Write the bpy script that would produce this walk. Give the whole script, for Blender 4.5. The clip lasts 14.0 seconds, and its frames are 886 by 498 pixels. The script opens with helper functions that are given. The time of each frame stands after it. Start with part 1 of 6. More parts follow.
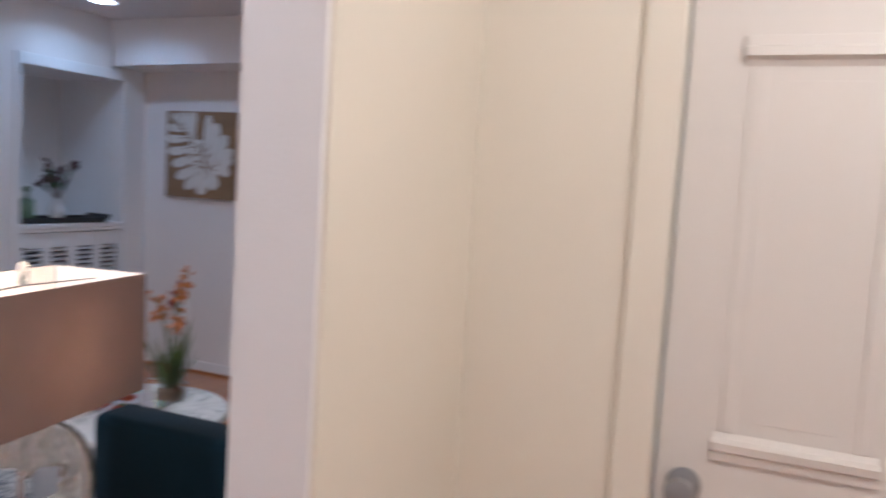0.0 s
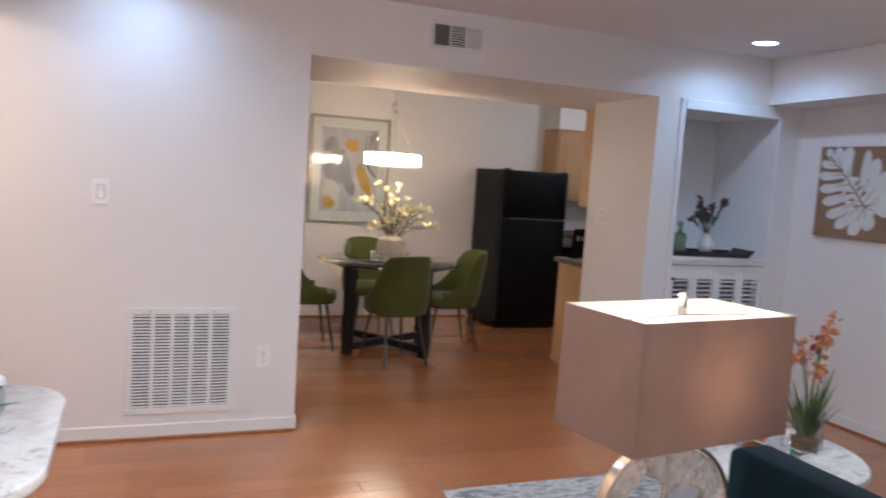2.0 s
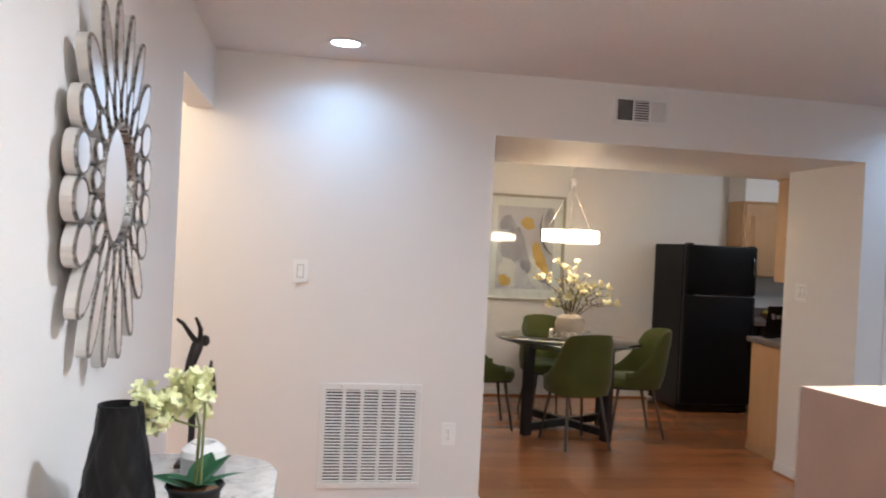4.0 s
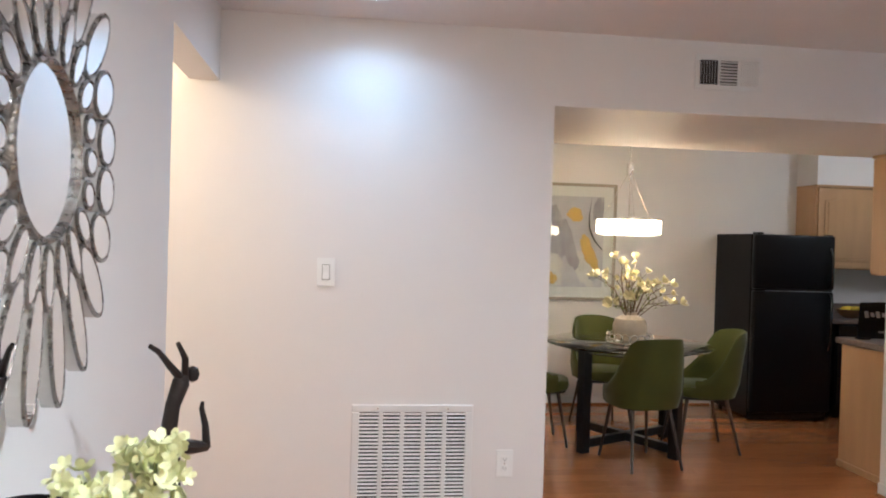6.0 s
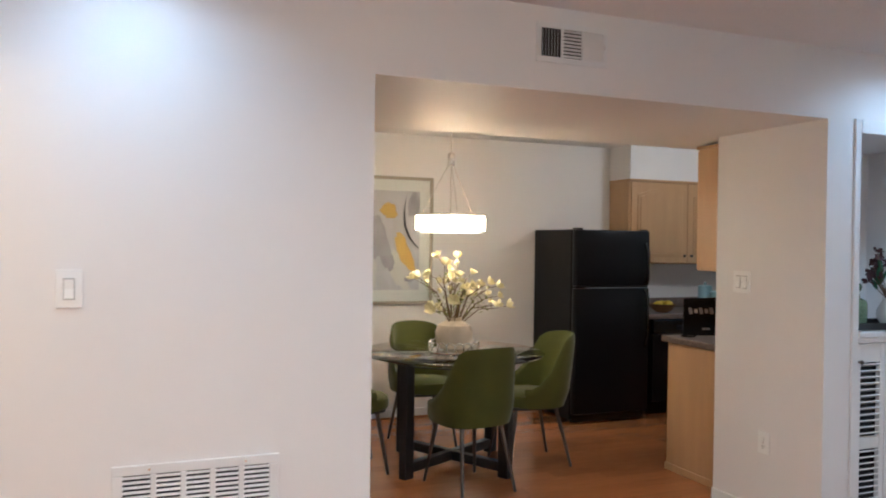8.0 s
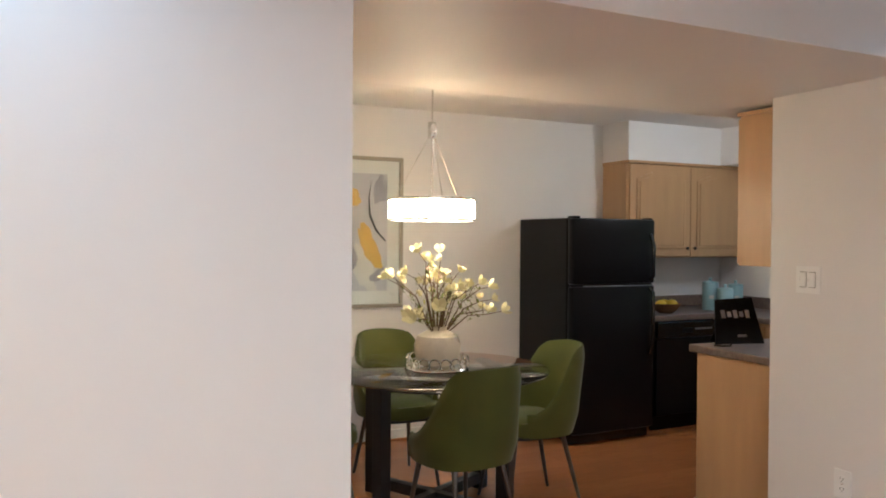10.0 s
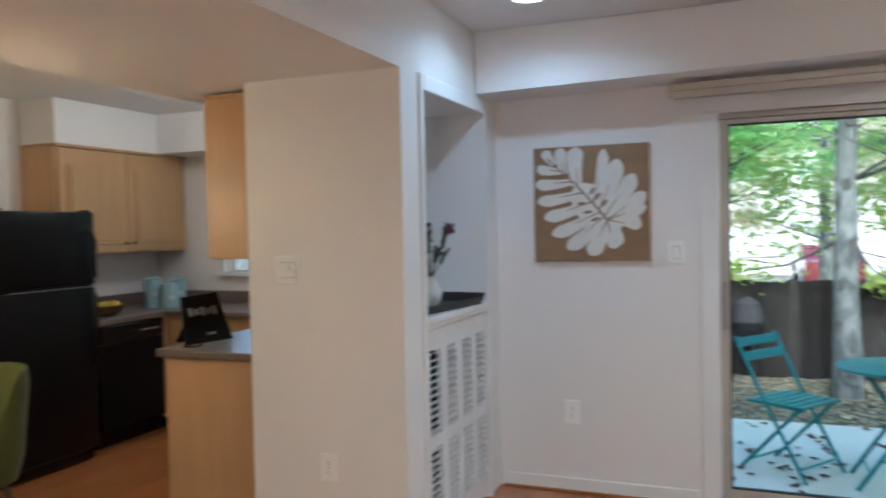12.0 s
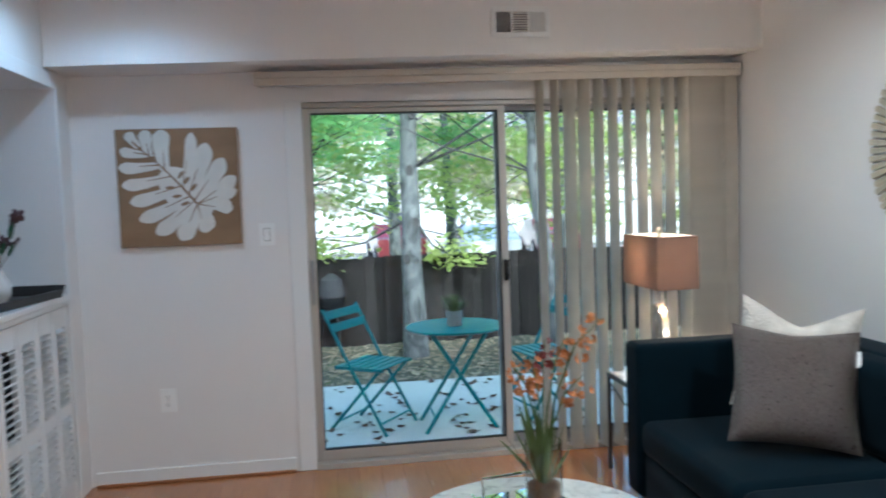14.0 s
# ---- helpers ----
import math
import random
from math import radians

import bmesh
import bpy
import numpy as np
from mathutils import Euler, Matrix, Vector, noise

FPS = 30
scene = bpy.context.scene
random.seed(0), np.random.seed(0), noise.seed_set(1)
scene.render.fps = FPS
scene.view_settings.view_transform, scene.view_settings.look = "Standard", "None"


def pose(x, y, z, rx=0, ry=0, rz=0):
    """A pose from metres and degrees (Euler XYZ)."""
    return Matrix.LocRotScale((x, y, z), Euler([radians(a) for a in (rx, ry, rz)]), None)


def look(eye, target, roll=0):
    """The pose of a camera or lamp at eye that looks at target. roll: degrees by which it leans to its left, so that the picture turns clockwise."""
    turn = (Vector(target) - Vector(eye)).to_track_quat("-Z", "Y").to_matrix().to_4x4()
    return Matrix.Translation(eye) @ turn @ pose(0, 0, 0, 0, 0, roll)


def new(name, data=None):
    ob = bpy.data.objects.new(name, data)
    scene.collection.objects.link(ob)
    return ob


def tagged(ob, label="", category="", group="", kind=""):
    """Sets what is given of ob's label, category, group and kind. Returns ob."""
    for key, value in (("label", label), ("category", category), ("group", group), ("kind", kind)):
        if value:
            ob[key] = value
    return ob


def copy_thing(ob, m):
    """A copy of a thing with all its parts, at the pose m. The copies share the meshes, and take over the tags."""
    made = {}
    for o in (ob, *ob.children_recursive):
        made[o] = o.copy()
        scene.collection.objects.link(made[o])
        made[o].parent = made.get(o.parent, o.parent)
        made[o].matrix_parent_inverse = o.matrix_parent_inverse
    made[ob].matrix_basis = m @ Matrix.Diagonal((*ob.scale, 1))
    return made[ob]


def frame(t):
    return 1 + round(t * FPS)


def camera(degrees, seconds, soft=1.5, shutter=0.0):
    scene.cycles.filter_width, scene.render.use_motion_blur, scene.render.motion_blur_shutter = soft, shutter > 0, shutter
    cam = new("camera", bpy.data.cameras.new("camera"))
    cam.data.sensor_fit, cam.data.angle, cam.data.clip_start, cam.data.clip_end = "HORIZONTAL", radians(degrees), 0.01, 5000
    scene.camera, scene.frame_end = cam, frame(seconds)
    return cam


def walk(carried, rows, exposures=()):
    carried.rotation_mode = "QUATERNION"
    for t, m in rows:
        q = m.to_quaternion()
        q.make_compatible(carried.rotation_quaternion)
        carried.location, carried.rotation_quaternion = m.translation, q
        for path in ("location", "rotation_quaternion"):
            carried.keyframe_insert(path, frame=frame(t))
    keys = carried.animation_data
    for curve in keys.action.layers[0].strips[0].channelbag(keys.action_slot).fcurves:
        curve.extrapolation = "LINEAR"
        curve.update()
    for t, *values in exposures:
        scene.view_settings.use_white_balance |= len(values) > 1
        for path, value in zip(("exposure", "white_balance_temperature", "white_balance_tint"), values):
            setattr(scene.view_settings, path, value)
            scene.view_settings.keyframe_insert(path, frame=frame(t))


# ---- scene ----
cam = camera(59.5, 14.0, soft=1.9, shutter=0.45)
PATH = [
    (0, (-0.845, -4.283, 1.485), (0.987, -3.5, 1.306), 3.4),
    (0.5, (-0.815, -4.292, 1.46), (0.709, -3.013, 1.255), 3.3),
    (1, (-0.868, -4.308, 1.477), (0.351, -2.738, 1.256), 3.6),
    (1.5, (-0.864, -4.273, 1.484), (0.096, -2.531, 1.278), 3.8),
    (2, (-0.876, -4.263, 1.491), (-0.132, -2.416, 1.302), 3.8),
    (2.5, (-0.882, -4.258, 1.493), (-0.35, -2.337, 1.33), 3.6),
    (3, (-0.913, -4.256, 1.492), (-0.485, -2.306, 1.38), 3.4),
    (3.5, (-0.936, -4.247, 1.488), (-0.552, -2.284, 1.44), 3.2),
    (4, (-0.962, -4.205, 1.479), (-0.635, -2.232, 1.466), 2.8),
    (4.2, (-0.974, -4.174, 1.473), (-0.676, -2.196, 1.466), 2.7),
    (6.5, (-0.966, -3.318, 1.455), (-0.705, -1.336, 1.431), 1.7),
    (7, (-0.978, -3.157, 1.473), (-0.632, -1.187, 1.451), 1.6),
    (7.5, (-0.92, -2.984, 1.471), (-0.319, -1.076, 1.453), 1.2),
    (8, (-0.846, -2.799, 1.465), (-0.098, -0.945, 1.449), 0.8),
    (10.3, (-0.618, -1.679, 1.44), (0.298, 0.099, 1.411), 0.4),
    (10.5, (-0.636, -1.607, 1.441), (0.338, 0.139, 1.416), 0.5),
    (11, (-0.604, -1.464, 1.436), (0.68, 0.068, 1.412), -0.1),
    (11.5, (-0.578, -1.366, 1.432), (1.066, -0.228, 1.4), -0.7),
    (12, (-0.576, -1.318, 1.443), (1.281, -0.576, 1.387), -1.2),
    (12.5, (-0.618, -1.256, 1.45), (1.34, -0.86, 1.37), -1.6),
    (13, (-0.645, -1.265, 1.451), (1.347, -1.115, 1.35), -1.8),
    (13.5, (-0.661, -1.267, 1.451), (1.335, -1.326, 1.334), -2.0),
    (14, (-0.673, -1.3, 1.442), (1.303, -1.581, 1.315), -2.0),
]
EXPOSURES = [(0, 1.62, 5100, 15), (0.5, 2.1, 5200, 14), (1.0, 2.35, 5100, 16), (1.5, 2.15, 5100, 15), (2.0, 2.1, 5150, 12), (3.0, 2.1, 5250, 7), (8.0, 2.25, 5250, 6), (10.5, 2.45, 5350, 4), (11.0, 2.6, 5350, 4), (11.5, 2.58, 5450, 5), (12.0, 2.25, 5300, 2), (12.4, 2.05, 5200, 1), (13.0, 1.97, 5000, 0), (14.0, 2.17, 5050, 0)]
walk(cam, [(t, look(e, g, r)) for t, e, g, r in PATH], EXPOSURES)

# ---------- world and lights ----------
world = bpy.data.worlds.new("world")
scene.world = world
world.use_nodes = True
wn = world.node_tree
sky = wn.nodes.new("ShaderNodeTexSky")
sky.sky_type = "NISHITA"
sky.sun_disc = False
sky.sun_elevation = radians(36)
sky.sun_rotation = radians(262)
sky.air_density = 1.0
sky.dust_density = 3.0
wn.links.new(sky.outputs[0], wn.nodes["Background"].inputs[0])
wn.nodes["Background"].inputs[1].default_value = 0.15


def lamp(name, kind, m, energy, color, **kw):
    d = bpy.data.lights.new(name, kind)
    d.energy, d.color = energy, color
    for k in kw:
        if k == "size":
            d.size = kw[k]
        elif k == "size_y":
            d.size_y = kw[k]
        elif k == "shape":
            d.shape = kw[k]
        elif k == "spread":
            d.spread = kw[k]
        elif k == "angle":
            d.angle = kw[k]
        elif k == "spot_size":
            d.spot_size = kw[k]
        elif k == "spot_blend":
            d.spot_blend = kw[k]
        elif k == "radius":
            d.shadow_soft_size = kw[k]
    ob = new(name, d)
    ob.matrix_world = m
    return ob


COOL = (0.60, 0.81, 1.0)
WARM = (1.0, 0.70, 0.40)
SOFT = (1.0, 0.93, 0.84)
# the last two downlights are unseen, added to fill the low walls and floor
CANS_AND_FILL = [(-0.858, -0.38), (2.73, -0.42), (-0.1, -2.75), (2.0, -2.6)]
lamp("sun", "SUN", look((-28, -4, 20.4), (0, 0, 0)), 1.5, (1.0, 0.95, 0.88), angle=radians(12))
for (cx, cy), watts, tone, wide in zip(CANS_AND_FILL, (0.75, 0.9, 9.5, 2.6), (COOL, COOL, SOFT, SOFT), (150, 150, 165, 160)):
    lamp("downlight_and_fill_beam", "AREA", pose(cx, cy, 2.430), watts, tone, shape="DISK", size=0.13, spread=radians(wide))
lamp("pendant_glow", "POINT", pose(1.12, 1.95, 1.60), 8.0, WARM, radius=0.04)
lamp("hall_glow", "POINT", pose(-2.35, -0.5, 2.25), 6.5, WARM, radius=0.08)
lamp("entry_glow", "POINT", pose(-0.35, -4.75, 2.2), 8.5, (1.0, 0.84, 0.61), radius=0.1)
lamp("table_lamp_glow", "POINT", pose(0.30, -2.84, 1.08), 6.0, (1.0, 0.72, 0.48), radius=0.035)
lamp("far_lamp_glow", "POINT", pose(2.985, -2.905, 1.10), 5.5, (1.0, 0.66, 0.42), radius=0.035)
# added lamp that brightens the kitchen, no fixture is modelled or known
lamp("kitchen_fill", "POINT", pose(3.6, 1.75, 2.25), 2.8, (1.0, 0.92, 0.82), radius=0.1)


# ---------- materials ----------
def nodes(m):
    return m.node_tree.nodes, m.node_tree.links


def mat(name, col, rough=0.5, metal=0.0, var=0.08, scale=6.0, bump=0.0, bscale=80.0, stretch=(1, 1, 1), trans=0.0, ior=1.45,
        coat=0.0, sheen=0.0, rvar=0.08, random_tint=0.0, emit=0.0, emit_col=None, sss=0.0):
    m = bpy.data.materials.new(name)
    m.use_nodes = True
    N, L = nodes(m)
    b = N["Principled BSDF"]
    tc = N.new("ShaderNodeTexCoord")
    mp = N.new("ShaderNodeMapping")
    mp.inputs["Scale"].default_value = stretch
    L.new(tc.outputs["Object"], mp.inputs["Vector"])
    n1 = N.new("ShaderNodeTexNoise")
    n1.inputs["Scale"].default_value = scale
    n1.inputs["Detail"].default_value = 6
    L.new(mp.outputs[0], n1.inputs["Vector"])
    ramp = N.new("ShaderNodeMix")
    ramp.data_type = "RGBA"
    lo = [max(0, c * (1 - var)) for c in col[:3]] + [1]
    hi = [min(1, c * (1 + var)) for c in col[:3]] + [1]
    ramp.inputs[6].default_value, ramp.inputs[7].default_value = lo, hi
    L.new(n1.outputs["Fac"], ramp.inputs[0])
    out = ramp.outputs[2]
    if random_tint:
        oi = N.new("ShaderNodeObjectInfo")
        hsv = N.new("ShaderNodeHueSaturation")
        mr = N.new("ShaderNodeMapRange")
        mr.inputs["To Min"].default_value = 1 - random_tint
        mr.inputs["To Max"].default_value = 1 + random_tint
        L.new(oi.outputs["Random"], mr.inputs["Value"])
        L.new(mr.outputs[0], hsv.inputs["Value"])
        L.new(out, hsv.inputs["Color"])
        out = hsv.outputs[0]
    L.new(out, b.inputs["Base Color"])
    b.inputs["Metallic"].default_value = metal
    b.inputs["IOR"].default_value = ior
    if rvar:
        rr = N.new("ShaderNodeMapRange")
        rr.inputs["To Min"].default_value = max(0.0, rough - rvar)
        rr.inputs["To Max"].default_value = min(1.0, rough + rvar)
        L.new(n1.outputs["Fac"], rr.inputs["Value"])
        L.new(rr.outputs[0], b.inputs["Roughness"])
    else:
        b.inputs["Roughness"].default_value = rough
    b.inputs["Transmission Weight"].default_value = trans
    b.inputs["Coat Weight"].default_value = coat
    b.inputs["Coat Roughness"].default_value = 0.15
    b.inputs["Sheen Weight"].default_value = sheen
    b.inputs["Sheen Roughness"].default_value = 0.4
    if sss:
        b.inputs["Subsurface Weight"].default_value = sss
        b.inputs["Subsurface Radius"].default_value = (0.02, 0.02, 0.01)
    if emit:
        b.inputs["Emission Color"].default_value = (*(emit_col or col)[:3], 1)
        b.inputs["Emission Strength"].default_value = emit
    if bump:
        n2 = N.new("ShaderNodeTexNoise")
        n2.inputs["Scale"].default_value = bscale
        n2.inputs["Detail"].default_value = 3
        L.new(mp.outputs[0], n2.inputs["Vector"])
        bp = N.new("ShaderNodeBump")
        bp.inputs["Strength"].default_value = bump
        bp.inputs["Distance"].default_value = 0.01
        L.new(n2.outputs["Fac"], bp.inputs["Height"])
        L.new(bp.outputs[0], b.inputs["Normal"])
    return m


M_WALL = mat("wall_paint", (0.80, 0.78, 0.77), 0.55, var=0.025, scale=1.5, bump=0.05, bscale=130)
M_CREAM = mat("entry_paint", (0.80, 0.75, 0.655), 0.55, var=0.025, scale=1.5, bump=0.05, bscale=130)
M_DOOR = mat("door_enamel", (0.74, 0.70, 0.66), 0.4, var=0.03, scale=2, bump=0.04, bscale=70)
M_CEIL = mat("ceiling_paint", (0.78, 0.76, 0.75), 0.9, var=0.03, scale=4, bump=0.55, bscale=95)
M_TRIM = mat("white_trim_enamel", (0.80, 0.80, 0.80), 0.32, var=0.03, scale=3, bump=0.03, bscale=60)
M_PLASTIC = mat("white_plastic", (0.87, 0.87, 0.86), 0.35, var=0.02)
M_GRILLE = mat("white_enamelled_steel", (0.78, 0.78, 0.78), 0.35, var=0.03, scale=20)
M_SEAM = mat("shaded_plastic_seam", (0.42, 0.41, 0.40), 0.5, var=0.05)
# near-black paint for the shade in openings: behind louvres, in outlet slots
M_GAPSHADE = mat("painted_shade", (0.03, 0.03, 0.035), 0.8, var=0.2)
M_FLOOR = mat("orange_hardwood", (0.42, 0.165, 0.060), 0.21, var=0.20, scale=5, stretch=(1.2, 14, 6), bump=0.03, bscale=30, coat=0.5, random_tint=0.10, rvar=0.03)
M_SUB = mat("dark_joint", (0.10, 0.045, 0.02), 0.6)
M_CONC = mat("concrete", (0.50, 0.52, 0.50), 0.85, var=0.16, scale=2.2, bump=0.25, bscale=40)


def veined(name, stops, scale, stretch=(1, 1, 1), rough=0.3, warp=1.5, bump=0.0, bscale=100):
    """Streaked or veined surface; stops are (place, colour) along the noise."""
    m = bpy.data.materials.new(name)
    m.use_nodes = True
    N, L = nodes(m)
    b = N["Principled BSDF"]
    tc = N.new("ShaderNodeTexCoord")
    mp = N.new("ShaderNodeMapping")
    mp.inputs["Scale"].default_value = stretch
    L.new(tc.outputs["Object"], mp.inputs["Vector"])
    n = N.new("ShaderNodeTexNoise")
    n.inputs["Scale"].default_value = scale
    n.inputs["Detail"].default_value = 9
    n.inputs["Roughness"].default_value = 0.65
    n.inputs["Distortion"].default_value = warp
    L.new(mp.outputs[0], n.inputs["Vector"])
    cr = N.new("ShaderNodeValToRGB")
    while len(cr.color_ramp.elements) < len(stops):
        cr.color_ramp.elements.new(0.5)
    for e, (pl, c) in zip(cr.color_ramp.elements, stops):
        e.position, e.color = pl, (*c, 1)
    L.new(n.outputs["Fac"], cr.inputs[0])
    L.new(cr.outputs[0], b.inputs["Base Color"])
    b.inputs["Roughness"].default_value = rough
    if bump:
        n2 = N.new("ShaderNodeTexNoise")
        n2.inputs["Scale"].default_value = bscale
        L.new(tc.outputs["Object"], n2.inputs["Vector"])
        bp = N.new("ShaderNodeBump")
        bp.inputs["Strength"].default_value = bump
        bp.inputs["Distance"].default_value = 0.01
        L.new(n2.outputs["Fac"], bp.inputs["Height"])
        L.new(bp.outputs[0], b.inputs["Normal"])
    return m


# ---------- mesh helpers ----------
def bm_box(lo, hi, bev=0.0, bm=None, seg=2):
    bm = bm or bmesh.new()
    c = [(a + b) / 2 for a, b in zip(lo, hi)]
    s = [abs(b - a) for a, b in zip(lo, hi)]
    r = bmesh.ops.create_cube(bm, size=1, matrix=Matrix.Translation(c) @ Matrix.Diagonal((*s, 1)))
    if bev:
        es = list({e for v in r["verts"] for e in v.link_edges})
        bmesh.ops.bevel(bm, geom=es, offset=min(bev, min(s) * 0.49), segments=seg, affect="EDGES", profile=0.5)
    return bm


def bm_boxes(items, bev=0.0):
    bm = bmesh.new()
    for lo, hi in items:
        bm_box(lo, hi, bev, bm)
    return bm


def bm_lathe(profile, seg=32, bm=None, m=None, cap=True):
    """Rings of (radius, height), bottom to top."""
    bm = bm or bmesh.new()
    m = m or Matrix()
    rings = []
    for r, z in profile:
        rings.append([bm.verts.new(m @ Vector((r * math.cos(2 * math.pi * k / seg), r * math.sin(2 * math.pi * k / seg), z))) for k in range(seg)])
    for a, b in zip(rings, rings[1:]):
        for k in range(seg):
            bm.faces.new((a[k], a[(k + 1) % seg], b[(k + 1) % seg], b[k]))
    if cap:
        bm.faces.new(rings[0][::-1])
        bm.faces.new(rings[-1])
    return bm


def bm_tube(pts, radii, seg=8, bm=None, flat=1.0):
    """A round rod along points; radii is one number or one a point."""
    bm = bm or bmesh.new()
    pts = [Vector(p) for p in pts]
    if not hasattr(radii, "__len__"):
        radii = [radii] * len(pts)
    rings, up = [], None
    for i, p in enumerate(pts):
        d = (pts[min(i + 1, len(pts) - 1)] - pts[max(i - 1, 0)]).normalized()
        if up is None:
            up = d.orthogonal().normalized()
        side = d.cross(up).normalized()
        up = side.cross(d).normalized()
        rings.append([bm.verts.new(p + radii[i] * (math.cos(2 * math.pi * k / seg) * side + flat * math.sin(2 * math.pi * k / seg) * up)) for k in range(seg)])
    for a, b in zip(rings, rings[1:]):
        for k in range(seg):
            bm.faces.new((a[k], a[(k + 1) % seg], b[(k + 1) % seg], b[k]))
    bm.faces.new(rings[0][::-1])
    bm.faces.new(rings[-1])
    return bm


def bm_prism(outline, z0, z1, bev=0.0, m=None, bm=None):
    """A flat outline in xy pulled up from z0 to z1."""
    bm = bm or bmesh.new()
    m = m or Matrix()
    lo = [bm.verts.new(m @ Vector((x, y, z0))) for x, y in outline]
    hi = [bm.verts.new(m @ Vector((x, y, z1))) for x, y in outline]
    n = len(outline)
    bot = bm.faces.new(lo[::-1])
    top = bm.faces.new(hi)
    for k in range(n):
        bm.faces.new((lo[k], lo[(k + 1) % n], hi[(k + 1) % n], hi[k]))
    if bev:
        bmesh.ops.bevel(bm, geom=list(top.edges) + list(bot.edges), offset=bev, segments=2, affect="EDGES", profile=0.5)
    return bm


def mesh_of(name, bm, material, smooth=False):
    bmesh.ops.recalc_face_normals(bm, faces=bm.faces)
    me = bpy.data.meshes.new(name)
    bm.to_mesh(me)
    bm.free()
    for mm in material if isinstance(material, (list, tuple)) else [material]:
        me.materials.append(mm)
    if smooth:
        for f in me.polygons:
            f.use_smooth = True
        me.set_sharp_from_angle(angle=radians(40))
    return me


def solid(name, bm, material, label="", category="", group="", kind="", smooth=False, m=None):
    """A top-level thing that is one mesh."""
    ob = new(name, mesh_of(name, bm, material, smooth))
    if m is not None:
        ob.matrix_world = m
    return tagged(ob, label, category, group, kind)


def thing(name, m, label, category, group="", kind=""):
    """A top-level thing with parts: an empty at its base."""
    ob = new(name)
    ob.empty_display_size = 0.1
    ob.matrix_world = m
    return tagged(ob, label, category, group, kind)


def part(name, bm, material, parent, label="", smooth=False, m=None):
    """One mesh under a thing or a part, in the parent's own space."""
    ob = new(name, mesh_of(name, bm, material, smooth))
    ob.parent = parent
    if m is not None:
        ob.matrix_basis = m
    return tagged(ob, label)


def again(name, ob, parent, m):
    """The same mesh once more under a parent."""
    o = new(name, ob.data)
    o.parent = parent
    o.matrix_basis = m
    return o


# ---------- structure ----------
CEIL, DIN, HEAD = 2.44, 2.365, 2.095
XE, YS, XW, YB = 3.53, -3.60, -1.515, 3.31

solid("floor", bm_boxes([((-3.2, -6.0, -0.12), (XE + 0.10, 0.0, -0.012)), ((-1.7, 0.0, -0.12), (4.7, 3.45, -0.012))]), M_SUB,
      "polished orange hardwood strip floor", "floor", kind="structure")
wall_north = solid("wall_north", bm_boxes([((-3.2, 0, 0), (0, 0.13, CEIL)), ((0, 0, HEAD), (2.29, 1.28, CEIL)), ((-1.7, 0.13, HEAD), (0, 1.28, CEIL)),
      ((2.29, 0, 2.04), (XE + 0.2, 0.755, CEIL)), ((2.29, 0.755, HEAD), (4.72, 1.28, CEIL)),
      ((2.29, 0, 0), (2.50, 0.755, 2.04)), ((3.32, 0, 0), (XE + 0.2, 0.755, 2.04)), ((2.50, 0.62, 0), (3.32, 0.755, 2.04))]), M_WALL,
      "white painted wall with a wide opening to the dining area", "wall", kind="structure")
solid("wall_east", bm_boxes([((XE, -1.13, 0), (XE + 0.16, 0, CEIL)), ((XE, -3.42, 1.975), (XE + 0.16, -1.13, CEIL)), ((XE, YS - 0.133, 0), (XE + 0.16, -3.42, CEIL))]),
      M_WALL, "white painted wall round the patio door", "wall", kind="structure")
solid("bulkhead_east", bm_prism([(-0.003, 2.124), (-0.003, CEIL - 0.003), (YS, CEIL - 0.003), (YS, 2.190)], 3.207, XE - 0.003, m=Matrix(((0, 0, 1, 0), (1, 0, 0, 0), (0, 1, 0, 0), (0, 0, 0, 1)))), M_WALL, "white boxed-in bulkhead under the ceiling", "bulkhead", kind="structure")
solid("wall_south", bm_boxes([((0.022, YS - 0.133, 0), (XE, YS, CEIL))]), M_WALL, "white painted wall behind the sofa", "wall", kind="structure")
XC = 0.56
solid("wall_closet", bm_boxes([((XC, -4.113, 0), (XC + 0.12, YS - 0.133, CEIL)), ((XC, -4.95, 2.06), (XC + 0.12, -4.113, CEIL)), ((XC, -6.0, 0), (XC + 0.12, -4.95, CEIL))]), M_CREAM, "cream painted closet wall in the entry", "wall", kind="structure")
solid("wall_return", bm_box((0.032, YS - 0.139, 0), (XC, YS - 0.133, CEIL)), M_CREAM, "cream painted wall return beside the closet", "wall", kind="structure")
solid("wall_west", bm_boxes([((XW - 0.13, -6.0, 0), (XW, -0.935, CEIL)), ((XW - 0.13, -0.935, 2.13), (XW, 0, CEIL))]), M_WALL, "white painted wall beside the hallway opening", "wall", kind="structure")
solid("wall_hall", bm_boxes([((-3.3, -1.2, 0), (-3.2, 0.0, CEIL)), ((-3.2, -1.3, 0), (XW - 0.13, -1.2, CEIL))]), M_WALL, "plain hallway walls", "wall", kind="structure")
solid("wall_back", bm_box((XW - 0.13, -6.1, 0), (XC + 0.12, -6.0, CEIL)), M_CREAM, "plain entry wall", "wall", kind="structure")
solid("wall_dining", bm_boxes([((-1.7, YB, 0), (4.72, YB + 0.12, CEIL)), ((-1.8, 0.13, 0), (-1.7, YB + 0.12, CEIL))]), M_WALL, "white painted dining wall", "wall", kind="structure")
XK = 4.57
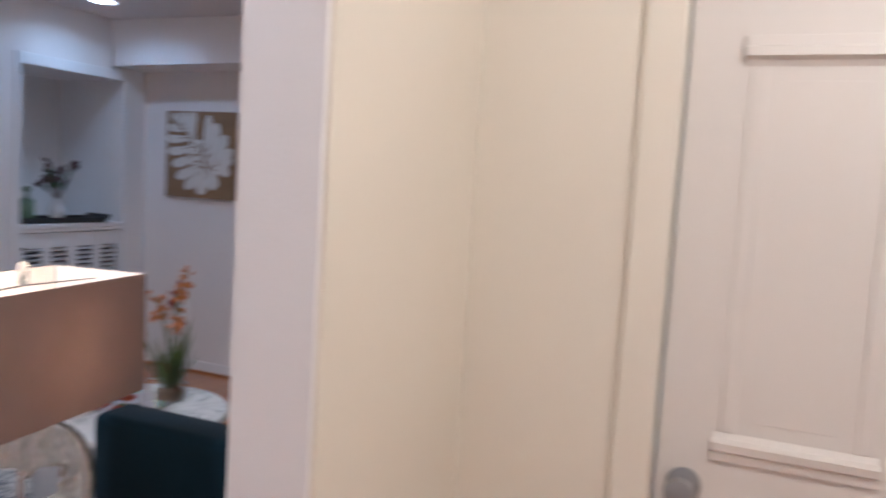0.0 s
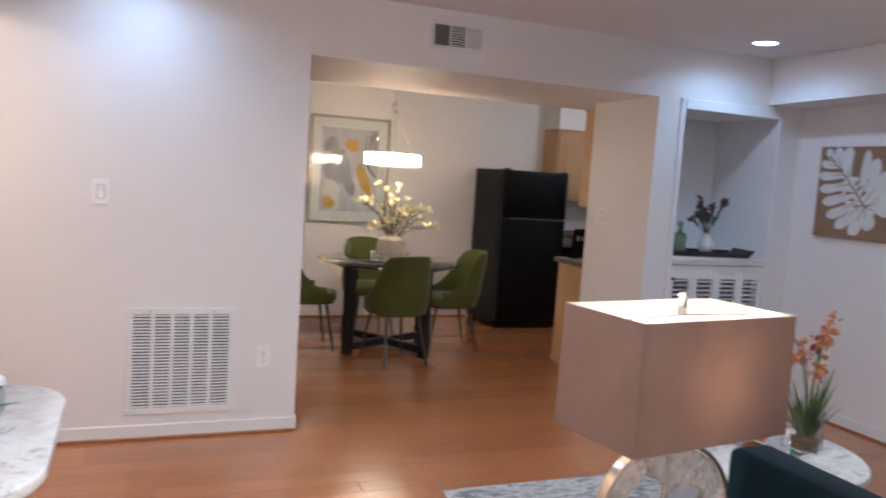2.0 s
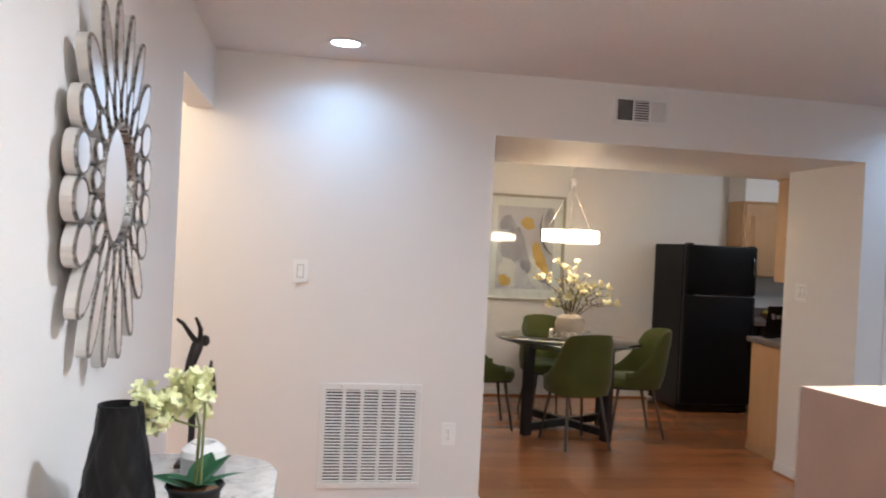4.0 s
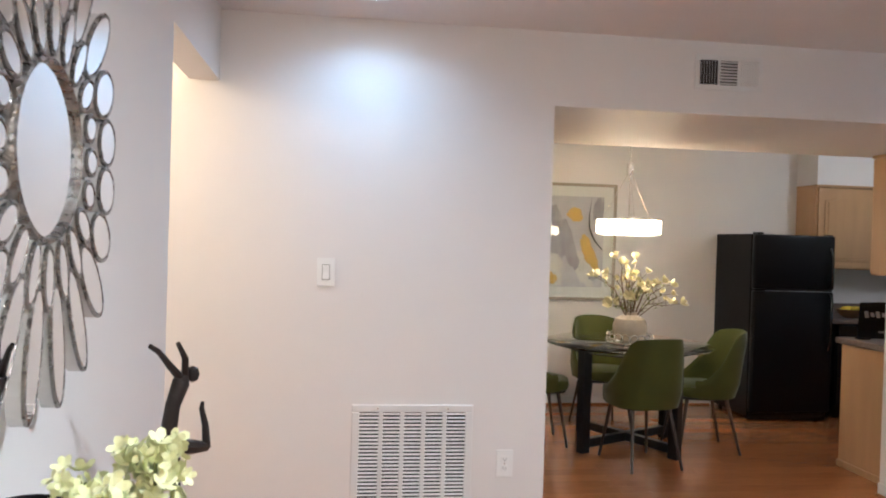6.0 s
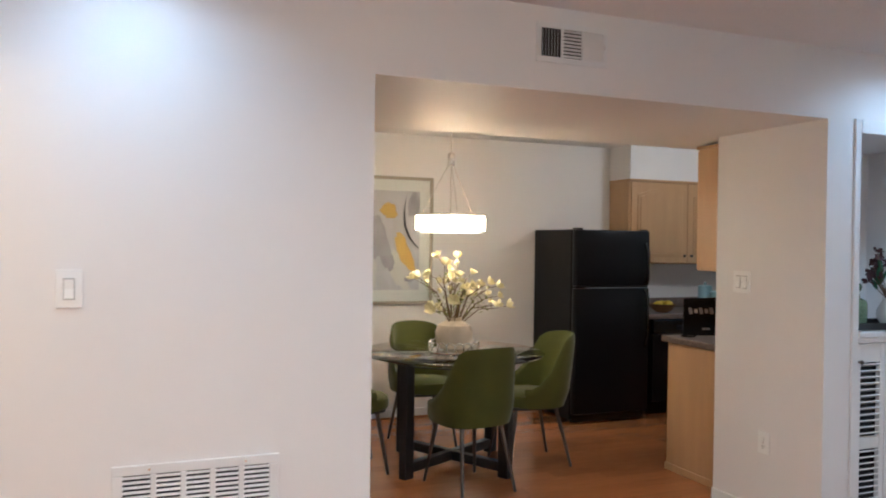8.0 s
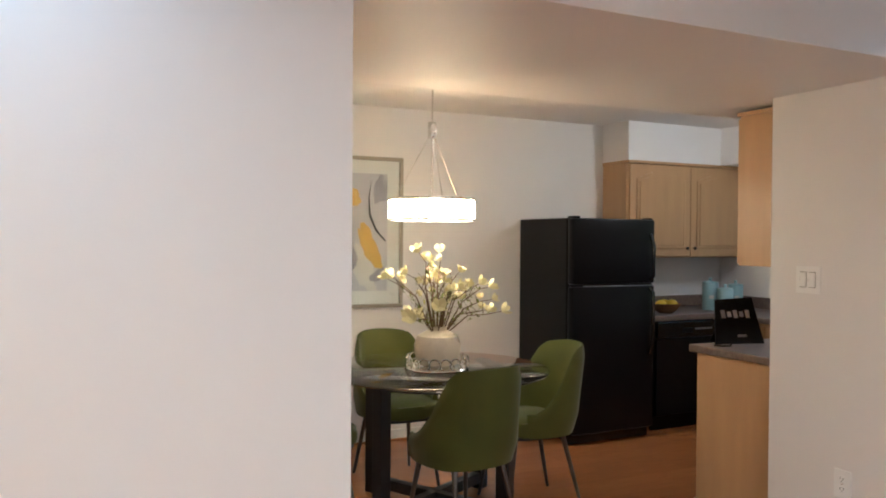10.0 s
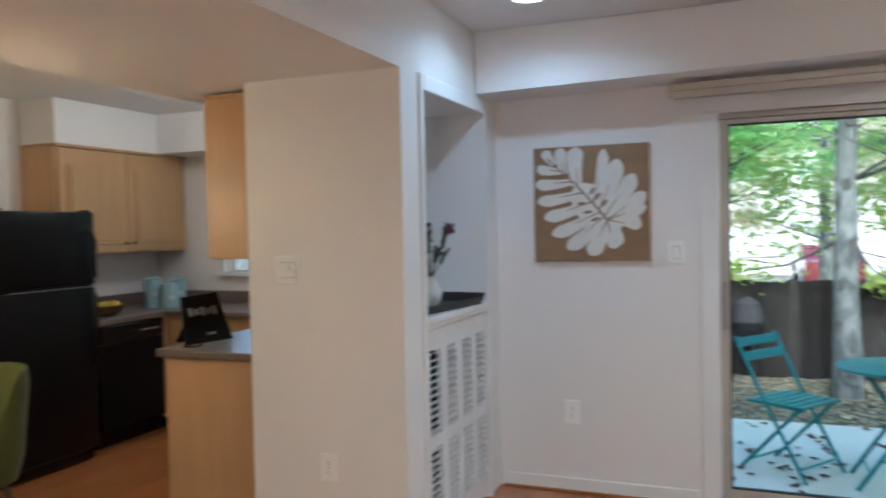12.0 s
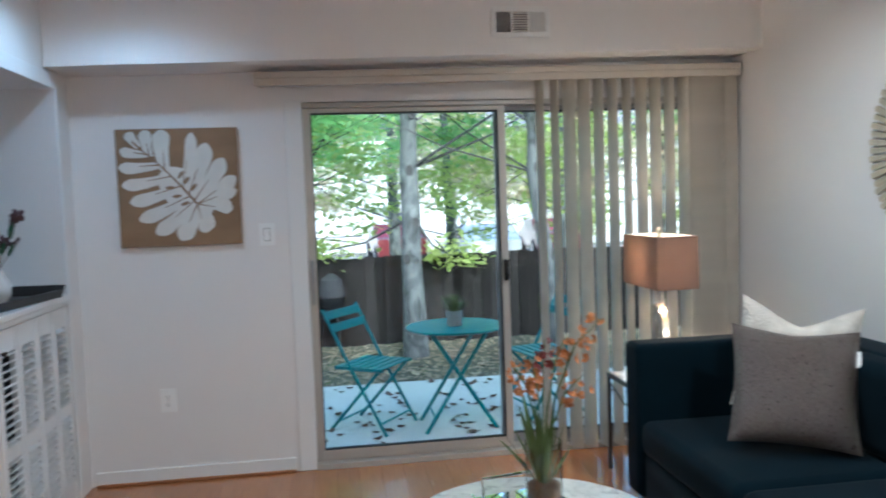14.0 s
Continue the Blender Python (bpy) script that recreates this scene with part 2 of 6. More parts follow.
solid("wall_kitchen", bm_boxes([((XK, 0.755, 0), (XK + 0.15, 1.45, DIN)), ((XK, 1.45, 0), (XK + 0.15, 2.62, 1.12)), ((XK, 1.45, 2.0), (XK + 0.15, 2.62, DIN)), ((XK, 2.62, 0), (XK + 0.15, YB, DIN)),
      ((XE + 0.2, 0.625, 0), (XK + 0.15, 0.755, HEAD))]), M_WALL, "white kitchen wall with a window", "wall", kind="structure")
solid("ceiling", bm_boxes([((-3.3, -6.1, CEIL), (XE + 0.16, 0.0, CEIL + 0.1)), ((-1.8, 1.28, DIN), (4.72, YB + 0.12, CEIL + 0.1)), ((-1.8, 0.0, CEIL), (4.72, 1.28, CEIL + 0.1))]), M_CEIL,
      "white textured ceiling", "ceiling", kind="structure")
solid("soffit_kitchen", bm_boxes([((3.28, 2.99, 2.062), (XK, YB, DIN)), ((4.24, 1.2, 2.062), (XK, 2.99, DIN))], 0.003), M_WALL, "white soffit over the kitchen cabinets", "soffit", kind="structure")
ground = solid("ground", bm_prism([(XE + 0.16, -0.5), (XE + 0.16, -0.10), (8.6, -0.10), (12.0, -0.37), (17.0, -0.80), (400, -0.80), (400, -2.5), (17, -2.5)], -200, 200,
               m=Matrix(((1, 0, 0, 0), (0, 0, 1, 0), (0, 1, 0, 0), (0, 0, 0, 1)))), M_CONC, "leaf-strewn earth sloping away behind the fence", "ground", kind="structure")


def ground_z(x):
    return -0.10 if x < 8.6 else -0.10 - 0.27 * (x - 8.6) / 3.4 if x < 12 else -0.37 - 0.43 * (x - 12) / 5 if x < 17 else -0.80


# ---------- more materials ----------
M_WOODTRIM = mat("stained_shoe_moulding", (0.36, 0.15, 0.06), 0.35, var=0.2, scale=10, stretch=(1, 8, 1))
M_ALU = mat("beige_aluminium", (0.50, 0.47, 0.43), 0.42, metal=0.3, var=0.06, scale=12)
M_ALUGREY = mat("grey_aluminium", (0.34, 0.34, 0.35), 0.38, metal=0.6, var=0.08, scale=12)
M_GASKET = mat("black_rubber", (0.02, 0.02, 0.022), 0.6)
M_BLIND = mat("cream_fabric_vane", (0.58, 0.53, 0.46), 0.7, var=0.06, scale=3, bump=0.06, bscale=200, stretch=(4, 4, 0.6))
M_GLASS = mat("clear_glass", (0.95, 0.98, 0.97), 0.0, var=0.0, trans=1.0, rvar=0)
M_PANE = mat("thin_window_glass", (0.95, 0.98, 0.97), 0.0, var=0.0, trans=1.0, ior=1.22, rvar=0)
M_CLEAR = mat("thin_vessel_glass", (0.93, 0.96, 0.95), 0.02, var=0.02, trans=1.0, rvar=0)
M_OAK = mat("board_wood", (0.27, 0.17, 0.095), 0.5, var=0.35, scale=4, stretch=(1, 2.0, 16), bump=0.12, bscale=25)
M_LEAFPAINT = mat("whitewashed_relief", (0.70, 0.68, 0.64), 0.6, var=0.12, scale=14, bump=0.1, bscale=60)
M_VELVET = mat("olive_velvet", (0.075, 0.082, 0.012), 0.78, var=0.35, scale=5, bump=0.05, bscale=250, sheen=0.22)
M_VELVETDK = mat("olive_velvet_piping", (0.07, 0.08, 0.018), 0.8, var=0.2, scale=20)
M_TEAL = mat("teal_velvet", (0.0028, 0.0095, 0.015), 0.88, ior=1.15, var=0.40, scale=4, bump=0.06, bscale=220, sheen=0.05)
M_BRONZE = mat("dark_bronze", (0.10, 0.085, 0.075), 0.35, metal=0.7, var=0.15, scale=15)
M_BLACKWOOD = mat("black_stained_wood", (0.018, 0.017, 0.017), 0.4, var=0.3, scale=6, stretch=(4, 4, 1))
M_BLACK = mat("black_enamel", (0.006, 0.006, 0.007), 0.32, ior=1.25, var=0.1, scale=3, bump=0.03, bscale=260, rvar=0.02)
M_BLACKGLOSS = mat("black_gloss_plastic", (0.008, 0.008, 0.009), 0.16, var=0.1)
M_CHROME = mat("polished_chrome", (0.80, 0.79, 0.77), 0.10, metal=1.0, var=0.05, scale=10, rvar=0.04)
M_SILVER = mat("antique_silver", (0.27, 0.255, 0.24), 0.28, metal=0.85, var=0.75, scale=60, bump=0.5, bscale=140)
M_SILVERRIM = mat("pale_silver_edge", (0.66, 0.64, 0.62), 0.42, metal=0.15, var=0.12, scale=20)
M_MIRROR = mat("mirror_glass", (0.92, 0.93, 0.93), 0.015, metal=1.0, var=0.0, rvar=0)
M_MARBLE = veined("white_marble", [(0.33, (0.30, 0.30, 0.29)), (0.42, (0.58, 0.57, 0.55)), (0.60, (0.70, 0.69, 0.66))], 17, rough=0.2, warp=1.0)
M_CERAMIC = mat("cream_glazed_ceramic", (0.70, 0.60, 0.46), 0.28, var=0.06, scale=9)
M_WHITECER = mat("white_glazed_ceramic", (0.74, 0.73, 0.72), 0.2, var=0.03)
M_MAPLE = mat("maple_cabinet_wood", (0.50, 0.31, 0.155), 0.38, var=0.13, scale=3, stretch=(5, 5, 0.7), bump=0.03, bscale=40, rvar=0.05)
M_LAM = mat("brown_granite_laminate", (0.17, 0.13, 0.11), 0.35, var=0.6, scale=38, rvar=0.05)
M_TWIG = mat("brown_twig", (0.13, 0.075, 0.04), 0.8, var=0.3, scale=30, bump=0.3, bscale=120)
M_MAGNOLIA = mat("pale_yellow_petal", (0.80, 0.73, 0.45), 0.6, var=0.14, scale=18, sss=0.15)
M_BUDGREEN = mat("green_bud", (0.20, 0.22, 0.05), 0.6, var=0.2)
M_GOLD = mat("brushed_gold", (0.70, 0.58, 0.43), 0.24, metal=0.95, var=0.1, scale=20)
M_GEODE = mat("rough_crystal", (0.80, 0.78, 0.74), 0.10, var=0.2, scale=24, trans=0.85, bump=0.9, bscale=60)
M_POT = mat("charcoal_pot", (0.010, 0.010, 0.011), 0.5, ior=1.28, var=0.15, scale=15, bump=0.05, bscale=90)
M_SOIL = mat("bark_soil", (0.16, 0.085, 0.04), 0.95, var=0.5, scale=60, bump=0.9, bscale=90)
M_LIME = mat("lime_white_petal", (0.76, 0.78, 0.46), 0.55, var=0.18, scale=25, sss=0.15)
M_DKLEAF = mat("deep_green_leaf", (0.020, 0.085, 0.035), 0.4, var=0.25, scale=12)
M_STEM = mat("green_stem", (0.16, 0.19, 0.06), 0.6, var=0.15)
M_ORANGE = mat("orange_petal", (0.46, 0.17, 0.05), 0.6, var=0.35, scale=22)
M_REDBUD = mat("dark_red_bud", (0.20, 0.025, 0.02), 0.5, var=0.2)
M_GRASSLEAF = mat("olive_strap_leaf", (0.075, 0.115, 0.025), 0.5, var=0.25, scale=9)
M_DANCER = mat("dark_bronze_figure", (0.022, 0.016, 0.014), 0.38, metal=0.3, var=0.3, scale=25)
M_RUG = veined("grey_abstract_rug", [(0.34, (0.10, 0.11, 0.13)), (0.47, (0.34, 0.35, 0.37)), (0.56, (0.64, 0.64, 0.64)), (0.68, (0.28, 0.29, 0.31))], 5.5, (1, 2.6, 1), 0.95, 2.0, 0.5, 220)
M_TURQ = mat("turquoise_painted_steel", (0.013, 0.18, 0.19), 0.38, var=0.1, scale=20)
M_BLUECAN = mat("pale_blue_ceramic", (0.36, 0.56, 0.62), 0.3, var=0.05)
M_LEMON = mat("lemon_skin", (0.70, 0.52, 0.05), 0.45, var=0.1, scale=20, bump=0.1, bscale=120)
M_BASKET = mat("woven_bowl", (0.20, 0.115, 0.05), 0.7, var=0.35, scale=60, bump=0.5, bscale=120)
M_FUR = mat("cream_fur", (0.60, 0.56, 0.50), 0.9, var=0.45, scale=14, bump=0.8, bscale=90)
M_SEQUIN = mat("silver_sequin_cloth", (0.16, 0.135, 0.125), 0.30, metal=0.85, var=0.35, scale=90, bump=0.8, bscale=240)
M_GREENGLASS = mat("green_bottle_glass", (0.30, 0.42, 0.26), 0.08, var=0.05, trans=0.7)
M_DARKFLOWER = mat("dark_plum_petal", (0.075, 0.03, 0.035), 0.6, var=0.3)
M_INK = mat("faded_print", (0.30, 0.25, 0.22), 0.6)
M_TAN = mat("gilded_pleat", (0.55, 0.47, 0.36), 0.4, metal=0.35, var=0.15, scale=20)


def glow(name, col, strength):
    m = bpy.data.materials.new(name)
    m.use_nodes = True
    b = m.node_tree.nodes["Principled BSDF"]
    b.inputs["Base Color"].default_value = (*col, 1)
    b.inputs["Emission Color"].default_value = (*col, 1)
    b.inputs["Emission Strength"].default_value = strength
    return m


M_CANLIGHT = glow("downlight_lens", (0.86, 0.94, 1.0), 5)
M_DRUMGLOW = glow("lit_crystal", (1.0, 0.76, 0.46), 6.0)
M_DISCGLOW = glow("lit_frosted_glass", (1.0, 0.78, 0.50), 4.5)
M_BULB = glow("lit_bulb", (1.0, 0.72, 0.45), 10)


def translucent(name, col, amount=0.5, rough=0.8):
    """Cloth or leaf that lets part of the light through."""
    m = bpy.data.materials.new(name)
    m.use_nodes = True
    N, L = nodes(m)
    b = N["Principled BSDF"]
    tc = N.new("ShaderNodeTexCoord")
    n = N.new("ShaderNodeTexNoise")
    n.inputs["Scale"].default_value = 9
    L.new(tc.outputs["Object"], n.inputs["Vector"])
    mx = N.new("ShaderNodeMix")
    mx.data_type = "RGBA"
    mx.inputs[6].default_value = (*[c * 0.82 for c in col], 1)
    mx.inputs[7].default_value = (*[min(1, c * 1.15) for c in col], 1)
    L.new(n.outputs["Fac"], mx.inputs[0])
    L.new(mx.outputs[2], b.inputs["Base Color"])
    b.inputs["Roughness"].default_value = rough
    t = N.new("ShaderNodeBsdfTranslucent")
    L.new(mx.outputs[2], t.inputs["Color"])
    ms = N.new("ShaderNodeMixShader")
    ms.inputs[0].default_value = amount
    L.new(b.outputs[0], ms.inputs[1])
    L.new(t.outputs[0], ms.inputs[2])
    L.new(ms.outputs[0], N["Material Output"].inputs["Surface"])
    return m


M_SHADECLOTH = translucent("lit_linen_shade", (0.22, 0.15, 0.12), 0.34)
M_SHADECLOTH.node_tree.nodes["Translucent BSDF"].inputs["Color"].default_value = (0.20, 0.122, 0.085, 1)
for lk in list(M_SHADECLOTH.node_tree.nodes["Translucent BSDF"].inputs["Color"].links):
    M_SHADECLOTH.node_tree.links.remove(lk)
M_LINING = translucent("white_shade_lining", (0.78, 0.74, 0.68), 0.35)
M_VANE = translucent("vane_cloth", (0.58, 0.53, 0.45), 0.30)
R3 = random.Random(7)

# ---------- trim ----------
def baseboard(x0, y0, x1, y1, nx, ny):
    """Board along a wall from (x0, y0) to (x1, y1); (nx, ny) points into the room."""
    d = 0.013
    lo = (min(x0, x1, x0 + nx * d, x1 + nx * d), min(y0, y1, y0 + ny * d, y1 + ny * d), 0.0)
    hi = (max(x0, x1, x0 + nx * d, x1 + nx * d), max(y0, y1, y0 + ny * d, y1 + ny * d), 0.078)
    ob = solid("baseboard", bm_box(lo, hi, 0.004), M_TRIM, "white painted baseboard", "baseboard", kind="structure")
    a, b = (x0 + nx * d, y0 + ny * d), (x1 + nx * d, y1 + ny * d)
    e = 0.013
    lo = (min(a[0], b[0], a[0] + nx * e, b[0] + nx * e), min(a[1], b[1], a[1] + ny * e, b[1] + ny * e), 0.0)
    hi = (max(a[0], b[0], a[0] + nx * e, b[0] + nx * e), max(a[1], b[1], a[1] + ny * e, b[1] + ny * e), 0.016)
    solid("trim", bm_box(lo, hi, 0.005), M_WOODTRIM, "stained wooden shoe moulding at the floor", "trim", kind="structure")


baseboard(-3.2, 0, 0, 0, 0, -1)
baseboard(0, 0, 0, 0.13, 1, 0)
baseboard(2.29, 0, 2.29, 0.755, -1, 0)
baseboard(2.30, 0, 2.46, 0, 0, -1)
baseboard(XE, -0.03, XE, -1.055, -1, 0)
baseboard(-1.7, YB, 2.47, YB, 0, -1)
baseboard(XW, -5.9, XW, -0.935, 1, 0)
baseboard(0.06, YS, XE, YS, 0, 1)


# ---------- wall plates, grilles and vents ----------
def on_wall(x, y, z, facing):
    """Pose whose local x runs along the wall to the right, y up, z out of the wall."""
    turn = {"south": 0, "west": -90, "east": 90, "north": 180}[facing]
    return pose(x, y, z, 0, 0, turn) @ pose(0, 0, 0, 90, 0, 0)


def plate(m, w, h, kind, n=1):
    name = "light_switch" if kind == "switch" else "power_outlet"
    t = thing(name, m, ("white rocker light switch in a wall plate" if n == 1 else "white double light switch in a wall plate") if kind == "switch" else "white double power outlet in a wall plate",
              "light switch" if kind == "switch" else "outlet", kind="")
    part("wall_plate", bm_box((-w / 2, -h / 2, 0), (w / 2, h / 2, 0.0078), 0.002), M_PLASTIC, t)
    for k in range(n):
        cx = (k - (n - 1) / 2) * 0.046
        if kind == "switch":
            # grey rim that paints the shadow line round the rocker
            bz = part("seam_shade", bm_box((cx - 0.018, -0.035, 0.006), (cx + 0.018, 0.035, 0.0085), 0.001), M_SEAM, t)
            part("rocker", bm_prism([(-0.031, 0), (0.031, 0), (0.031, 0.005), (0, 0.002), (-0.031, 0.007)], cx - 0.0145, cx + 0.0145, m=Matrix(((0, 0, 1, 0), (1, 0, 0, 0), (0, 1, 0, 0.0085), (0, 0, 0, 1)))), M_PLASTIC, t)
        else:
            for s in (-1, 1):
                part("socket", bm_box((-0.016, s * 0.021 - 0.014, 0.006), (0.016, s * 0.021 + 0.014, 0.0095), 0.003), M_PLASTIC, t)
                part("slot", bm_boxes([((-0.008, s * 0.021 - 0.003, 0.009), (-0.006, s * 0.021 + 0.007, 0.0101)), ((0.006, s * 0.021 - 0.003, 0.009), (0.008, s * 0.021 + 0.006, 0.0101)),
                                       ((-0.002, s * 0.021 - 0.010, 0.009), (0.002, s * 0.021 - 0.006, 0.0101))]), M_GAPSHADE, t)
    part("screw", bm_lathe([(0.003, 0.0065), (0.003, 0.0085)], 10), M_CHROME, t)
    return t


plate(on_wall(-1.03, 0, 1.298, "south"), 0.080, 0.125, "switch")
plate(on_wall(-0.188, 0, 0.432, "south"), 0.078, 0.125, "outlet")
plate(on_wall(2.29, 0.550, 1.272, "west"), 0.122, 0.120, "switch", 2)
plate(on_wall(2.29, 0.370, 0.427, "west"), 0.078, 0.118, "outlet")
plate(on_wall(XE, -0.408, 0.436, "west"), 0.080, 0.125, "outlet")
plate(on_wall(XE, -0.958, 1.290, "west"), 0.080, 0.118, "switch")


def return_grille():
    w, h = 0.553, 0.570
    t = thing("return_air_grille", on_wall(-0.62, 0, 0.418, "south"), "white steel return air grille with five louvred columns", "vent")
    b = 0.034
    # dark sheet close behind the slats, shade of the duct put into colour
    part("backing", bm_box((-w / 2 + 0.01, -h / 2 + 0.01, 0.0005), (w / 2 - 0.01, h / 2 - 0.01, 0.0015)), M_GAPSHADE, t, "dark sheet painted as shade behind the grille louvres")
    for lo, hi in (((-w / 2, h / 2 - b, 0), (w / 2, h / 2, 0.012)), ((-w / 2, -h / 2, 0), (w / 2, -h / 2 + b, 0.012)),
                   ((-w / 2, -h / 2 + b, 0), (-w / 2 + b, h / 2 - b, 0.012)), ((w / 2 - b, -h / 2 + b, 0), (w / 2, h / 2 - b, 0.012))):
        part("frame", bm_box(lo, hi, 0.003), M_GRILLE, t)
    iw = w - 2 * b
    for k in range(1, 5):
        cx = -iw / 2 + iw * k / 5
        part("mullion", bm_box((cx - 0.010, -h / 2 + b, 0.0015), (cx + 0.010, h / 2 - b, 0.011), 0.002), M_GRILLE, t)
    n = 30
    pitch = (h - 2 * b) / n
    first = None
    for k in range(n):
        m = pose(0, -h / 2 + b + pitch * (k + 0.5), 0.0058, -34)
        if first is None:
            first = part("slat", bm_box((-iw / 2, -0.0046, -0.0006), (iw / 2, 0.0046, 0.0006)), M_GRILLE, t, m=m)
        else:
            again("slat", first, t, m)
    for sx in (-1, 1):
        part("screw", bm_lathe([(0.004, 0.011), (0.004, 0.0135)], 10, m=Matrix.Translation((sx * 0.16, h / 2 - b / 2, 0))), M_CHROME, t)


return_grille()


def air_vent(m, w, h):
    t = thing("air_vent", m, "white steel supply vent with three louvred sections high on the wall", "vent")
    b = 0.024
    # dark sheet for the shade inside the vent
    part("backing", bm_box((-w / 2 + 0.01, -h / 2 + 0.01, 0.0005), (w / 2 - 0.01, h / 2 - 0.01, 0.0015)), M_GAPSHADE, t)
    for lo, hi in (((-w / 2, h / 2 - b, 0), (w / 2, h / 2, 0.009)), ((-w / 2, -h / 2, 0), (w / 2, -h / 2 + b, 0.009)),
                   ((-w / 2, -h / 2 + b, 0), (-w / 2 + b, h / 2 - b, 0.009)), ((w / 2 - b, -h / 2 + b, 0), (w / 2, h / 2 - b, 0.009))):
        part("frame", bm_box(lo, hi, 0.002), M_GRILLE, t)
    iw, ih = w - 2 * b, h - 2 * b
    third = iw / 3
    for k in (1, 2):
        cx = -iw / 2 + third * k
        part("divider", bm_box((cx - 0.005, -ih / 2, 0.0015), (cx + 0.005, ih / 2, 0.009)), M_GRILLE, t)
    va = None
    for sec, ang in ((0, 62), (2, -38)):
        for k in range(7):
            m2 = pose(-iw / 2 + third * sec + third * (k + 0.5) / 7, 0, 0.006, 0, ang, 0)
            if va is None:
                va = part("louvre", bm_box((-0.006, -ih / 2, -0.0006), (0.006, ih / 2, 0.0006)), M_GRILLE, t, m=m2)
            else:
                again("louvre", va, t, m2)
    ha = None
    for k in range(8):
        m2 = pose(0, -ih / 2 + ih * (k + 0.5) / 8, 0.006, 58, 0, 0)
        if ha is None:
            ha = part("louvre", bm_box((-third / 2 + 0.006, -0.0055, -0.0006), (third / 2 - 0.006, 0.0055, 0.0006)), M_GRILLE, t, m=m2)
        else:
            again("louvre", ha, t, m2)
    part("lever", bm_box((w / 2 - 0.02, -0.006, 0.008), (w / 2 - 0.014, 0.012, 0.018), 0.001), M_GRILLE, t)


air_vent(on_wall(0.848, 0, 2.294, "south"), 0.342, 0.165)
air_vent(on_wall(3.207, -2.285, 2.322, "west"), 0.30, 0.150)

# fixtures for all four, the two added fill lamps included
for cx, cy in CANS_AND_FILL:
    dl = thing("recessed_downlight", pose(cx, cy, CEIL), "lit round recessed ceiling downlight; the two southern ones are added fill", "ceiling light", group="ceiling downlights")
    part("trim_ring", bm_lathe([(0.066, -0.002), (0.088, -0.001), (0.092, -0.004), (0.088, -0.009), (0.070, -0.008), (0.066, -0.002)], 40, cap=False), M_TRIM, dl, smooth=True)
    part("lens", bm_lathe([(0.067, -0.0035), (0.066, -0.0055), (0.03, -0.007)], 36), M_CANLIGHT, dl, "glowing frosted lens")

# ---------- closet door in the entry ----------
door = thing("door_1", pose(XC + 0.03, -4.118, 0.008), "cream painted panelled closet door with a round metal knob", "door", kind="structure")
part("leaf", bm_box((0, -0.80, 0), (0.04, 0, 2.03), 0.003), M_DOOR, door)
for z0, z1 in ((1.035, 1.725), (0.22, 0.84)):
    for y0, y1 in ((-0.332, -0.117), (-0.683, -0.468)):
        for zz, s in ((z0, 1), (z1, -1)):
            part("moulding", bm_prism([(0, -0.026), (0.008, -0.024), (0.010, -0.008), (0.016, -0.004), (0.018, 0.010), (0.006, 0.016), (0, 0.026)], y0 - 0.024, y1 + 0.024,
                 m=Matrix.Translation((0.0, 0, zz)) @ Matrix(((-1, 0, 0, 0), (0, 0, 1, 0), (0, s, 0, 0), (0, 0, 0, 1)))), M_DOOR, door)
        for yy in (y0, y1):
            part("moulding", bm_box((-0.004, yy - 0.013, z0 + 0.027), (0.001, yy + 0.013, z1 - 0.027), 0.002), M_DOOR, door)
        part("panel", bm_box((-0.0012, y0 + 0.04, z0 + 0.05), (0.001, y1 - 0.04, z1 - 0.05), 0.001), M_DOOR, door)
kn = part("knob", bm_lathe([(0.030, 0), (0.031, 0.006), (0.013, 0.012), (0.011, 0.034), (0.024, 0.042), (0.029, 0.054), (0.025, 0.066), (0.008, 0.070)], 28), M_ALUGREY, door, "brushed metal knob", smooth=True,
          m=Matrix.Translation((0, -0.052, 0.955)) @ pose(0, 0, 0, 0, -90, 0))
for lo, hi in (((XC - 0.016, -4.115, 0), (XC + 0.001, -4.045, 2.13)), ((XC - 0.016, -5.02, 0), (XC + 0.001, -4.95, 2.13)), ((XC - 0.016, -4.95, 2.06), (XC + 0.001, -4.115, 2.13))):
    solid("door_casing", bm_box(lo, hi, 0.004), M_CREAM, "cream painted door casing", "trim", kind="structure")

# ---------- niche with louvred cabinet ----------
for lo, hi in (((2.464, -0.014, 0.0), (2.504, 0.0, 2.105)), ((2.504, -0.014, 2.035), (3.345, 0.0, 2.105)), ((3.315, -0.014, 0.0), (3.355, 0.0, 2.035))):
    solid("trim", bm_box(lo, hi, 0.004), M_TRIM, "white niche casing", "trim", kind="structure")
solid("niche_shelf", bm_boxes([((2.504, -0.022, 1.022), (3.315, 0.62, 1.05))], 0.005), M_TRIM, "white painted niche shelf", "shelf", kind="structure")
solid("niche_moulding", bm_boxes([((2.505, -0.014, 0.995), (3.314, 0.004, 1.021))], 0.006), M_TRIM, "white moulding under the niche shelf", "trim", kind="structure")
lc = thing("louvred_cabinet", pose(2.505, 0, 0), "white louvred bifold doors under the niche shelf", "cabinet")
# dark sheet in place of the shaded space behind the doors
part("back", bm_box((0.0, 0.10, 0.0), (0.808, 0.11, 0.99)), M_GAPSHADE, lc, "dark sheet standing for the shade behind the louvred doors")
cw = 0.808 / 4
sl = None
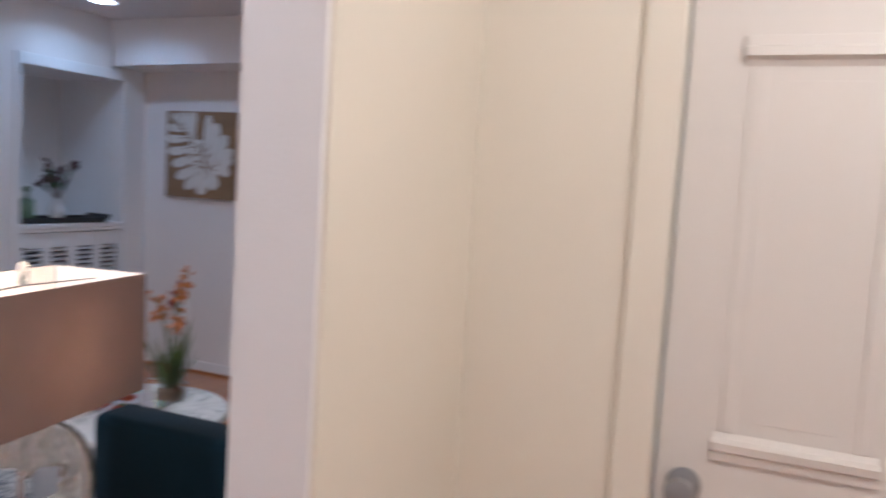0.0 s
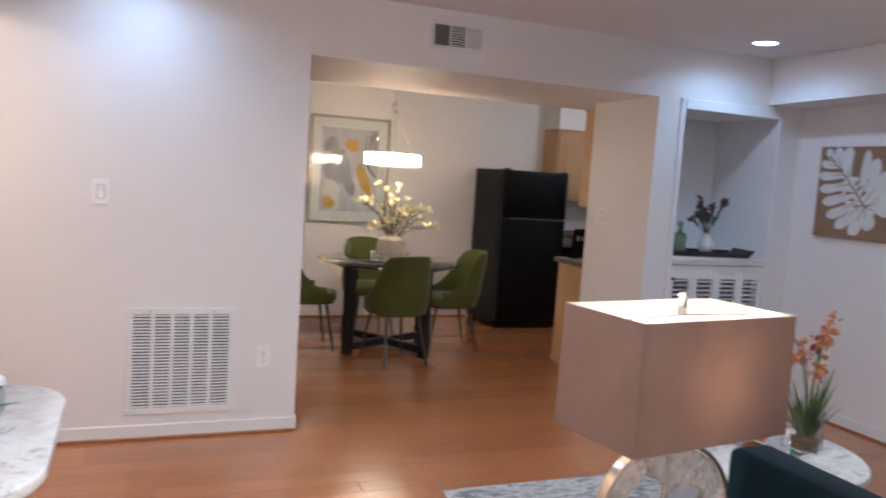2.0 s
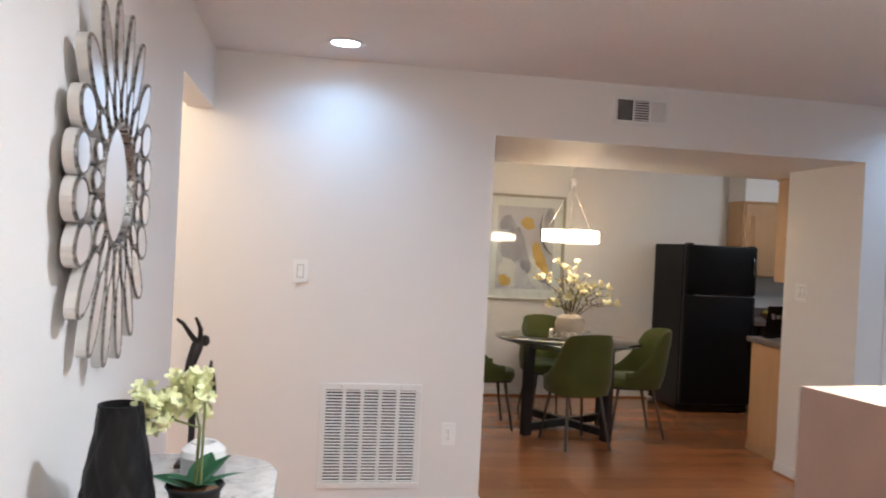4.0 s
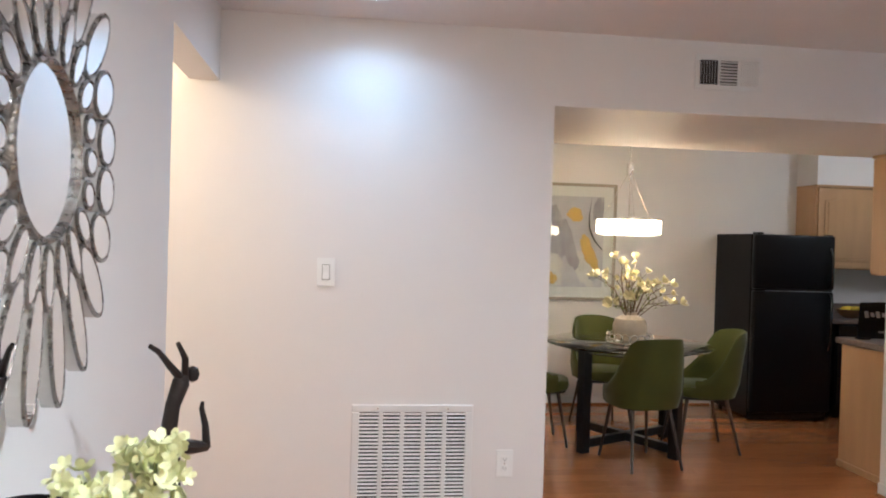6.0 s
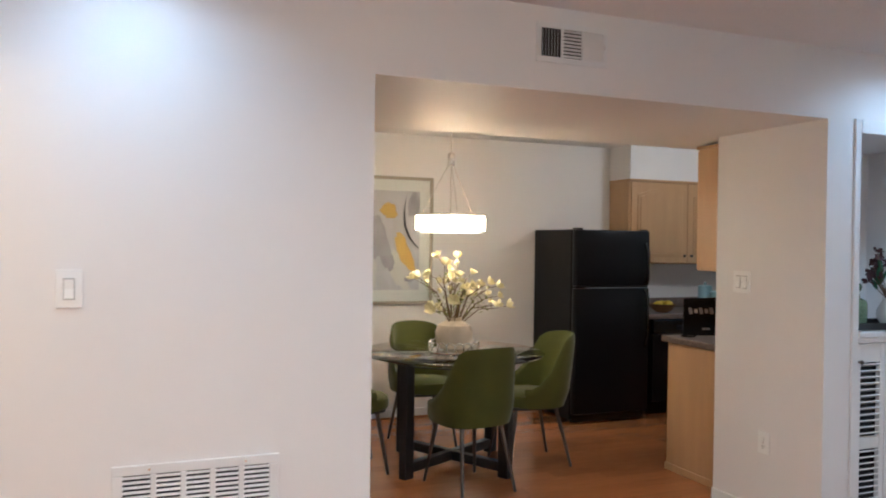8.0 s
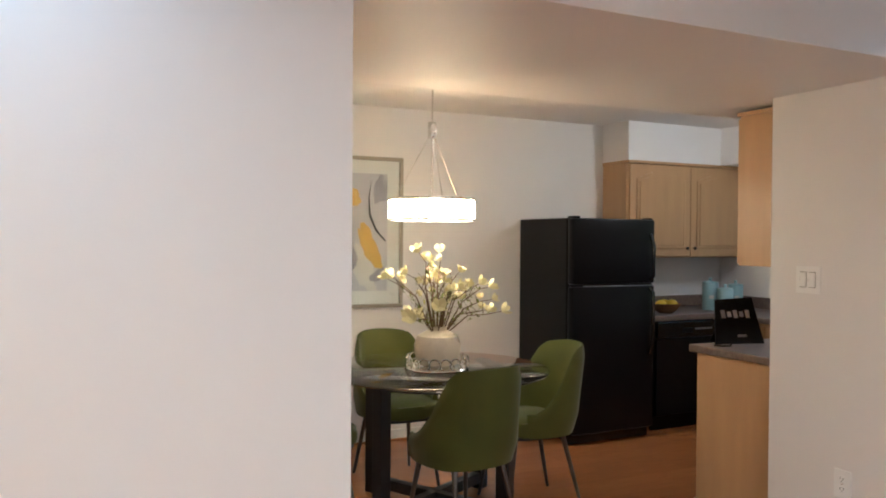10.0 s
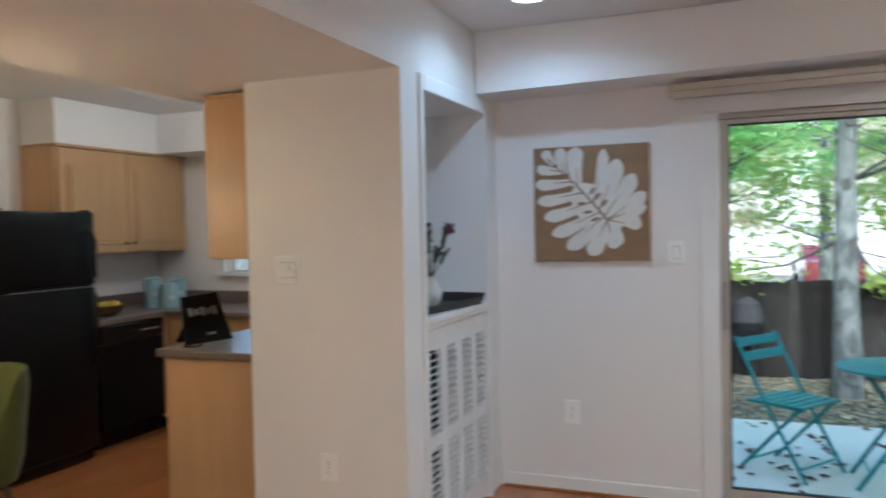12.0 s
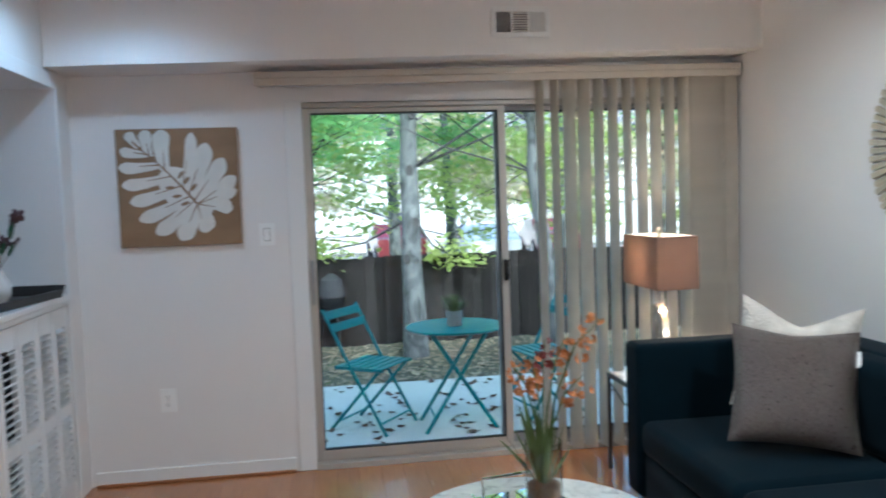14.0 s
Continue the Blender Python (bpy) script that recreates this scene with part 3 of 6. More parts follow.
for k in range(4):
    leafp = part("door", bm_boxes([((k * cw + 0.002, -0.002, 0.02), (k * cw + 0.034, 0.024, 0.99)), ((k * cw + cw - 0.034, -0.002, 0.02), (k * cw + cw - 0.002, 0.024, 0.99)),
                                   ((k * cw + 0.034, -0.001, 0.895), (k * cw + cw - 0.034, 0.023, 0.99)), ((k * cw + 0.034, -0.001, 0.46), (k * cw + cw - 0.034, 0.023, 0.52)),
                                   ((k * cw + 0.034, -0.001, 0.02), (k * cw + cw - 0.034, 0.023, 0.13))], 0.003), M_TRIM, lc)
    for z0, z1 in ((0.13, 0.46), (0.52, 0.895)):
        n = int((z1 - z0) / 0.030)
        for j in range(n):
            m2 = pose(k * cw + cw / 2, 0.011, z0 + (z1 - z0) * (j + 0.5) / n, -24 if k == 0 else 13)
            if sl is None:
                sl = part("slat", bm_box((-cw / 2 + 0.034, -0.019, -0.003), (cw / 2 - 0.034, 0.019, 0.003)), M_TRIM, leafp, m=m2)
            else:
                again("slat", sl, leafp, m2)
part("knob", bm_lathe([(0.006, 0), (0.006, 0.012), (0.012, 0.018), (0.008, 0.026)], 16), M_BRONZE, lc, smooth=True, m=Matrix.Translation((0.018, -0.002, 0.90)) @ pose(0, 0, 0, 90))


def flower(bm, c, size, n=5, rnd=R3, up=None, cup=1.0):
    """A small open bloom of bent petals at c."""
    axis = Vector(up) if up else Vector((rnd.uniform(-1, 1), rnd.uniform(-1, 1), rnd.uniform(-0.3, 1))).normalized()
    q = axis.to_track_quat("Z", "Y").to_matrix()
    for k in range(n):
        a = 2 * math.pi * k / n + rnd.uniform(-0.2, 0.2)
        ca, sa = math.cos(a), math.sin(a)
        w = size * rnd.uniform(0.32, 0.42) * (1.25 if cup > 1 else 1.0)
        pts = []
        for r, lift, ww in ((0.06, 0.0, 0.25), (0.5, 0.18, 1.0), (0.85, 0.42, 0.8), (1.0, 0.5, 0.15)):
            for s in (-1, 1):
                p = Vector((r * size * ca - s * ww * w * sa, r * size * sa + s * ww * w * ca, lift * size * cup))
                pts.append(bm.verts.new(Vector(c) + q @ p))
        for j in range(3):
            bm.faces.new((pts[2 * j], pts[2 * j + 1], pts[2 * j + 3], pts[2 * j + 2]))
    return bm


def blade(bm, base, tip, w, sag=0.0, n=6):
    """A strap leaf from base to tip."""
    base, tip = Vector(base), Vector(tip)
    side = (tip - base).cross(Vector((0, 0, 1)))
    side = side.normalized() if side.length > 1e-4 else Vector((1, 0, 0))
    last = None
    for k in range(n + 1):
        u = k / n
        p = base.lerp(tip, u) + Vector((0, 0, -sag * u * u + sag * 0.6 * u))
        ww = w * (math.sin(math.pi * min(1, 0.18 + 0.82 * u)) + 0.03)
        row = [bm.verts.new(p - side * ww), bm.verts.new(p + Vector((0, 0, -0.3 * ww))), bm.verts.new(p + side * ww)]
        if last:
            bm.faces.new((last[0], last[1], row[1], row[0]))
            bm.faces.new((last[1], last[2], row[2], row[1]))
        last = row


tray = thing("serving_tray", pose(2.86, 0.12, 1.051, 0, 0, -8), "black oblong tray with raised ends on the niche shelf", "tray")
part("base", bm_box((-0.28, -0.11, 0), (0.28, 0.11, 0.012), 0.005), M_BLACKWOOD, tray)
for s in (-1, 1):
    part("rim", bm_box((-0.29, s * 0.115 - 0.008, 0.0), (0.29, s * 0.115 + 0.008, 0.036), 0.005), M_BLACKWOOD, tray)
    part("end", bm_prism([(0, 0), (0.02, 0), (0.065, 0.052), (0.05, 0.055)], -0.12, 0.12, m=Matrix.Translation((0.275 * s, 0, 0)) @ Matrix(((s, 0, 0, 0), (0, 0, 1, 0), (0, 1, 0, 0), (0, 0, 0, 1)))), M_BLACKWOOD, tray)
bot = thing("glass_bottle", pose(2.66, 0.13, 1.064), "squat green glass bottle with a round stopper on a tray", "bottle")
part("body", bm_lathe([(0.045, 0), (0.05, 0.01), (0.05, 0.115), (0.042, 0.135), (0.016, 0.145), (0.014, 0.168)], 24), M_GREENGLASS, bot, smooth=True)
part("stopper", bm_lathe([(0.010, 0.168), (0.010, 0.176), (0.022, 0.19), (0.024, 0.205), (0.014, 0.222)], 18), M_GREENGLASS, bot, smooth=True)
fv = thing("flower_vase", pose(2.90, 0.14, 1.064), "small white vase of dark plum blossoms on a tray", "vase")
part("vase", bm_lathe([(0.035, 0), (0.052, 0.03), (0.055, 0.07), (0.03, 0.12), (0.022, 0.135), (0.026, 0.142)], 24), M_WHITECER, fv, smooth=True)
bf, bl = bmesh.new(), bmesh.new()
for k in range(13):
    a = R3.uniform(0, 6.28)
    tip = Vector((0.16 * math.cos(a) * R3.uniform(0.4, 1), 0.09 * math.sin(a), R3.uniform(0.22, 0.40)))
    part("stem", bm_tube([(0, 0, 0.13), tip * 0.55 + Vector((0, 0, 0.06)), tip], [0.003, 0.002, 0.0015], 5), M_TWIG, fv)
    flower(bf, tip, R3.uniform(0.026, 0.036))
    flower(bf, tip * 0.85 + Vector((R3.uniform(-.03, .03), R3.uniform(-.03, .03), 0.03)), 0.024)
    blade(bl, tip * 0.6 + Vector((0, 0, 0.05)), tip * 0.8 + Vector((R3.uniform(-.05, .05), R3.uniform(-.04, .04), 0.06)), 0.012)
part("blossoms", bf, M_DARKFLOWER, fv)
part("leaves", bl, M_DKLEAF, fv)

# ---------- leaf picture on the east wall ----------
art = thing("leaf_wall_art", pose(XE - 0.001, -0.527, 1.553) @ pose(0, 0, 0, 90, 0, -90), "square wooden wall panel with a whitewashed monstera leaf relief", "wall art")
part("panel", bm_box((-0.303, -0.303, 0), (0.303, 0.303, 0.026), 0.002), M_OAK, art)
bj, tipv = Vector((0.089, -0.089)), Vector((-0.225, 0.240))


def spine(u):
    """A point on the gently bowed midrib."""
    side = Vector((0.72, 0.69))
    return bj.lerp(tipv, u) + side * 0.012 * math.sin(math.pi * u)


def lobe(u, end, w, bend):
    """One rounded finger of the leaf from the midrib to its end, narrow at first and blunt at the tip."""
    b, e = spine(u), Vector(end)
    d = e - b
    s = Vector((-d.y, d.x)).normalized()
    left, right = [], []
    for k in range(15):
        v = k / 14
        ww = 1.14 * w * (0.60 + 0.62 * v) * (1.0 if v < 0.74 else max(0.08, 1 - ((v - 0.74) / 0.26) ** 2.2) ** 0.7)
        c = b + d * v + s * bend * math.sin(math.pi * v * 0.9)
        left.append(c + s * ww)
        right.append(c - s * ww)
    return [(max(-0.301, min(0.301, p.x)), max(-0.301, min(0.301, p.y))) for p in right + left[::-1]]


LOBES = [(0.90, (-0.245, 0.285), 0.022, 0.0), (0.74, (-0.155, 0.298), 0.026, 0.006), (0.52, (-0.070, 0.298), 0.036, 0.010), (0.24, (0.072, 0.280), 0.024, -0.012),
         (0.14, (0.145, 0.225), 0.036, -0.012), (0.05, (0.228, 0.145), 0.034, -0.012), (0.0, (0.285, 0.050), 0.030, -0.010), (0.0, (0.288, -0.020), 0.024, -0.006),
         (0.0, (0.262, -0.125), 0.034, 0.020), (0.0, (0.120, -0.240), 0.036, 0.022), (0.0, (-0.005, -0.272), 0.036, 0.010), (0.05, (-0.125, -0.235), 0.032, 0.012),
         (0.12, (-0.205, -0.160), 0.029, 0.012), (0.27, (-0.245, -0.070), 0.028, 0.012), (0.42, (-0.280, 0.018), 0.026, 0.010), (0.60, (-0.292, 0.110), 0.025, 0.008),
         (0.78, (-0.282, 0.195), 0.022, 0.006)]
for i, (u, e, w, bend) in enumerate(LOBES):
    part("leaf_lobe", bm_prism(lobe(u, e, w, bend), 0.0262, 0.0318 + 0.0004 * (i % 4), 0.0), M_LEAFPAINT, art, "whitewashed carved leaf lobe" if i == 0 else "")
heart = [Vector((0.035, -0.030)) + Vector((0.165 * math.cos(k * math.pi / 15), 0.100 * math.sin(k * math.pi / 15))) for k in range(30)]
turned = Matrix.Rotation(radians(-46), 2)
part("leaf_body", bm_prism([tuple(Vector((0.035, -0.030)) + turned @ (p - Vector((0.035, -0.030)))) for p in heart], 0.0262, 0.0336), M_LEAFPAINT, art)
for u, off, ha in ((0.16, 0.045, 0.9), (0.27, 0.042, 0.9), (0.10, -0.045, 0.35), (0.22, -0.050, 0.1), (0.34, -0.045, 0.0), (0.36, 0.040, 1.0)):
    c = spine(u) + Vector((0.72, 0.69)) * off
    part("cut_out", bm_prism([(c.x + 0.024 * math.cos(k * 0.5236) * math.cos(ha) - 0.009 * math.sin(k * 0.5236) * math.sin(ha), c.y + 0.024 * math.cos(k * 0.5236) * math.sin(ha) + 0.009 * math.sin(k * 0.5236) * math.cos(ha)) for k in range(12)], 0.030, 0.0342), M_OAK, art)
part("midrib", bm_tube([(*spine(k / 8), 0.0338) for k in range(9)], [0.006, 0.006, 0.0055, 0.005, 0.0045, 0.004, 0.0035, 0.003, 0.002], 6), M_OAK, art)
for u, e, w, bend in LOBES:
    b2 = spine(u)
    e2 = b2.lerp(Vector(e), 0.50)
    part("vein", bm_tube([(b2.x, b2.y, 0.0335), (e2.x, e2.y, 0.0332)], [0.0042, 0.0016], 5), M_OAK, art)

# ---------- patio door and blind ----------
pd = thing("patio_door", pose(XE, 0, 0), "sliding glass patio door in a beige aluminium frame", "door", kind="structure")
part("jamb", bm_box((-0.012, -1.165, 0), (0.13, -1.075, 1.99), 0.004), M_TRIM, pd, "white painted side casing")
part("head", bm_box((0.0, -3.40, 1.952), (0.13, -1.165, 1.985), 0.003), M_ALU, pd)
part("jamb", bm_box((0.0, -3.42, 0), (0.13, -3.38, 1.952), 0.003), M_ALU, pd)
part("sill", bm_boxes([((-0.02, -3.38, -0.012), (0.13, -1.165, 0.030)), ((0.028, -3.38, 0.030), (0.034, -1.165, 0.045)), ((0.07, -3.38, 0.030), (0.076, -1.165, 0.045))], 0.002), M_ALU, pd)


def sash(y0, y1, x, latch):
    s = part("sash", bm_boxes([((x, y0 - 0.042, 0.045), (x + 0.03, y0, 1.95)), ((x, y1, 0.045), (x + 0.03, y1 + 0.042, 1.95)),
                               ((x, y1 + 0.042, 0.045), (x + 0.03, y0 - 0.042, 0.095)), ((x, y1 + 0.042, 1.925), (x + 0.03, y0 - 0.042, 1.95))], 0.003), M_ALUGREY if latch else M_ALU, pd)
    part("gasket", bm_boxes([((x - 0.001, y1 + 0.042, 0.095), (x + 0.031, y0 - 0.042, 0.101)), ((x - 0.001, y1 + 0.042, 1.917), (x + 0.031, y0 - 0.042, 1.925)),
                             ((x - 0.001, y0 - 0.047, 0.101), (x + 0.031, y0 - 0.042, 1.917)), ((x - 0.001, y1 + 0.042, 0.101), (x + 0.031, y1 + 0.047, 1.917))]), M_GASKET, s)
    g = part("pane", bm_box((x + 0.013, y1 + 0.04, 0.09), (x + 0.017, y0 - 0.04, 1.93)), M_PANE, s)
    g.visible_shadow = False
    return s


sash(-1.168, -2.27, 0.016, False)
sash(-2.215, -3.38, 0.064, True)
part("handle", bm_box((-0.012, -2.262, 0.98), (0.016, -2.236, 1.10), 0.006), M_BLACKGLOSS, pd, "black pull latch")
part("handle", bm_box((-0.006, -1.20, 0.90), (0.014, -1.178, 1.14), 0.005), M_ALUGREY, pd, "grey metal lock plate")

RISE = -0.0186


def risen(z):
    """The blind hangs along the sloping bulkhead."""
    return Matrix(((1, 0, 0, 0), (0, 1, 0, 0), (0, RISE, 1, z - 0.955 * -RISE), (0, 0, 0, 1)))


vb = thing("vertical_blind", pose(3.44, 0, 0), "cream vertical blind drawn aside over a patio door", "blind")
part("valance", bm_boxes([((-0.06, -3.595, 2.095), (-0.045, -0.958, 2.126)), ((-0.052, -3.595, 2.058), (-0.038, -0.958, 2.094))], 0.003), M_BLIND, vb, "cream stepped valance", m=risen(0))
part("head_rail", bm_box((-0.03, -3.58, 2.065), (0.04, -0.99, 2.11), 0.003), M_ALU, vb, m=risen(0))
part("valance_return", bm_box((-0.045, -0.972, 2.058), (0.08, -0.958, 2.126), 0.002), M_BLIND, vb)


def vane_mesh():
    bm = bmesh.new()
    rows = []
    for z in (0.035, 0.7, 1.4, 2.085):
        rows.append([bm.verts.new((0.089 * (k / 6 - 0.5), 0.007 * (1 - (k / 3 - 1) ** 2), z)) for k in range(7)])
    for a, b in zip(rows, rows[1:]):
        for k in range(6):
            bm.faces.new((a[k], a[k + 1], b[k + 1], b[k]))
    return bm


va = None
ys = [-2.44 - 0.082 * k for k in range(11)]
for i, y in enumerate(ys + [-3.315 - 0.022 * k for k in range(9)] + [-3.535]):
    ang = (17 + R3.uniform(-8, 8)) if i < 11 else (104 + R3.uniform(-5, 5))
    if i in (2, 3):
        ang = 36
    if i == 20:
        ang = 80
    m2 = pose(0.0, y, 0, 0, 0, ang)
    if va is None:
        va = part("vane", vane_mesh(), M_VANE, vb, m=m2, smooth=True)
    else:
        again("vane", va, vb, m2)

# ---------- dining area ----------
def chair_at(m, label):
    t = thing("dining_chair", m, label, "chair", group="chairs round the dining table")
    return t


def shell_bm(inner):
    bm = bmesh.new()
    U, V = 22, 9
    rows = []
    for j in range(V + 1):
        v = j / V
        row = []
        for i in range(U + 1):
            th = -1.98 + 3.96 * i / U
            at = abs(th)
            top = 0.86 if at < 0.90 else 0.86 - 0.325 * (1 - math.cos(min(1, (at - 0.90) / 0.88) * math.pi)) / 2
            top -= 0.02 * (at / 0.90) ** 2 if at < 0.90 else 0.02
            z = 0.40 + (top - 0.40) * v
            h = (z - 0.40) / 0.46
            off = -0.016 if inner else 0.016
            if j == V:
                off *= 0.35
            rx = 0.232 - 0.03 * h + off - 0.02 * (1 - min(1, h * 5)) 
            ry = 0.222 + 0.075 * h + off - 0.02 * (1 - min(1, h * 5))
            x = rx * math.copysign(abs(math.sin(th)) ** 0.8, th) * (1.0 if at < 1.57 else 1.0 - 0.06 * (at - 1.57))
            y = -ry * math.copysign(abs(math.cos(th)) ** 0.75, math.cos(th))
            row.append(bm.verts.new((x, y, z + (0.006 if j == V else 0))))
        rows.append(row)
    for a, b in zip(rows, rows[1:]):
        for k in range(U):
            bm.faces.new((a[k], a[k + 1], b[k + 1], b[k]))
    return bm, rows


def build_chair(m, label):
    t = chair_at(m, label)
    bm, outer = shell_bm(False)
    U = len(outer[0]) - 1
    tmp, inner = shell_bm(True)
    inn = [[bm.verts.new(v.co) for v in r] for r in inner]
    tmp.free()
    for a, b in zip(inn, inn[1:]):
        for k in range(U):
            bm.faces.new((a[k + 1], a[k], b[k], b[k + 1]))
    for o, n in ((outer[0], inn[0]), (outer[-1], inn[-1])):
        for k in range(U):
            bm.faces.new((o[k], o[k + 1], n[k + 1], n[k]))
    for e in (0, U):
        for j in range(len(outer) - 1):
            bm.faces.new((outer[j][e], outer[j + 1][e], inn[j + 1][e], inn[j][e]))
    part("backrest", bm, M_VELVET, t, smooth=True)
    pts = []
    for i in range(23):
        th = -1.98 + 3.96 * i / 22
        at = abs(th)
        top = 0.86 if at < 0.90 else 0.86 - 0.325 * (1 - math.cos(min(1, (at - 0.90) / 0.88) * math.pi)) / 2
        top -= 0.02 * (at / 0.90) ** 2 if at < 0.90 else 0.02
        h = (top - 0.40) / 0.46
        pts.append(((0.232 - 0.03 * h) * math.copysign(abs(math.sin(th)) ** 0.8, th) * (1.0 if at < 1.57 else 1.0 - 0.06 * (at - 1.57)), -(0.222 + 0.075 * h) * math.copysign(abs(math.cos(th)) ** 0.75, math.cos(th)), top + 0.006))
    part("piping", bm_tube(pts, 0.005, 6), M_VELVETDK, t, "darker piping along the rim", smooth=True)
    out = []
    for k in range(36):
        a = 2 * math.pi * k / 36
        c, s = math.cos(a), math.sin(a)
        out.append((0.213 * math.copysign(abs(c) ** 0.6, c), 0.03 + 0.215 * math.copysign(abs(s) ** 0.6, s)))
    part("seat", bm_prism(out, 0.405, 0.478, 0.022), M_VELVET, t, smooth=True)
    part("seat_base", bm_prism([(x * 0.93, y * 0.93) for x, y in out], 0.388, 0.406), M_BLACKWOOD, t)
    for sx in (-1, 1):
        for sy, ty in ((0.15, 0.215), (-0.13, -0.225)):
            part("leg", bm_tube([(sx * 0.135, sy, 0.395), (sx * 0.185, ty, 0.0)], [0.014, 0.0085], 12), M_BRONZE, t, smooth=True)
    return t


c1 = build_chair(pose(1.062, 1.468, 0, 0, 0, 9), "olive green velvet dining chair on slim dark legs, back turned")
for m, lab in ((pose(1.655, 1.815, 0, 0, 0, 86), "olive green velvet dining chair with metal legs beside the refrigerator"),
               (pose(1.135, 2.47, 0, 0, 0, 180), "olive green velvet dining chair with its back to the dining wall"),
               (pose(0.46, 2.03, 0, 0, 0, -90), "olive green velvet dining chair behind the end of the wall")):
    tagged(copy_thing(c1, m), lab)

TX, TY = 1.14, 1.93
dt = thing("dining_table", pose(TX, TY, 0), "round glass dining table on a black wooden frame", "table")
tp = part("tabletop", bm_lathe([(0.0005, 0.738), (0.598, 0.738), (0.605, 0.743), (0.605, 0.747), (0.598, 0.751), (0.0005, 0.751)], 72), M_GLASS, dt, "clear glass top with a polished edge", smooth=True)
tp.visible_shadow = False
for a in (28, 118, 208, 298):
    part("leg", bm_box((0.40, -0.028, 0), (0.475, 0.028, 0.728), 0.003), M_BLACKWOOD, dt, m=pose(0, 0, 0, 0, 0, a))
    part("glass_pad", bm_lathe([(0.012, 0.728), (0.012, 0.7378)], 12), M_CLEAR, dt, m=pose(0, 0, 0, 0, 0, a) @ pose(0.437, 0, 0))
for a in (28, 118):
    part("stretcher", bm_box((-0.40, -0.026, 0.035 if a == 28 else 0.036), (0.40, 0.026, 0.095 if a == 28 else 0.094), 0.003), M_BLACKWOOD, dt, m=pose(0, 0, 0, 0, 0, a))
wr = bmesh.new()
for k in range(10):
    a = math.pi * k / 10 + 0.2
    bm_tube([(0.43 * math.cos(a), 0.43 * math.sin(a), 0.700 + 0.001 * k), (-0.43 * math.cos(a + 0.5), -0.43 * math.sin(a + 0.5), 0.700 + 0.001 * k)], 0.003, 6, wr)
part("wire_shelf", wr, M_BLACKWOOD, dt, "crossed black rods below the glass")
part("shelf_ring", bm_lathe([(0.430, 0.694), (0.437, 0.694), (0.437, 0.702), (0.430, 0.702), (0.430, 0.694)], 48, cap=False), M_BLACKWOOD, dt, smooth=True)

rt = thing("ring_tray", pose(TX, TY - 0.02, 0.752), "round mirrored tray edged with silver rings on the glass table", "tray")
part("base", bm_lathe([(0.165, 0), (0.168, 0.004), (0.165, 0.008)], 48), M_MIRROR, rt, smooth=True)
rg = None
for k in range(18):
    a = 360 * k / 18
    m2 = pose(0, 0, 0, 0, 0, a) @ pose(0.160, 0, 0.038, 0, 0, 6 if k % 2 else -6)
    if rg is None:
        pts = [(0, 0.030 * math.cos(2 * math.pi * j / 20), 0.030 * math.sin(2 * math.pi * j / 20)) for j in range(21)]
        rg = part("ring", bm_tube(pts, 0.0045, 6), M_CHROME, rt, m=m2, smooth=True)
    else:
        again("ring", rg, rt, m2)
fl = thing("flower_vase", pose(TX, TY - 0.02, 0.761), "round cream ceramic vase of pale yellow magnolia branches", "vase")
part("vase", bm_lathe([(0.06, 0), (0.10, 0.015), (0.123, 0.07), (0.125, 0.115), (0.108, 0.165), (0.06, 0.19), (0.05, 0.195), (0.05, 0.208), (0.056, 0.213), (0.046, 0.213), (0.044, 0.18)], 40), M_CERAMIC, fl, smooth=True)
RF = random.Random(21)
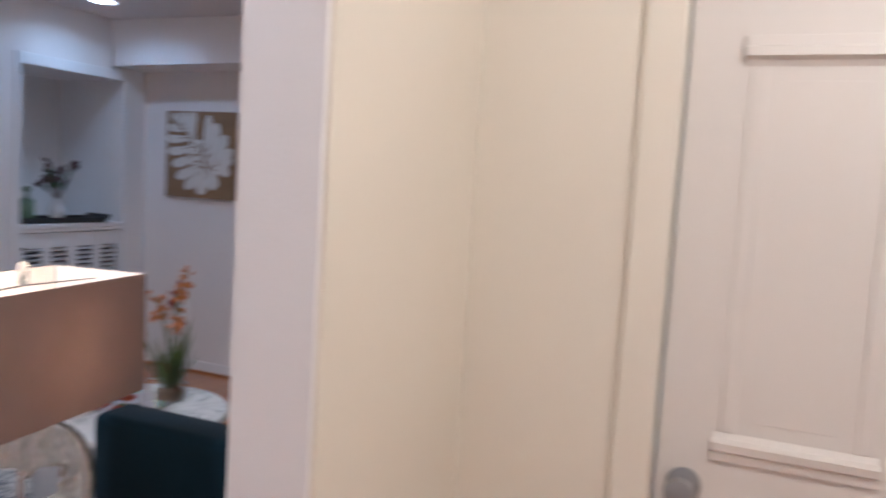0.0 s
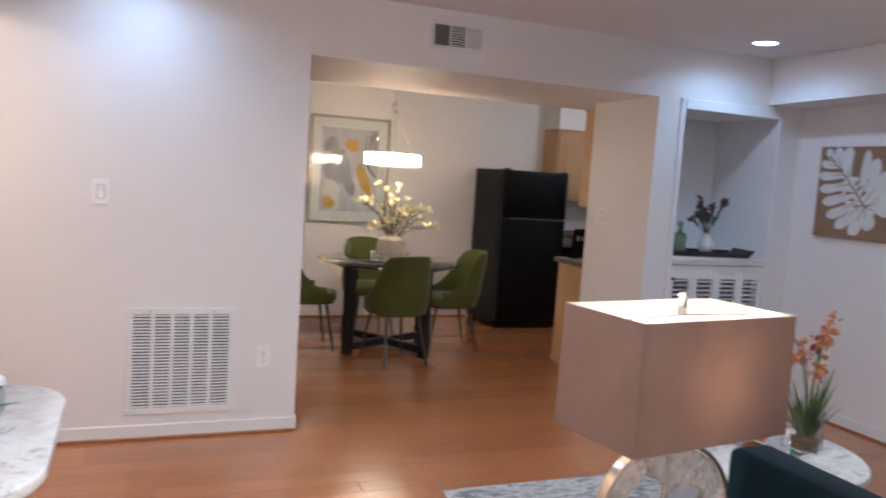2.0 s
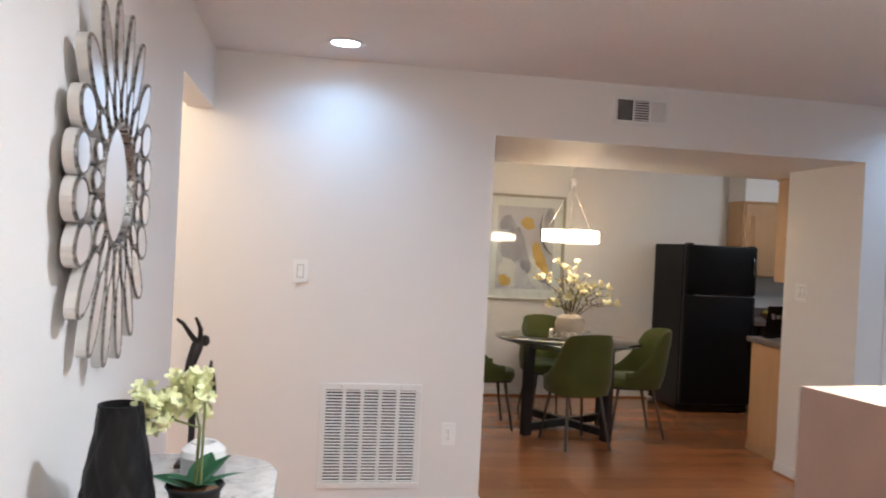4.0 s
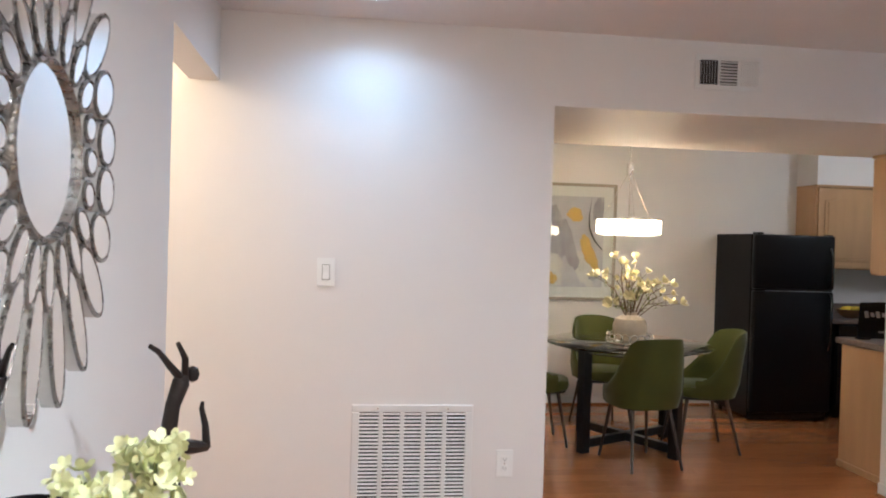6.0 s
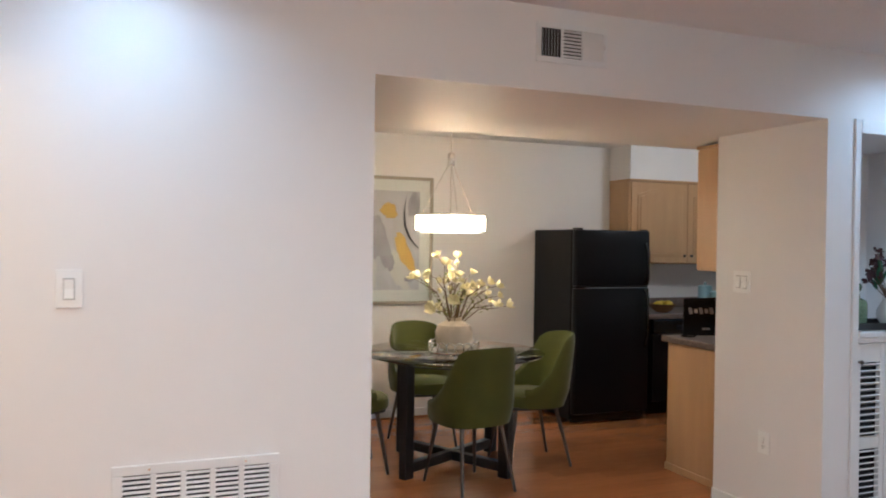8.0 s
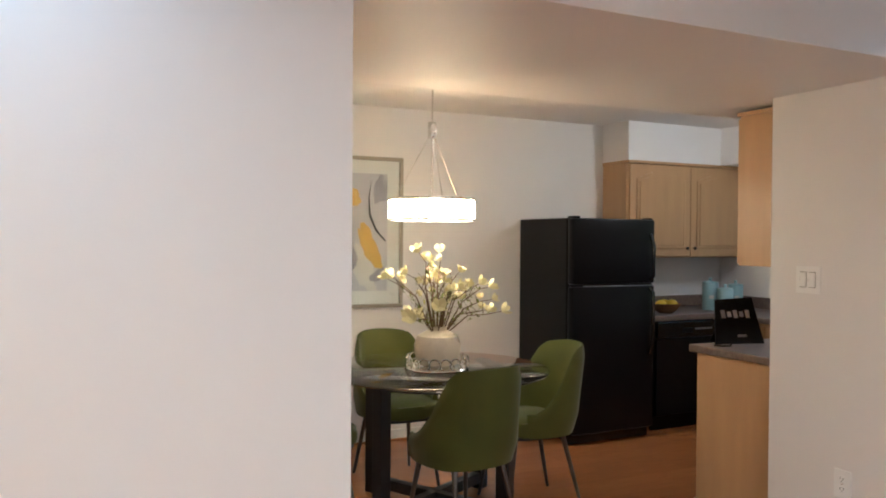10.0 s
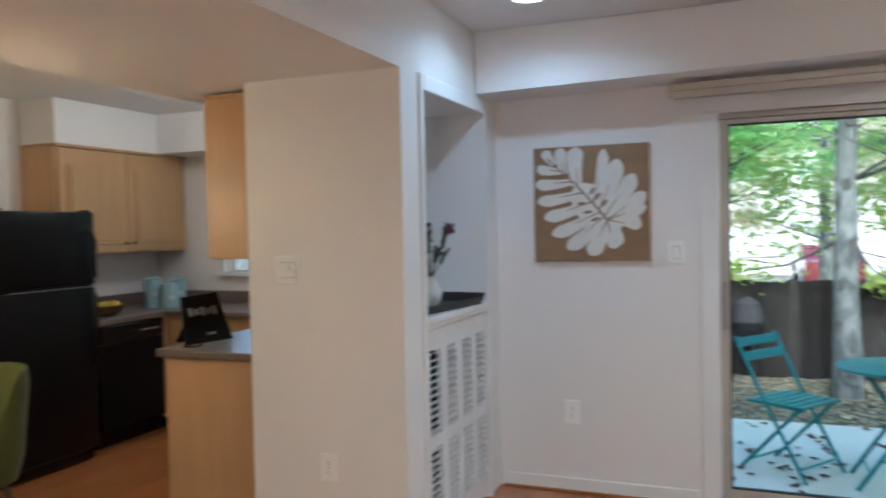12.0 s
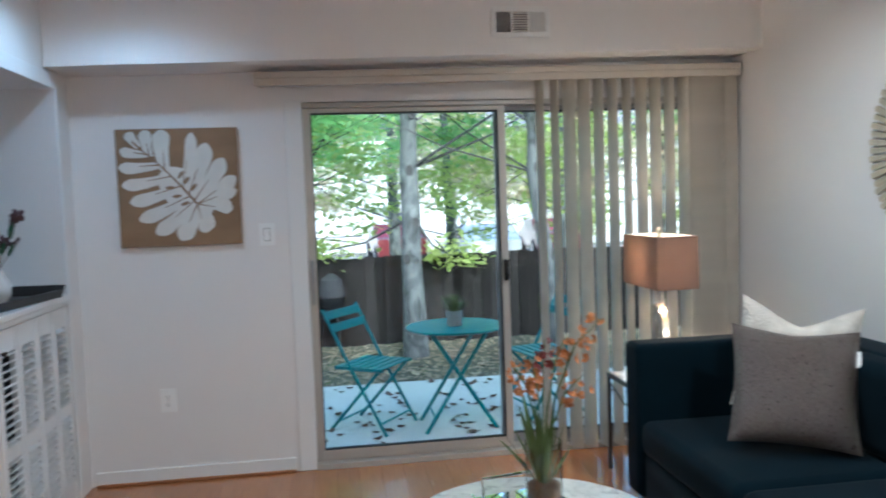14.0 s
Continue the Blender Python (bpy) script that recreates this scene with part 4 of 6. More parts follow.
for k in range(24):
    a = 2 * math.pi * k / 24 + RF.uniform(-0.25, 0.25)
    reach = RF.uniform(0.08, 0.32)
    zt = RF.uniform(0.40, 0.61) if reach < 0.22 else RF.uniform(0.24, 0.52)
    tip = Vector((reach * math.cos(a) + 0.045, reach * math.sin(a), zt))
    mid = Vector((tip.x * 0.45 + RF.uniform(-.02, .02), tip.y * 0.45 + RF.uniform(-.02, .02), 0.2 + (zt - 0.2) * 0.55 + 0.02))
    q = Vector((tip.x * 0.78 + RF.uniform(-.02, .02), tip.y * 0.78, 0.2 + (zt - 0.2) * 0.85 + RF.uniform(-0.01, .03)))
    b = bmesh.new()
    bm_tube([(0.02 * math.cos(a), 0.02 * math.sin(a), 0.15), mid, q, tip], [0.0042, 0.0034, 0.0026, 0.0014], 5, b)
    for j in range(3):
        s0 = mid.lerp(q, RF.uniform(0, 1))
        bm_tube([s0, s0 + Vector((RF.uniform(-.05, .05), RF.uniform(-.05, .05), RF.uniform(0.02, .08)))], [0.0022, 0.001], 4, b)
    br = part("branch", b, M_TWIG, fl)
    f = bmesh.new()
    d = (tip - q).normalized()
    flower(f, tip, RF.uniform(0.027, 0.039), 6, RF, d + Vector((0, 0, 0.4)), 2.3)
    if k % 4:
        flower(f, q + Vector((0.01, 0.01, 0.015)), RF.uniform(0.022, 0.031), 6, RF, Vector((RF.uniform(-1, 1), RF.uniform(-1, 1), 0.7)), 2.3)
    if k % 2 == 0:
        flower(f, mid + Vector((0.02 * math.cos(a), 0.02 * math.sin(a), 0.02)), 0.022, 6, RF, None, 2.3)
    part("blossom", f, M_MAGNOLIA, br)
    g = bmesh.new()
    for j in range(12):
        s0 = Vector((0.02 * math.cos(a), 0.02 * math.sin(a), 0.2)).lerp(q, RF.uniform(0.2, 1.0))
        e0 = s0 + Vector((RF.uniform(-.03, .03), RF.uniform(-.03, .03), RF.uniform(0.0, .03)))
        blade(g, s0, e0, 0.006, 0, 3)
    part("leaves", g, M_BUDGREEN, br)

pl = thing("pendant_light", pose(1.12, 1.95, 0) @ Matrix.Diagonal((0.95, 0.95, 1, 1)), "lit drum pendant light of crystal strips with chrome rings", "pendant light")
part("canopy", bm_lathe([(0.06, DIN - 0.001), (0.058, DIN - 0.02), (0.02, DIN - 0.026)], 28), M_CHROME, pl, smooth=True)
part("stem", bm_tube([(0, 0, 1.655), (0, 0, DIN - 0.02)], 0.005, 10), M_CHROME, pl, smooth=True)
part("coupler", bm_lathe([(0.024, 1.975), (0.026, 1.98), (0.026, 2.055), (0.024, 2.06)], 24), M_CHROME, pl, smooth=True)
for a in (20, 140, 260):
    c, s = math.cos(radians(a)), math.sin(radians(a))
    part("rod", bm_tube([(0.02 * c, 0.02 * s, 1.98), (0.215 * c, 0.215 * s, 1.655)], 0.002, 8), M_CHROME, pl, smooth=True)
    part("arm", bm_tube([(0, 0, 1.66), (0.232 * c, 0.232 * s, 1.652)], 0.005, 8), M_CHROME, pl)
for z in (1.540, 1.648):
    part("ring", bm_lathe([(0.232, z - 0.006), (0.243, z - 0.006), (0.243, z + 0.006), (0.232, z + 0.006), (0.232, z - 0.006)], 56, cap=False), M_CHROME, pl, smooth=True)
cr = None
for k in range(40):
    m2 = pose(0, 0, 1.594, 0, 0, 9 * k) @ pose(0.236, 0, 0)
    if cr is None:
        cr = part("crystal_strip", bm_box((-0.006, -0.0135, -0.047), (0.006, 0.0135, 0.047), 0.004, seg=1), M_DRUMGLOW, pl, "glowing crystal strip", m=m2)
    else:
        again("crystal_strip", cr, pl, m2)
for k in range(8):
    part("stud", bm_lathe([(0.006, 0), (0.004, 0.004)], 10), M_CHROME, pl, m=pose(0, 0, 1.594, 0, 0, 45 * k + 4.5) @ pose(0.2425, 0, 0, 0, 90, 0))
part("diffuser", bm_lathe([(0.226, 1.545), (0.228, 1.549)], 48), M_DISCGLOW, pl, "glowing frosted disc under the drum")
# unseen ring added to weaken the lamp's bright spot on the ceiling
part("top_baffle", bm_lathe([(0.050, 1.640), (0.226, 1.640), (0.226, 1.643), (0.050, 1.643), (0.050, 1.640)], 48, cap=False), M_LINING, pl, "white cloth ring added over the drum to dim the ceiling")

# framed abstract picture
ax, az = 1.110, 1.480
fa = thing("framed_picture", pose(ax, YB - 0.001, az) @ pose(0, 0, 0, 90, 0, 0), "abstract grey and ochre painting in a champagne frame behind glass", "picture")
M_CHAMP = mat("champagne_frame", (0.38, 0.34, 0.28), 0.38, metal=0.4, var=0.12, scale=20)
M_MATB = mat("white_mount_card", (0.70, 0.68, 0.65), 0.8, var=0.02)
M_CANVAS = mat("pale_lilac_wash", (0.50, 0.47, 0.50), 0.7, var=0.3, scale=3.5, stretch=(1.6, 0.8, 1), bump=0.1, bscale=90)
M_GREYP = mat("slate_brushwork", (0.33, 0.30, 0.33), 0.7, var=0.45, scale=9, stretch=(2, 0.8, 1))
M_OCHRE = mat("ochre_brushwork", (0.58, 0.36, 0.07), 0.7, var=0.25, scale=10)
M_BLACKP = mat("black_brushstroke", (0.045, 0.035, 0.035), 0.6, var=0.3, scale=20)
M_PALEP = mat("cream_brushwork", (0.62, 0.58, 0.54), 0.7, var=0.15, scale=8)
W2, H2 = 0.405, 0.528
for lo, hi in (((-W2, H2 - 0.026, 0), (W2, H2, 0.032)), ((-W2, -H2, 0), (W2, -H2 + 0.026, 0.032)), ((-W2, -H2 + 0.026, 0), (-W2 + 0.026, H2 - 0.026, 0.032)), ((W2 - 0.026, -H2 + 0.026, 0), (W2, H2 - 0.026, 0.032))):
    part("frame", bm_box(lo, hi, 0.004), M_CHAMP, fa)
part("mount", bm_box((-W2 + 0.024, -H2 + 0.024, 0.004), (W2 - 0.024, H2 - 0.024, 0.010)), M_MATB, fa)
part("painting", bm_box((-0.29, -0.41, 0.0102), (0.29, 0.41, 0.0112)), M_CANVAS, fa)


def blob(cx, cy, rx, ry, turn, seed, z, mt, wob=0.25):
    r = random.Random(seed)
    ph = [r.uniform(0, 6.28) for _ in range(4)]
    o = []
    for k in range(56):
        a = 2 * math.pi * k / 56
        rr = 1 + wob * (0.5 * math.sin(2 * a + ph[0]) + 0.35 * math.sin(3 * a + ph[1]) + 0.25 * math.sin(5 * a + ph[2]) + 0.22 * math.sin(9 * a + ph[3]) + 0.16 * math.sin(14 * a + ph[1]))
        x, y = rx * rr * math.cos(a), ry * rr * math.sin(a)
        c, s = math.cos(turn), math.sin(turn)
        o.append((max(-0.289, min(0.289, cx + c * x - s * y)), max(-0.409, min(0.409, cy + s * x + c * y))))
    part("brushstroke", bm_prism(o, 0.0113, z), mt, fa)


blob(-0.17, -0.25, 0.09, 0.15, 0.3, 2, 0.01150, M_PALEP)
blob(-0.12, 0.02, 0.13, 0.17, 0.5, 1, 0.01165, M_GREYP)
blob(-0.19, 0.24, 0.07, 0.09, 0.0, 3, 0.01180, M_GREYP)
blob(0.10, -0.24, 0.07, 0.20, 0.5, 4, 0.01195, M_PALEP)
blob(0.00, -0.12, 0.05, 0.15, 0.35, 14, 0.01200, M_GREYP)
blob(0.02, 0.245, 0.075, 0.06, 0.1, 5, 0.01210, M_OCHRE)
blob(0.16, -0.10, 0.06, 0.16, 0.45, 6, 0.01225, M_OCHRE)
blob(-0.20, -0.33, 0.06, 0.06, 0.1, 9, 0.01235, M_OCHRE)
blob(0.24, 0.30, 0.05, 0.11, -0.3, 7, 0.01240, M_GREYP)
blob(0.22, -0.30, 0.06, 0.04, 0.6, 8, 0.01255, M_GREYP)
part("brushstroke", bm_tube([(0.17, 0.36, 0.0115), (0.155, 0.24, 0.0115), (0.165, 0.12, 0.0115), (0.21, 0.02, 0.0115), (0.28, -0.06, 0.0115)], [0.006, 0.018, 0.026, 0.024, 0.014], 8, flat=0.05), M_BLACKP, fa)
gp = part("glazing", bm_box((-W2 + 0.025, -H2 + 0.025, 0.019), (W2 - 0.025, H2 - 0.025, 0.021)), M_GLASS, fa, "picture glass")
gp.visible_shadow = False

# ---------- refrigerator and kitchen ----------
fr = thing("refrigerator", pose(2.488, 2.59, 0), "black two-door refrigerator with the freezer on top", "refrigerator")
part("body", bm_box((0, 0.075, 0.03), (0.717, 0.70, 1.590), 0.008), M_BLACK, fr)
d1 = part("freezer_door", bm_box((0.0, 0.0, 1.128), (0.717, 0.070, 1.588), 0.014), M_BLACK, fr, smooth=True)
d2 = part("door", bm_box((0.0, 0.0, 0.085), (0.717, 0.070, 1.112), 0.014), M_BLACK, fr, smooth=True)
part("gap_strip", bm_boxes([((0.008, 0.020, 1.112), (0.71, 0.065, 1.128))]), M_BLACK, fr)
part("trim_line", bm_box((0.10, 0.004, 1.1125), (0.70, 0.020, 1.1165)), M_ALUGREY, fr)
part("handle", bm_tube([(0.675, 0.0, 1.15), (0.675, -0.035, 1.18), (0.675, -0.038, 1.40), (0.675, 0.0, 1.48)], 0.013, 10), M_BLACKGLOSS, d1, smooth=True)
part("handle", bm_tube([(0.675, 0.0, 1.09), (0.675, -0.035, 1.06), (0.675, -0.038, 0.72), (0.675, 0.0, 0.62)], 0.013, 10), M_BLACKGLOSS, d2, smooth=True)
part("hinge_cap", bm_box((0.01, 0.015, 1.588), (0.07, 0.085, 1.604), 0.004), M_BLACKGLOSS, fr)
part("hinge_cap", bm_box((0.65, 0.015, 1.588), (0.70, 0.07, 1.598), 0.003), M_BLACKGLOSS, fr)
part("kick_grille", bm_box((0.01, 0.05, 0.012), (0.707, 0.08, 0.078), 0.004), M_BLACKGLOSS, fr)
for fx in (0.05, 0.66):
    for fy in (0.12, 0.62):
        part("foot", bm_lathe([(0.018, 0), (0.014, 0.032)], 14), M_BLACKGLOSS, fr, m=Matrix.Translation((fx, fy, 0)))


def arch_door(w, h):
    """Outline of the raised panel with an arched top."""
    o = [(-w / 2 + 0.06, 0.065), (w / 2 - 0.06, 0.065), (w / 2 - 0.06, h - 0.12)]
    for k in range(1, 12):
        u = k / 12
        o.append((w / 2 - 0.06 - (w - 0.12) * u, h - 0.12 + 0.06 * math.sin(math.pi * u)))
    o.append((-w / 2 + 0.06, h - 0.12))
    return o


uc = thing("upper_cabinet", pose(3.28, 2.99, 1.30), "maple wall cabinet with two arched panel doors", "cabinet")
part("body", bm_box((0, 0.021, 0), (1.265, 0.318, 0.755), 0.002), M_MAPLE, uc)
part("cornice", bm_box((-0.006, -0.012, 0.740), (1.268, 0.318, 0.761), 0.004), M_MAPLE, uc)
XZ = Matrix(((1, 0, 0, 0), (0, 0, -1, 0), (0, 1, 0, 0), (0, 0, 0, 1)))
for k in range(2):
    w = 0.615
    cx = 0.02 + w / 2 + k * (w + 0.005)
    dd = part("door", bm_box((cx - w / 2, 0.0, 0.012), (cx + w / 2, 0.020, 0.735), 0.003), M_MAPLE, uc)
    part("raised_panel", bm_prism(arch_door(w, 0.735), 0.0, 0.011, 0.005, m=Matrix.Translation((cx, 0.0, 0.005)) @ XZ), M_MAPLE, dd)
    o2 = [(x * 0.9, 0.03 + y * 0.92) for x, y in arch_door(w, 0.735)]
    part("panel_field", bm_prism(o2, 0.011, 0.018, 0.006, m=Matrix.Translation((cx, 0.0, 0.005)) @ XZ), M_MAPLE, dd)
    part("knob", bm_lathe([(0.006, 0), (0.006, 0.012), (0.014, 0.018), (0.010, 0.026)], 16), M_BRONZE, dd, smooth=True, m=Matrix.Translation((cx + (0.27 if k == 0 else -0.27), 0.0, 0.075)) @ pose(0, 0, 0, 90))

uc2 = thing("upper_cabinet", pose(2.405, 0.757, 1.315), "maple wall cabinet above the peninsula counter", "cabinet")
part("body", bm_box((0, 0, 0), (0.90, 0.298, 0.745), 0.003), M_MAPLE, uc2)
part("cornice", bm_box((-0.008, 0, 0.745), (0.90, 0.312, 0.765), 0.003), M_MAPLE, uc2)
for k in range(2):
    part("door", bm_box((0.01 + 0.445 * k, 0.298, 0.01), (0.445 + 0.445 * k, 0.318, 0.735), 0.003), M_MAPLE, uc2)

pn = thing("base_cabinet", pose(2.445, 0.757, 0), "maple peninsula base cabinet with a plain end panel", "cabinet")
part("end_panel", bm_box((0, 0, 0.0), (0.018, 0.615, 0.833), 0.002), M_MAPLE, pn)
part("body", bm_box((0.018, 0, 0.09), (1.50, 0.595, 0.833)), M_MAPLE, pn)
part("toe_kick", bm_box((0.018, 0.02, 0), (1.50, 0.54, 0.09)), M_BLACKWOOD, pn)
part("shoe", bm_box((-0.012, 0.0, 0), (0.0, 0.62, 0.045), 0.004), M_MAPLE, pn)
for k in range(3):
    part("door", bm_box((0.03 + 0.49 * k, 0.595, 0.11), (0.51 + 0.49 * k, 0.615, 0.80), 0.003), M_MAPLE, pn)

dw = thing("dishwasher", pose(3.33, 2.705, 0), "black built-in dishwasher under the counter", "dishwasher")
part("body", bm_box((0, 0.03, 0.09), (0.595, 0.59, 0.832)), M_BLACK, dw)
part("door", bm_box((0.003, 0, 0.12), (0.592, 0.03, 0.70), 0.005), M_BLACK, dw)
part("control_panel", bm_box((0.003, -0.008, 0.705), (0.592, 0.03, 0.825), 0.008), M_BLACKGLOSS, dw)
part("latch", bm_box((0.25, -0.016, 0.735), (0.345, -0.007, 0.775), 0.004), M_BLACK, dw)
for k in range(6):
    part("button", bm_box((0.37 + 0.03 * k, -0.0105, 0.757), (0.392 + 0.03 * k, -0.007, 0.771), 0.001), M_ALUGREY, dw)
part("kick_plate", bm_box((0.003, 0.06, 0.0), (0.592, 0.08, 0.115)), M_BLACK, dw)

bc = thing("base_cabinet", pose(3.93, 0, 0), "maple base cabinets along the kitchen window wall", "cabinet")
part("body", bm_box((0.04, 1.40, 0.09), (0.63, 3.30, 0.833)), M_MAPLE, bc)
part("stile", bm_box((0.0, 2.705, 0.09), (0.04, 3.30, 0.833)), M_MAPLE, bc)
for k in range(3):
    y1 = 2.68 - 0.42 * k
    part("drawer", bm_box((0.02, y1 - 0.41, 0.66), (0.042, y1, 0.81), 0.004), M_MAPLE, bc)
    part("door", bm_box((0.02, y1 - 0.41, 0.11), (0.042, y1, 0.645), 0.004), M_MAPLE, bc)
part("toe_kick", bm_box((0.10, 1.40, 0), (0.63, 3.30, 0.09)), M_BLACKWOOD, bc)
ct = thing("countertop", pose(0, 0, 0.835), "brown granite-look laminate kitchen countertop", "countertop")
part("slab", bm_box((3.215, 2.685, 0), (4.565, 3.305, 0.04), 0.006), M_LAM, ct)
part("slab", bm_box((3.925, 1.411, 0), (4.565, 2.685, 0.0396), 0.006), M_LAM, ct)
part("slab", bm_box((2.418, 0.759, 0), (4.565, 1.410, 0.04), 0.006), M_LAM, ct)
part("backsplash", bm_box((3.215, 3.288, 0.040), (4.55, 3.308, 0.135), 0.003), M_LAM, ct)
part("backsplash", bm_box((4.55, 1.42, 0.040), (4.568, 3.288, 0.135), 0.003), M_LAM, ct)
for x, y, h, r in ((4.08, 2.93, 0.215, 0.062), (4.10, 2.79, 0.17, 0.062), (4.36, 2.93, 0.19, 0.06)):
    cn = thing("canister", pose(x, y, 0.8752), "pale blue lidded kitchen canister on the countertop", "canister", group="kitchen canisters")
    part("jar", bm_lathe([(r * 0.96, 0), (r, 0.006), (r, h - 0.01), (r * 0.95, h)], 32), M_BLUECAN, cn, smooth=True)
    part("lid", bm_lathe([(r * 1.02, h), (r * 1.03, h + 0.008), (r * 0.8, h + 0.016), (0.012, h + 0.02), (0.010, h + 0.03), (0.016, h + 0.038), (0.008, h + 0.046)], 28), M_BLUECAN, cn, smooth=True)
    part("label_plate", bm_box((-0.018, -r - 0.003, h * 0.5 - 0.014), (0.018, -r + 0.004, h * 0.5 + 0.014), 0.002), M_WHITECER, cn, m=pose(0, 0, 0, 0, 0, -35))
fb = thing("fruit_bowl", pose(3.55, 2.86, 0.8752), "woven brown bowl on the countertop", "bowl")
part("bowl", bm_lathe([(0.05, 0), (0.085, 0.025), (0.115, 0.07), (0.12, 0.075), (0.112, 0.075), (0.08, 0.032), (0.02, 0.015)], 32), M_BASKET, fb, smooth=True)
for x, y, z, a in ((0.0, 0.01, 0.075, 10), (-0.055, -0.01, 0.072, 70), (0.055, -0.02, 0.072, 120), (0.02, -0.05, 0.078, 40)):
    solid("lemon", bm_lathe([(0.004, -0.045), (0.012, -0.038), (0.028, -0.018), (0.030, 0.0), (0.028, 0.018), (0.012, 0.038), (0.004, 0.045)], 18), M_LEMON, "yellow lemon in a woven bowl", "lemon", group="lemons in the bowl", smooth=True,
          m=pose(3.55 + x, 2.86 + y, 0.8752 + z, 90, 0, a))
sg = thing("counter_sign", pose(2.64, 1.27, 0.8755, 0, 0, -14) @ Matrix.Scale(1.22, 4), "black tilted card sign with faded print on the counter", "sign")
part("card", bm_prism([(-0.115, 0), (0.125, 0), (0.11, 0.215), (-0.075, 0.205)], 0, 0.006, m=pose(0, 0, 0.004, 68, 0, 0)), M_BLACKGLOSS, sg)
part("stand", bm_prism([(-0.06, 0), (0.06, 0), (0.02, 0.16), (-0.02, 0.16)], 0, 0.005, m=pose(0, 0.14, 0.002, 112, 0, 0)), M_BLACKGLOSS, sg)
for k in range(5):
    part("print_bar", bm_box((-0.06 + 0.030 * k, 0.118 + 0.005 * (k % 2), 0.0061), (-0.06 + 0.030 * k + 0.021, 0.155 - 0.007 * ((k * 3) % 2), 0.0068)), M_INK, sg, m=pose(0, 0, 0.004, 68, 0, 0))
part("print_bar", bm_box((0.0, 0.03, 0.0061), (0.045, 0.042, 0.0068)), M_INK, sg, m=pose(0, 0, 0.004, 68, 0, 0))
part("cord", bm_tube([(-0.11, 0.0, 0.006), (-0.13, -0.02, 0.005), (-0.11, -0.055, 0.005), (-0.07, -0.05, 0.005), (-0.05, -0.02, 0.006)], 0.004, 6), M_BLACKGLOSS, sg, smooth=True)

kw = thing("window_1", pose(XK, 2.035, 1.12), "white kitchen window with a deep sill", "window", kind="structure")
part("window_sill", bm_box((-0.05, -0.65, -0.03), (0.10, 0.65, 0.0), 0.005), M_TRIM, kw)
for lo, hi in (((0.05, -0.585, 0.0), (0.09, -0.535, 0.88)), ((0.05, 0.535, 0.0), (0.09, 0.585, 0.88)), ((0.05, -0.535, 0.83), (0.09, 0.535, 0.88)), ((0.05, -0.535, 0.0), (0.09, 0.535, 0.016)), ((0.055, -0.535, 0.42), (0.085, 0.535, 0.46))):
    part("window_frame", bm_box(lo, hi, 0.004), M_TRIM, kw)
for lo, hi in (((-0.015, 0.585, -0.03), (0.0, 0.655, 0.95)), ((-0.015, -0.655, -0.03), (0.0, -0.585, 0.95)), ((-0.015, -0.585, 0.88), (0.0, 0.585, 0.95))):
    part("casing", bm_box(lo, hi, 0.004), M_TRIM, kw)
for z0, z1 in ((0.016, 0.42), (0.46, 0.83)):
    g = part("pane", bm_box((0.068, -0.535, z0), (0.072, 0.535, z1)), M_GLASS, kw)
    g.visible_shadow = False

# ---------- west wall: mirror and console ----------
mr = thing("sunburst_mirror", pose(XW + 0.002, -2.115, 1.588) @ pose(0, 0, 0, 0, 90, 0) @ pose(0, 0, 0, 0, 0, 90), "round silver wall mirror ringed by petal-shaped mirrors", "mirror")
part("frame", bm_lathe([(0.147, 0.035), (0.147, 0.052), (0.151, 0.057), (0.157, 0.055), (0.162, 0.045), (0.162, 0.03), (0.147, 0.03)], 56, cap=False), M_SILVER, mr, "antique silver inner frame", smooth=True)
part("mirror_plate", bm_lathe([(0.0005, 0.042), (0.149, 0.042), (0.149, 0.046), (0.0005, 0.046)], 56), M_MIRROR, mr, smooth=True)
part("backing", bm_lathe([(0.0005, 0.012), (0.300, 0.012), (0.300, 0.020), (0.0005, 0.020)], 40), M_SILVER, mr, "beaded silver backing")


def oval(a, b, n=26):
    return [(a * math.cos(2 * math.pi * k / n), b * math.sin(2 * math.pi * k / n)) for k in range(n)]


PET = {}


def petal(ang, r, a, b, z, depth):
    """A bevelled oval mirror with a deep silver edge; a along the ray, b across it."""
    m2 = pose(0, 0, z, 0, 0, ang) @ pose(r, 0, 0)
    key = (a, b, depth)
    if key not in PET:
        p = part("petal", bm_prism(oval(a, b), -depth, 0.0, 0.0), M_SILVERRIM, mr, m=m2)
        bead = part("beading", bm_tube([(x, y, 0.001) for x, y in oval(a - 0.003, b - 0.003)] + [(a - 0.003, 0, 0.001)], 0.0044, 5), M_SILVER, p)
        g = part("petal_mirror", bm_prism(oval(a - 0.008, b - 0.008), 0.0, 0.004, 0.0015), M_MIRROR, p)
        PET[key] = (p, bead, g)
    else:
        p0, b0, g0 = PET[key]
        p = again("petal", p0, mr, m2)
        again("beading", b0, p, Matrix())
        again("petal_mirror", g0, p, Matrix())


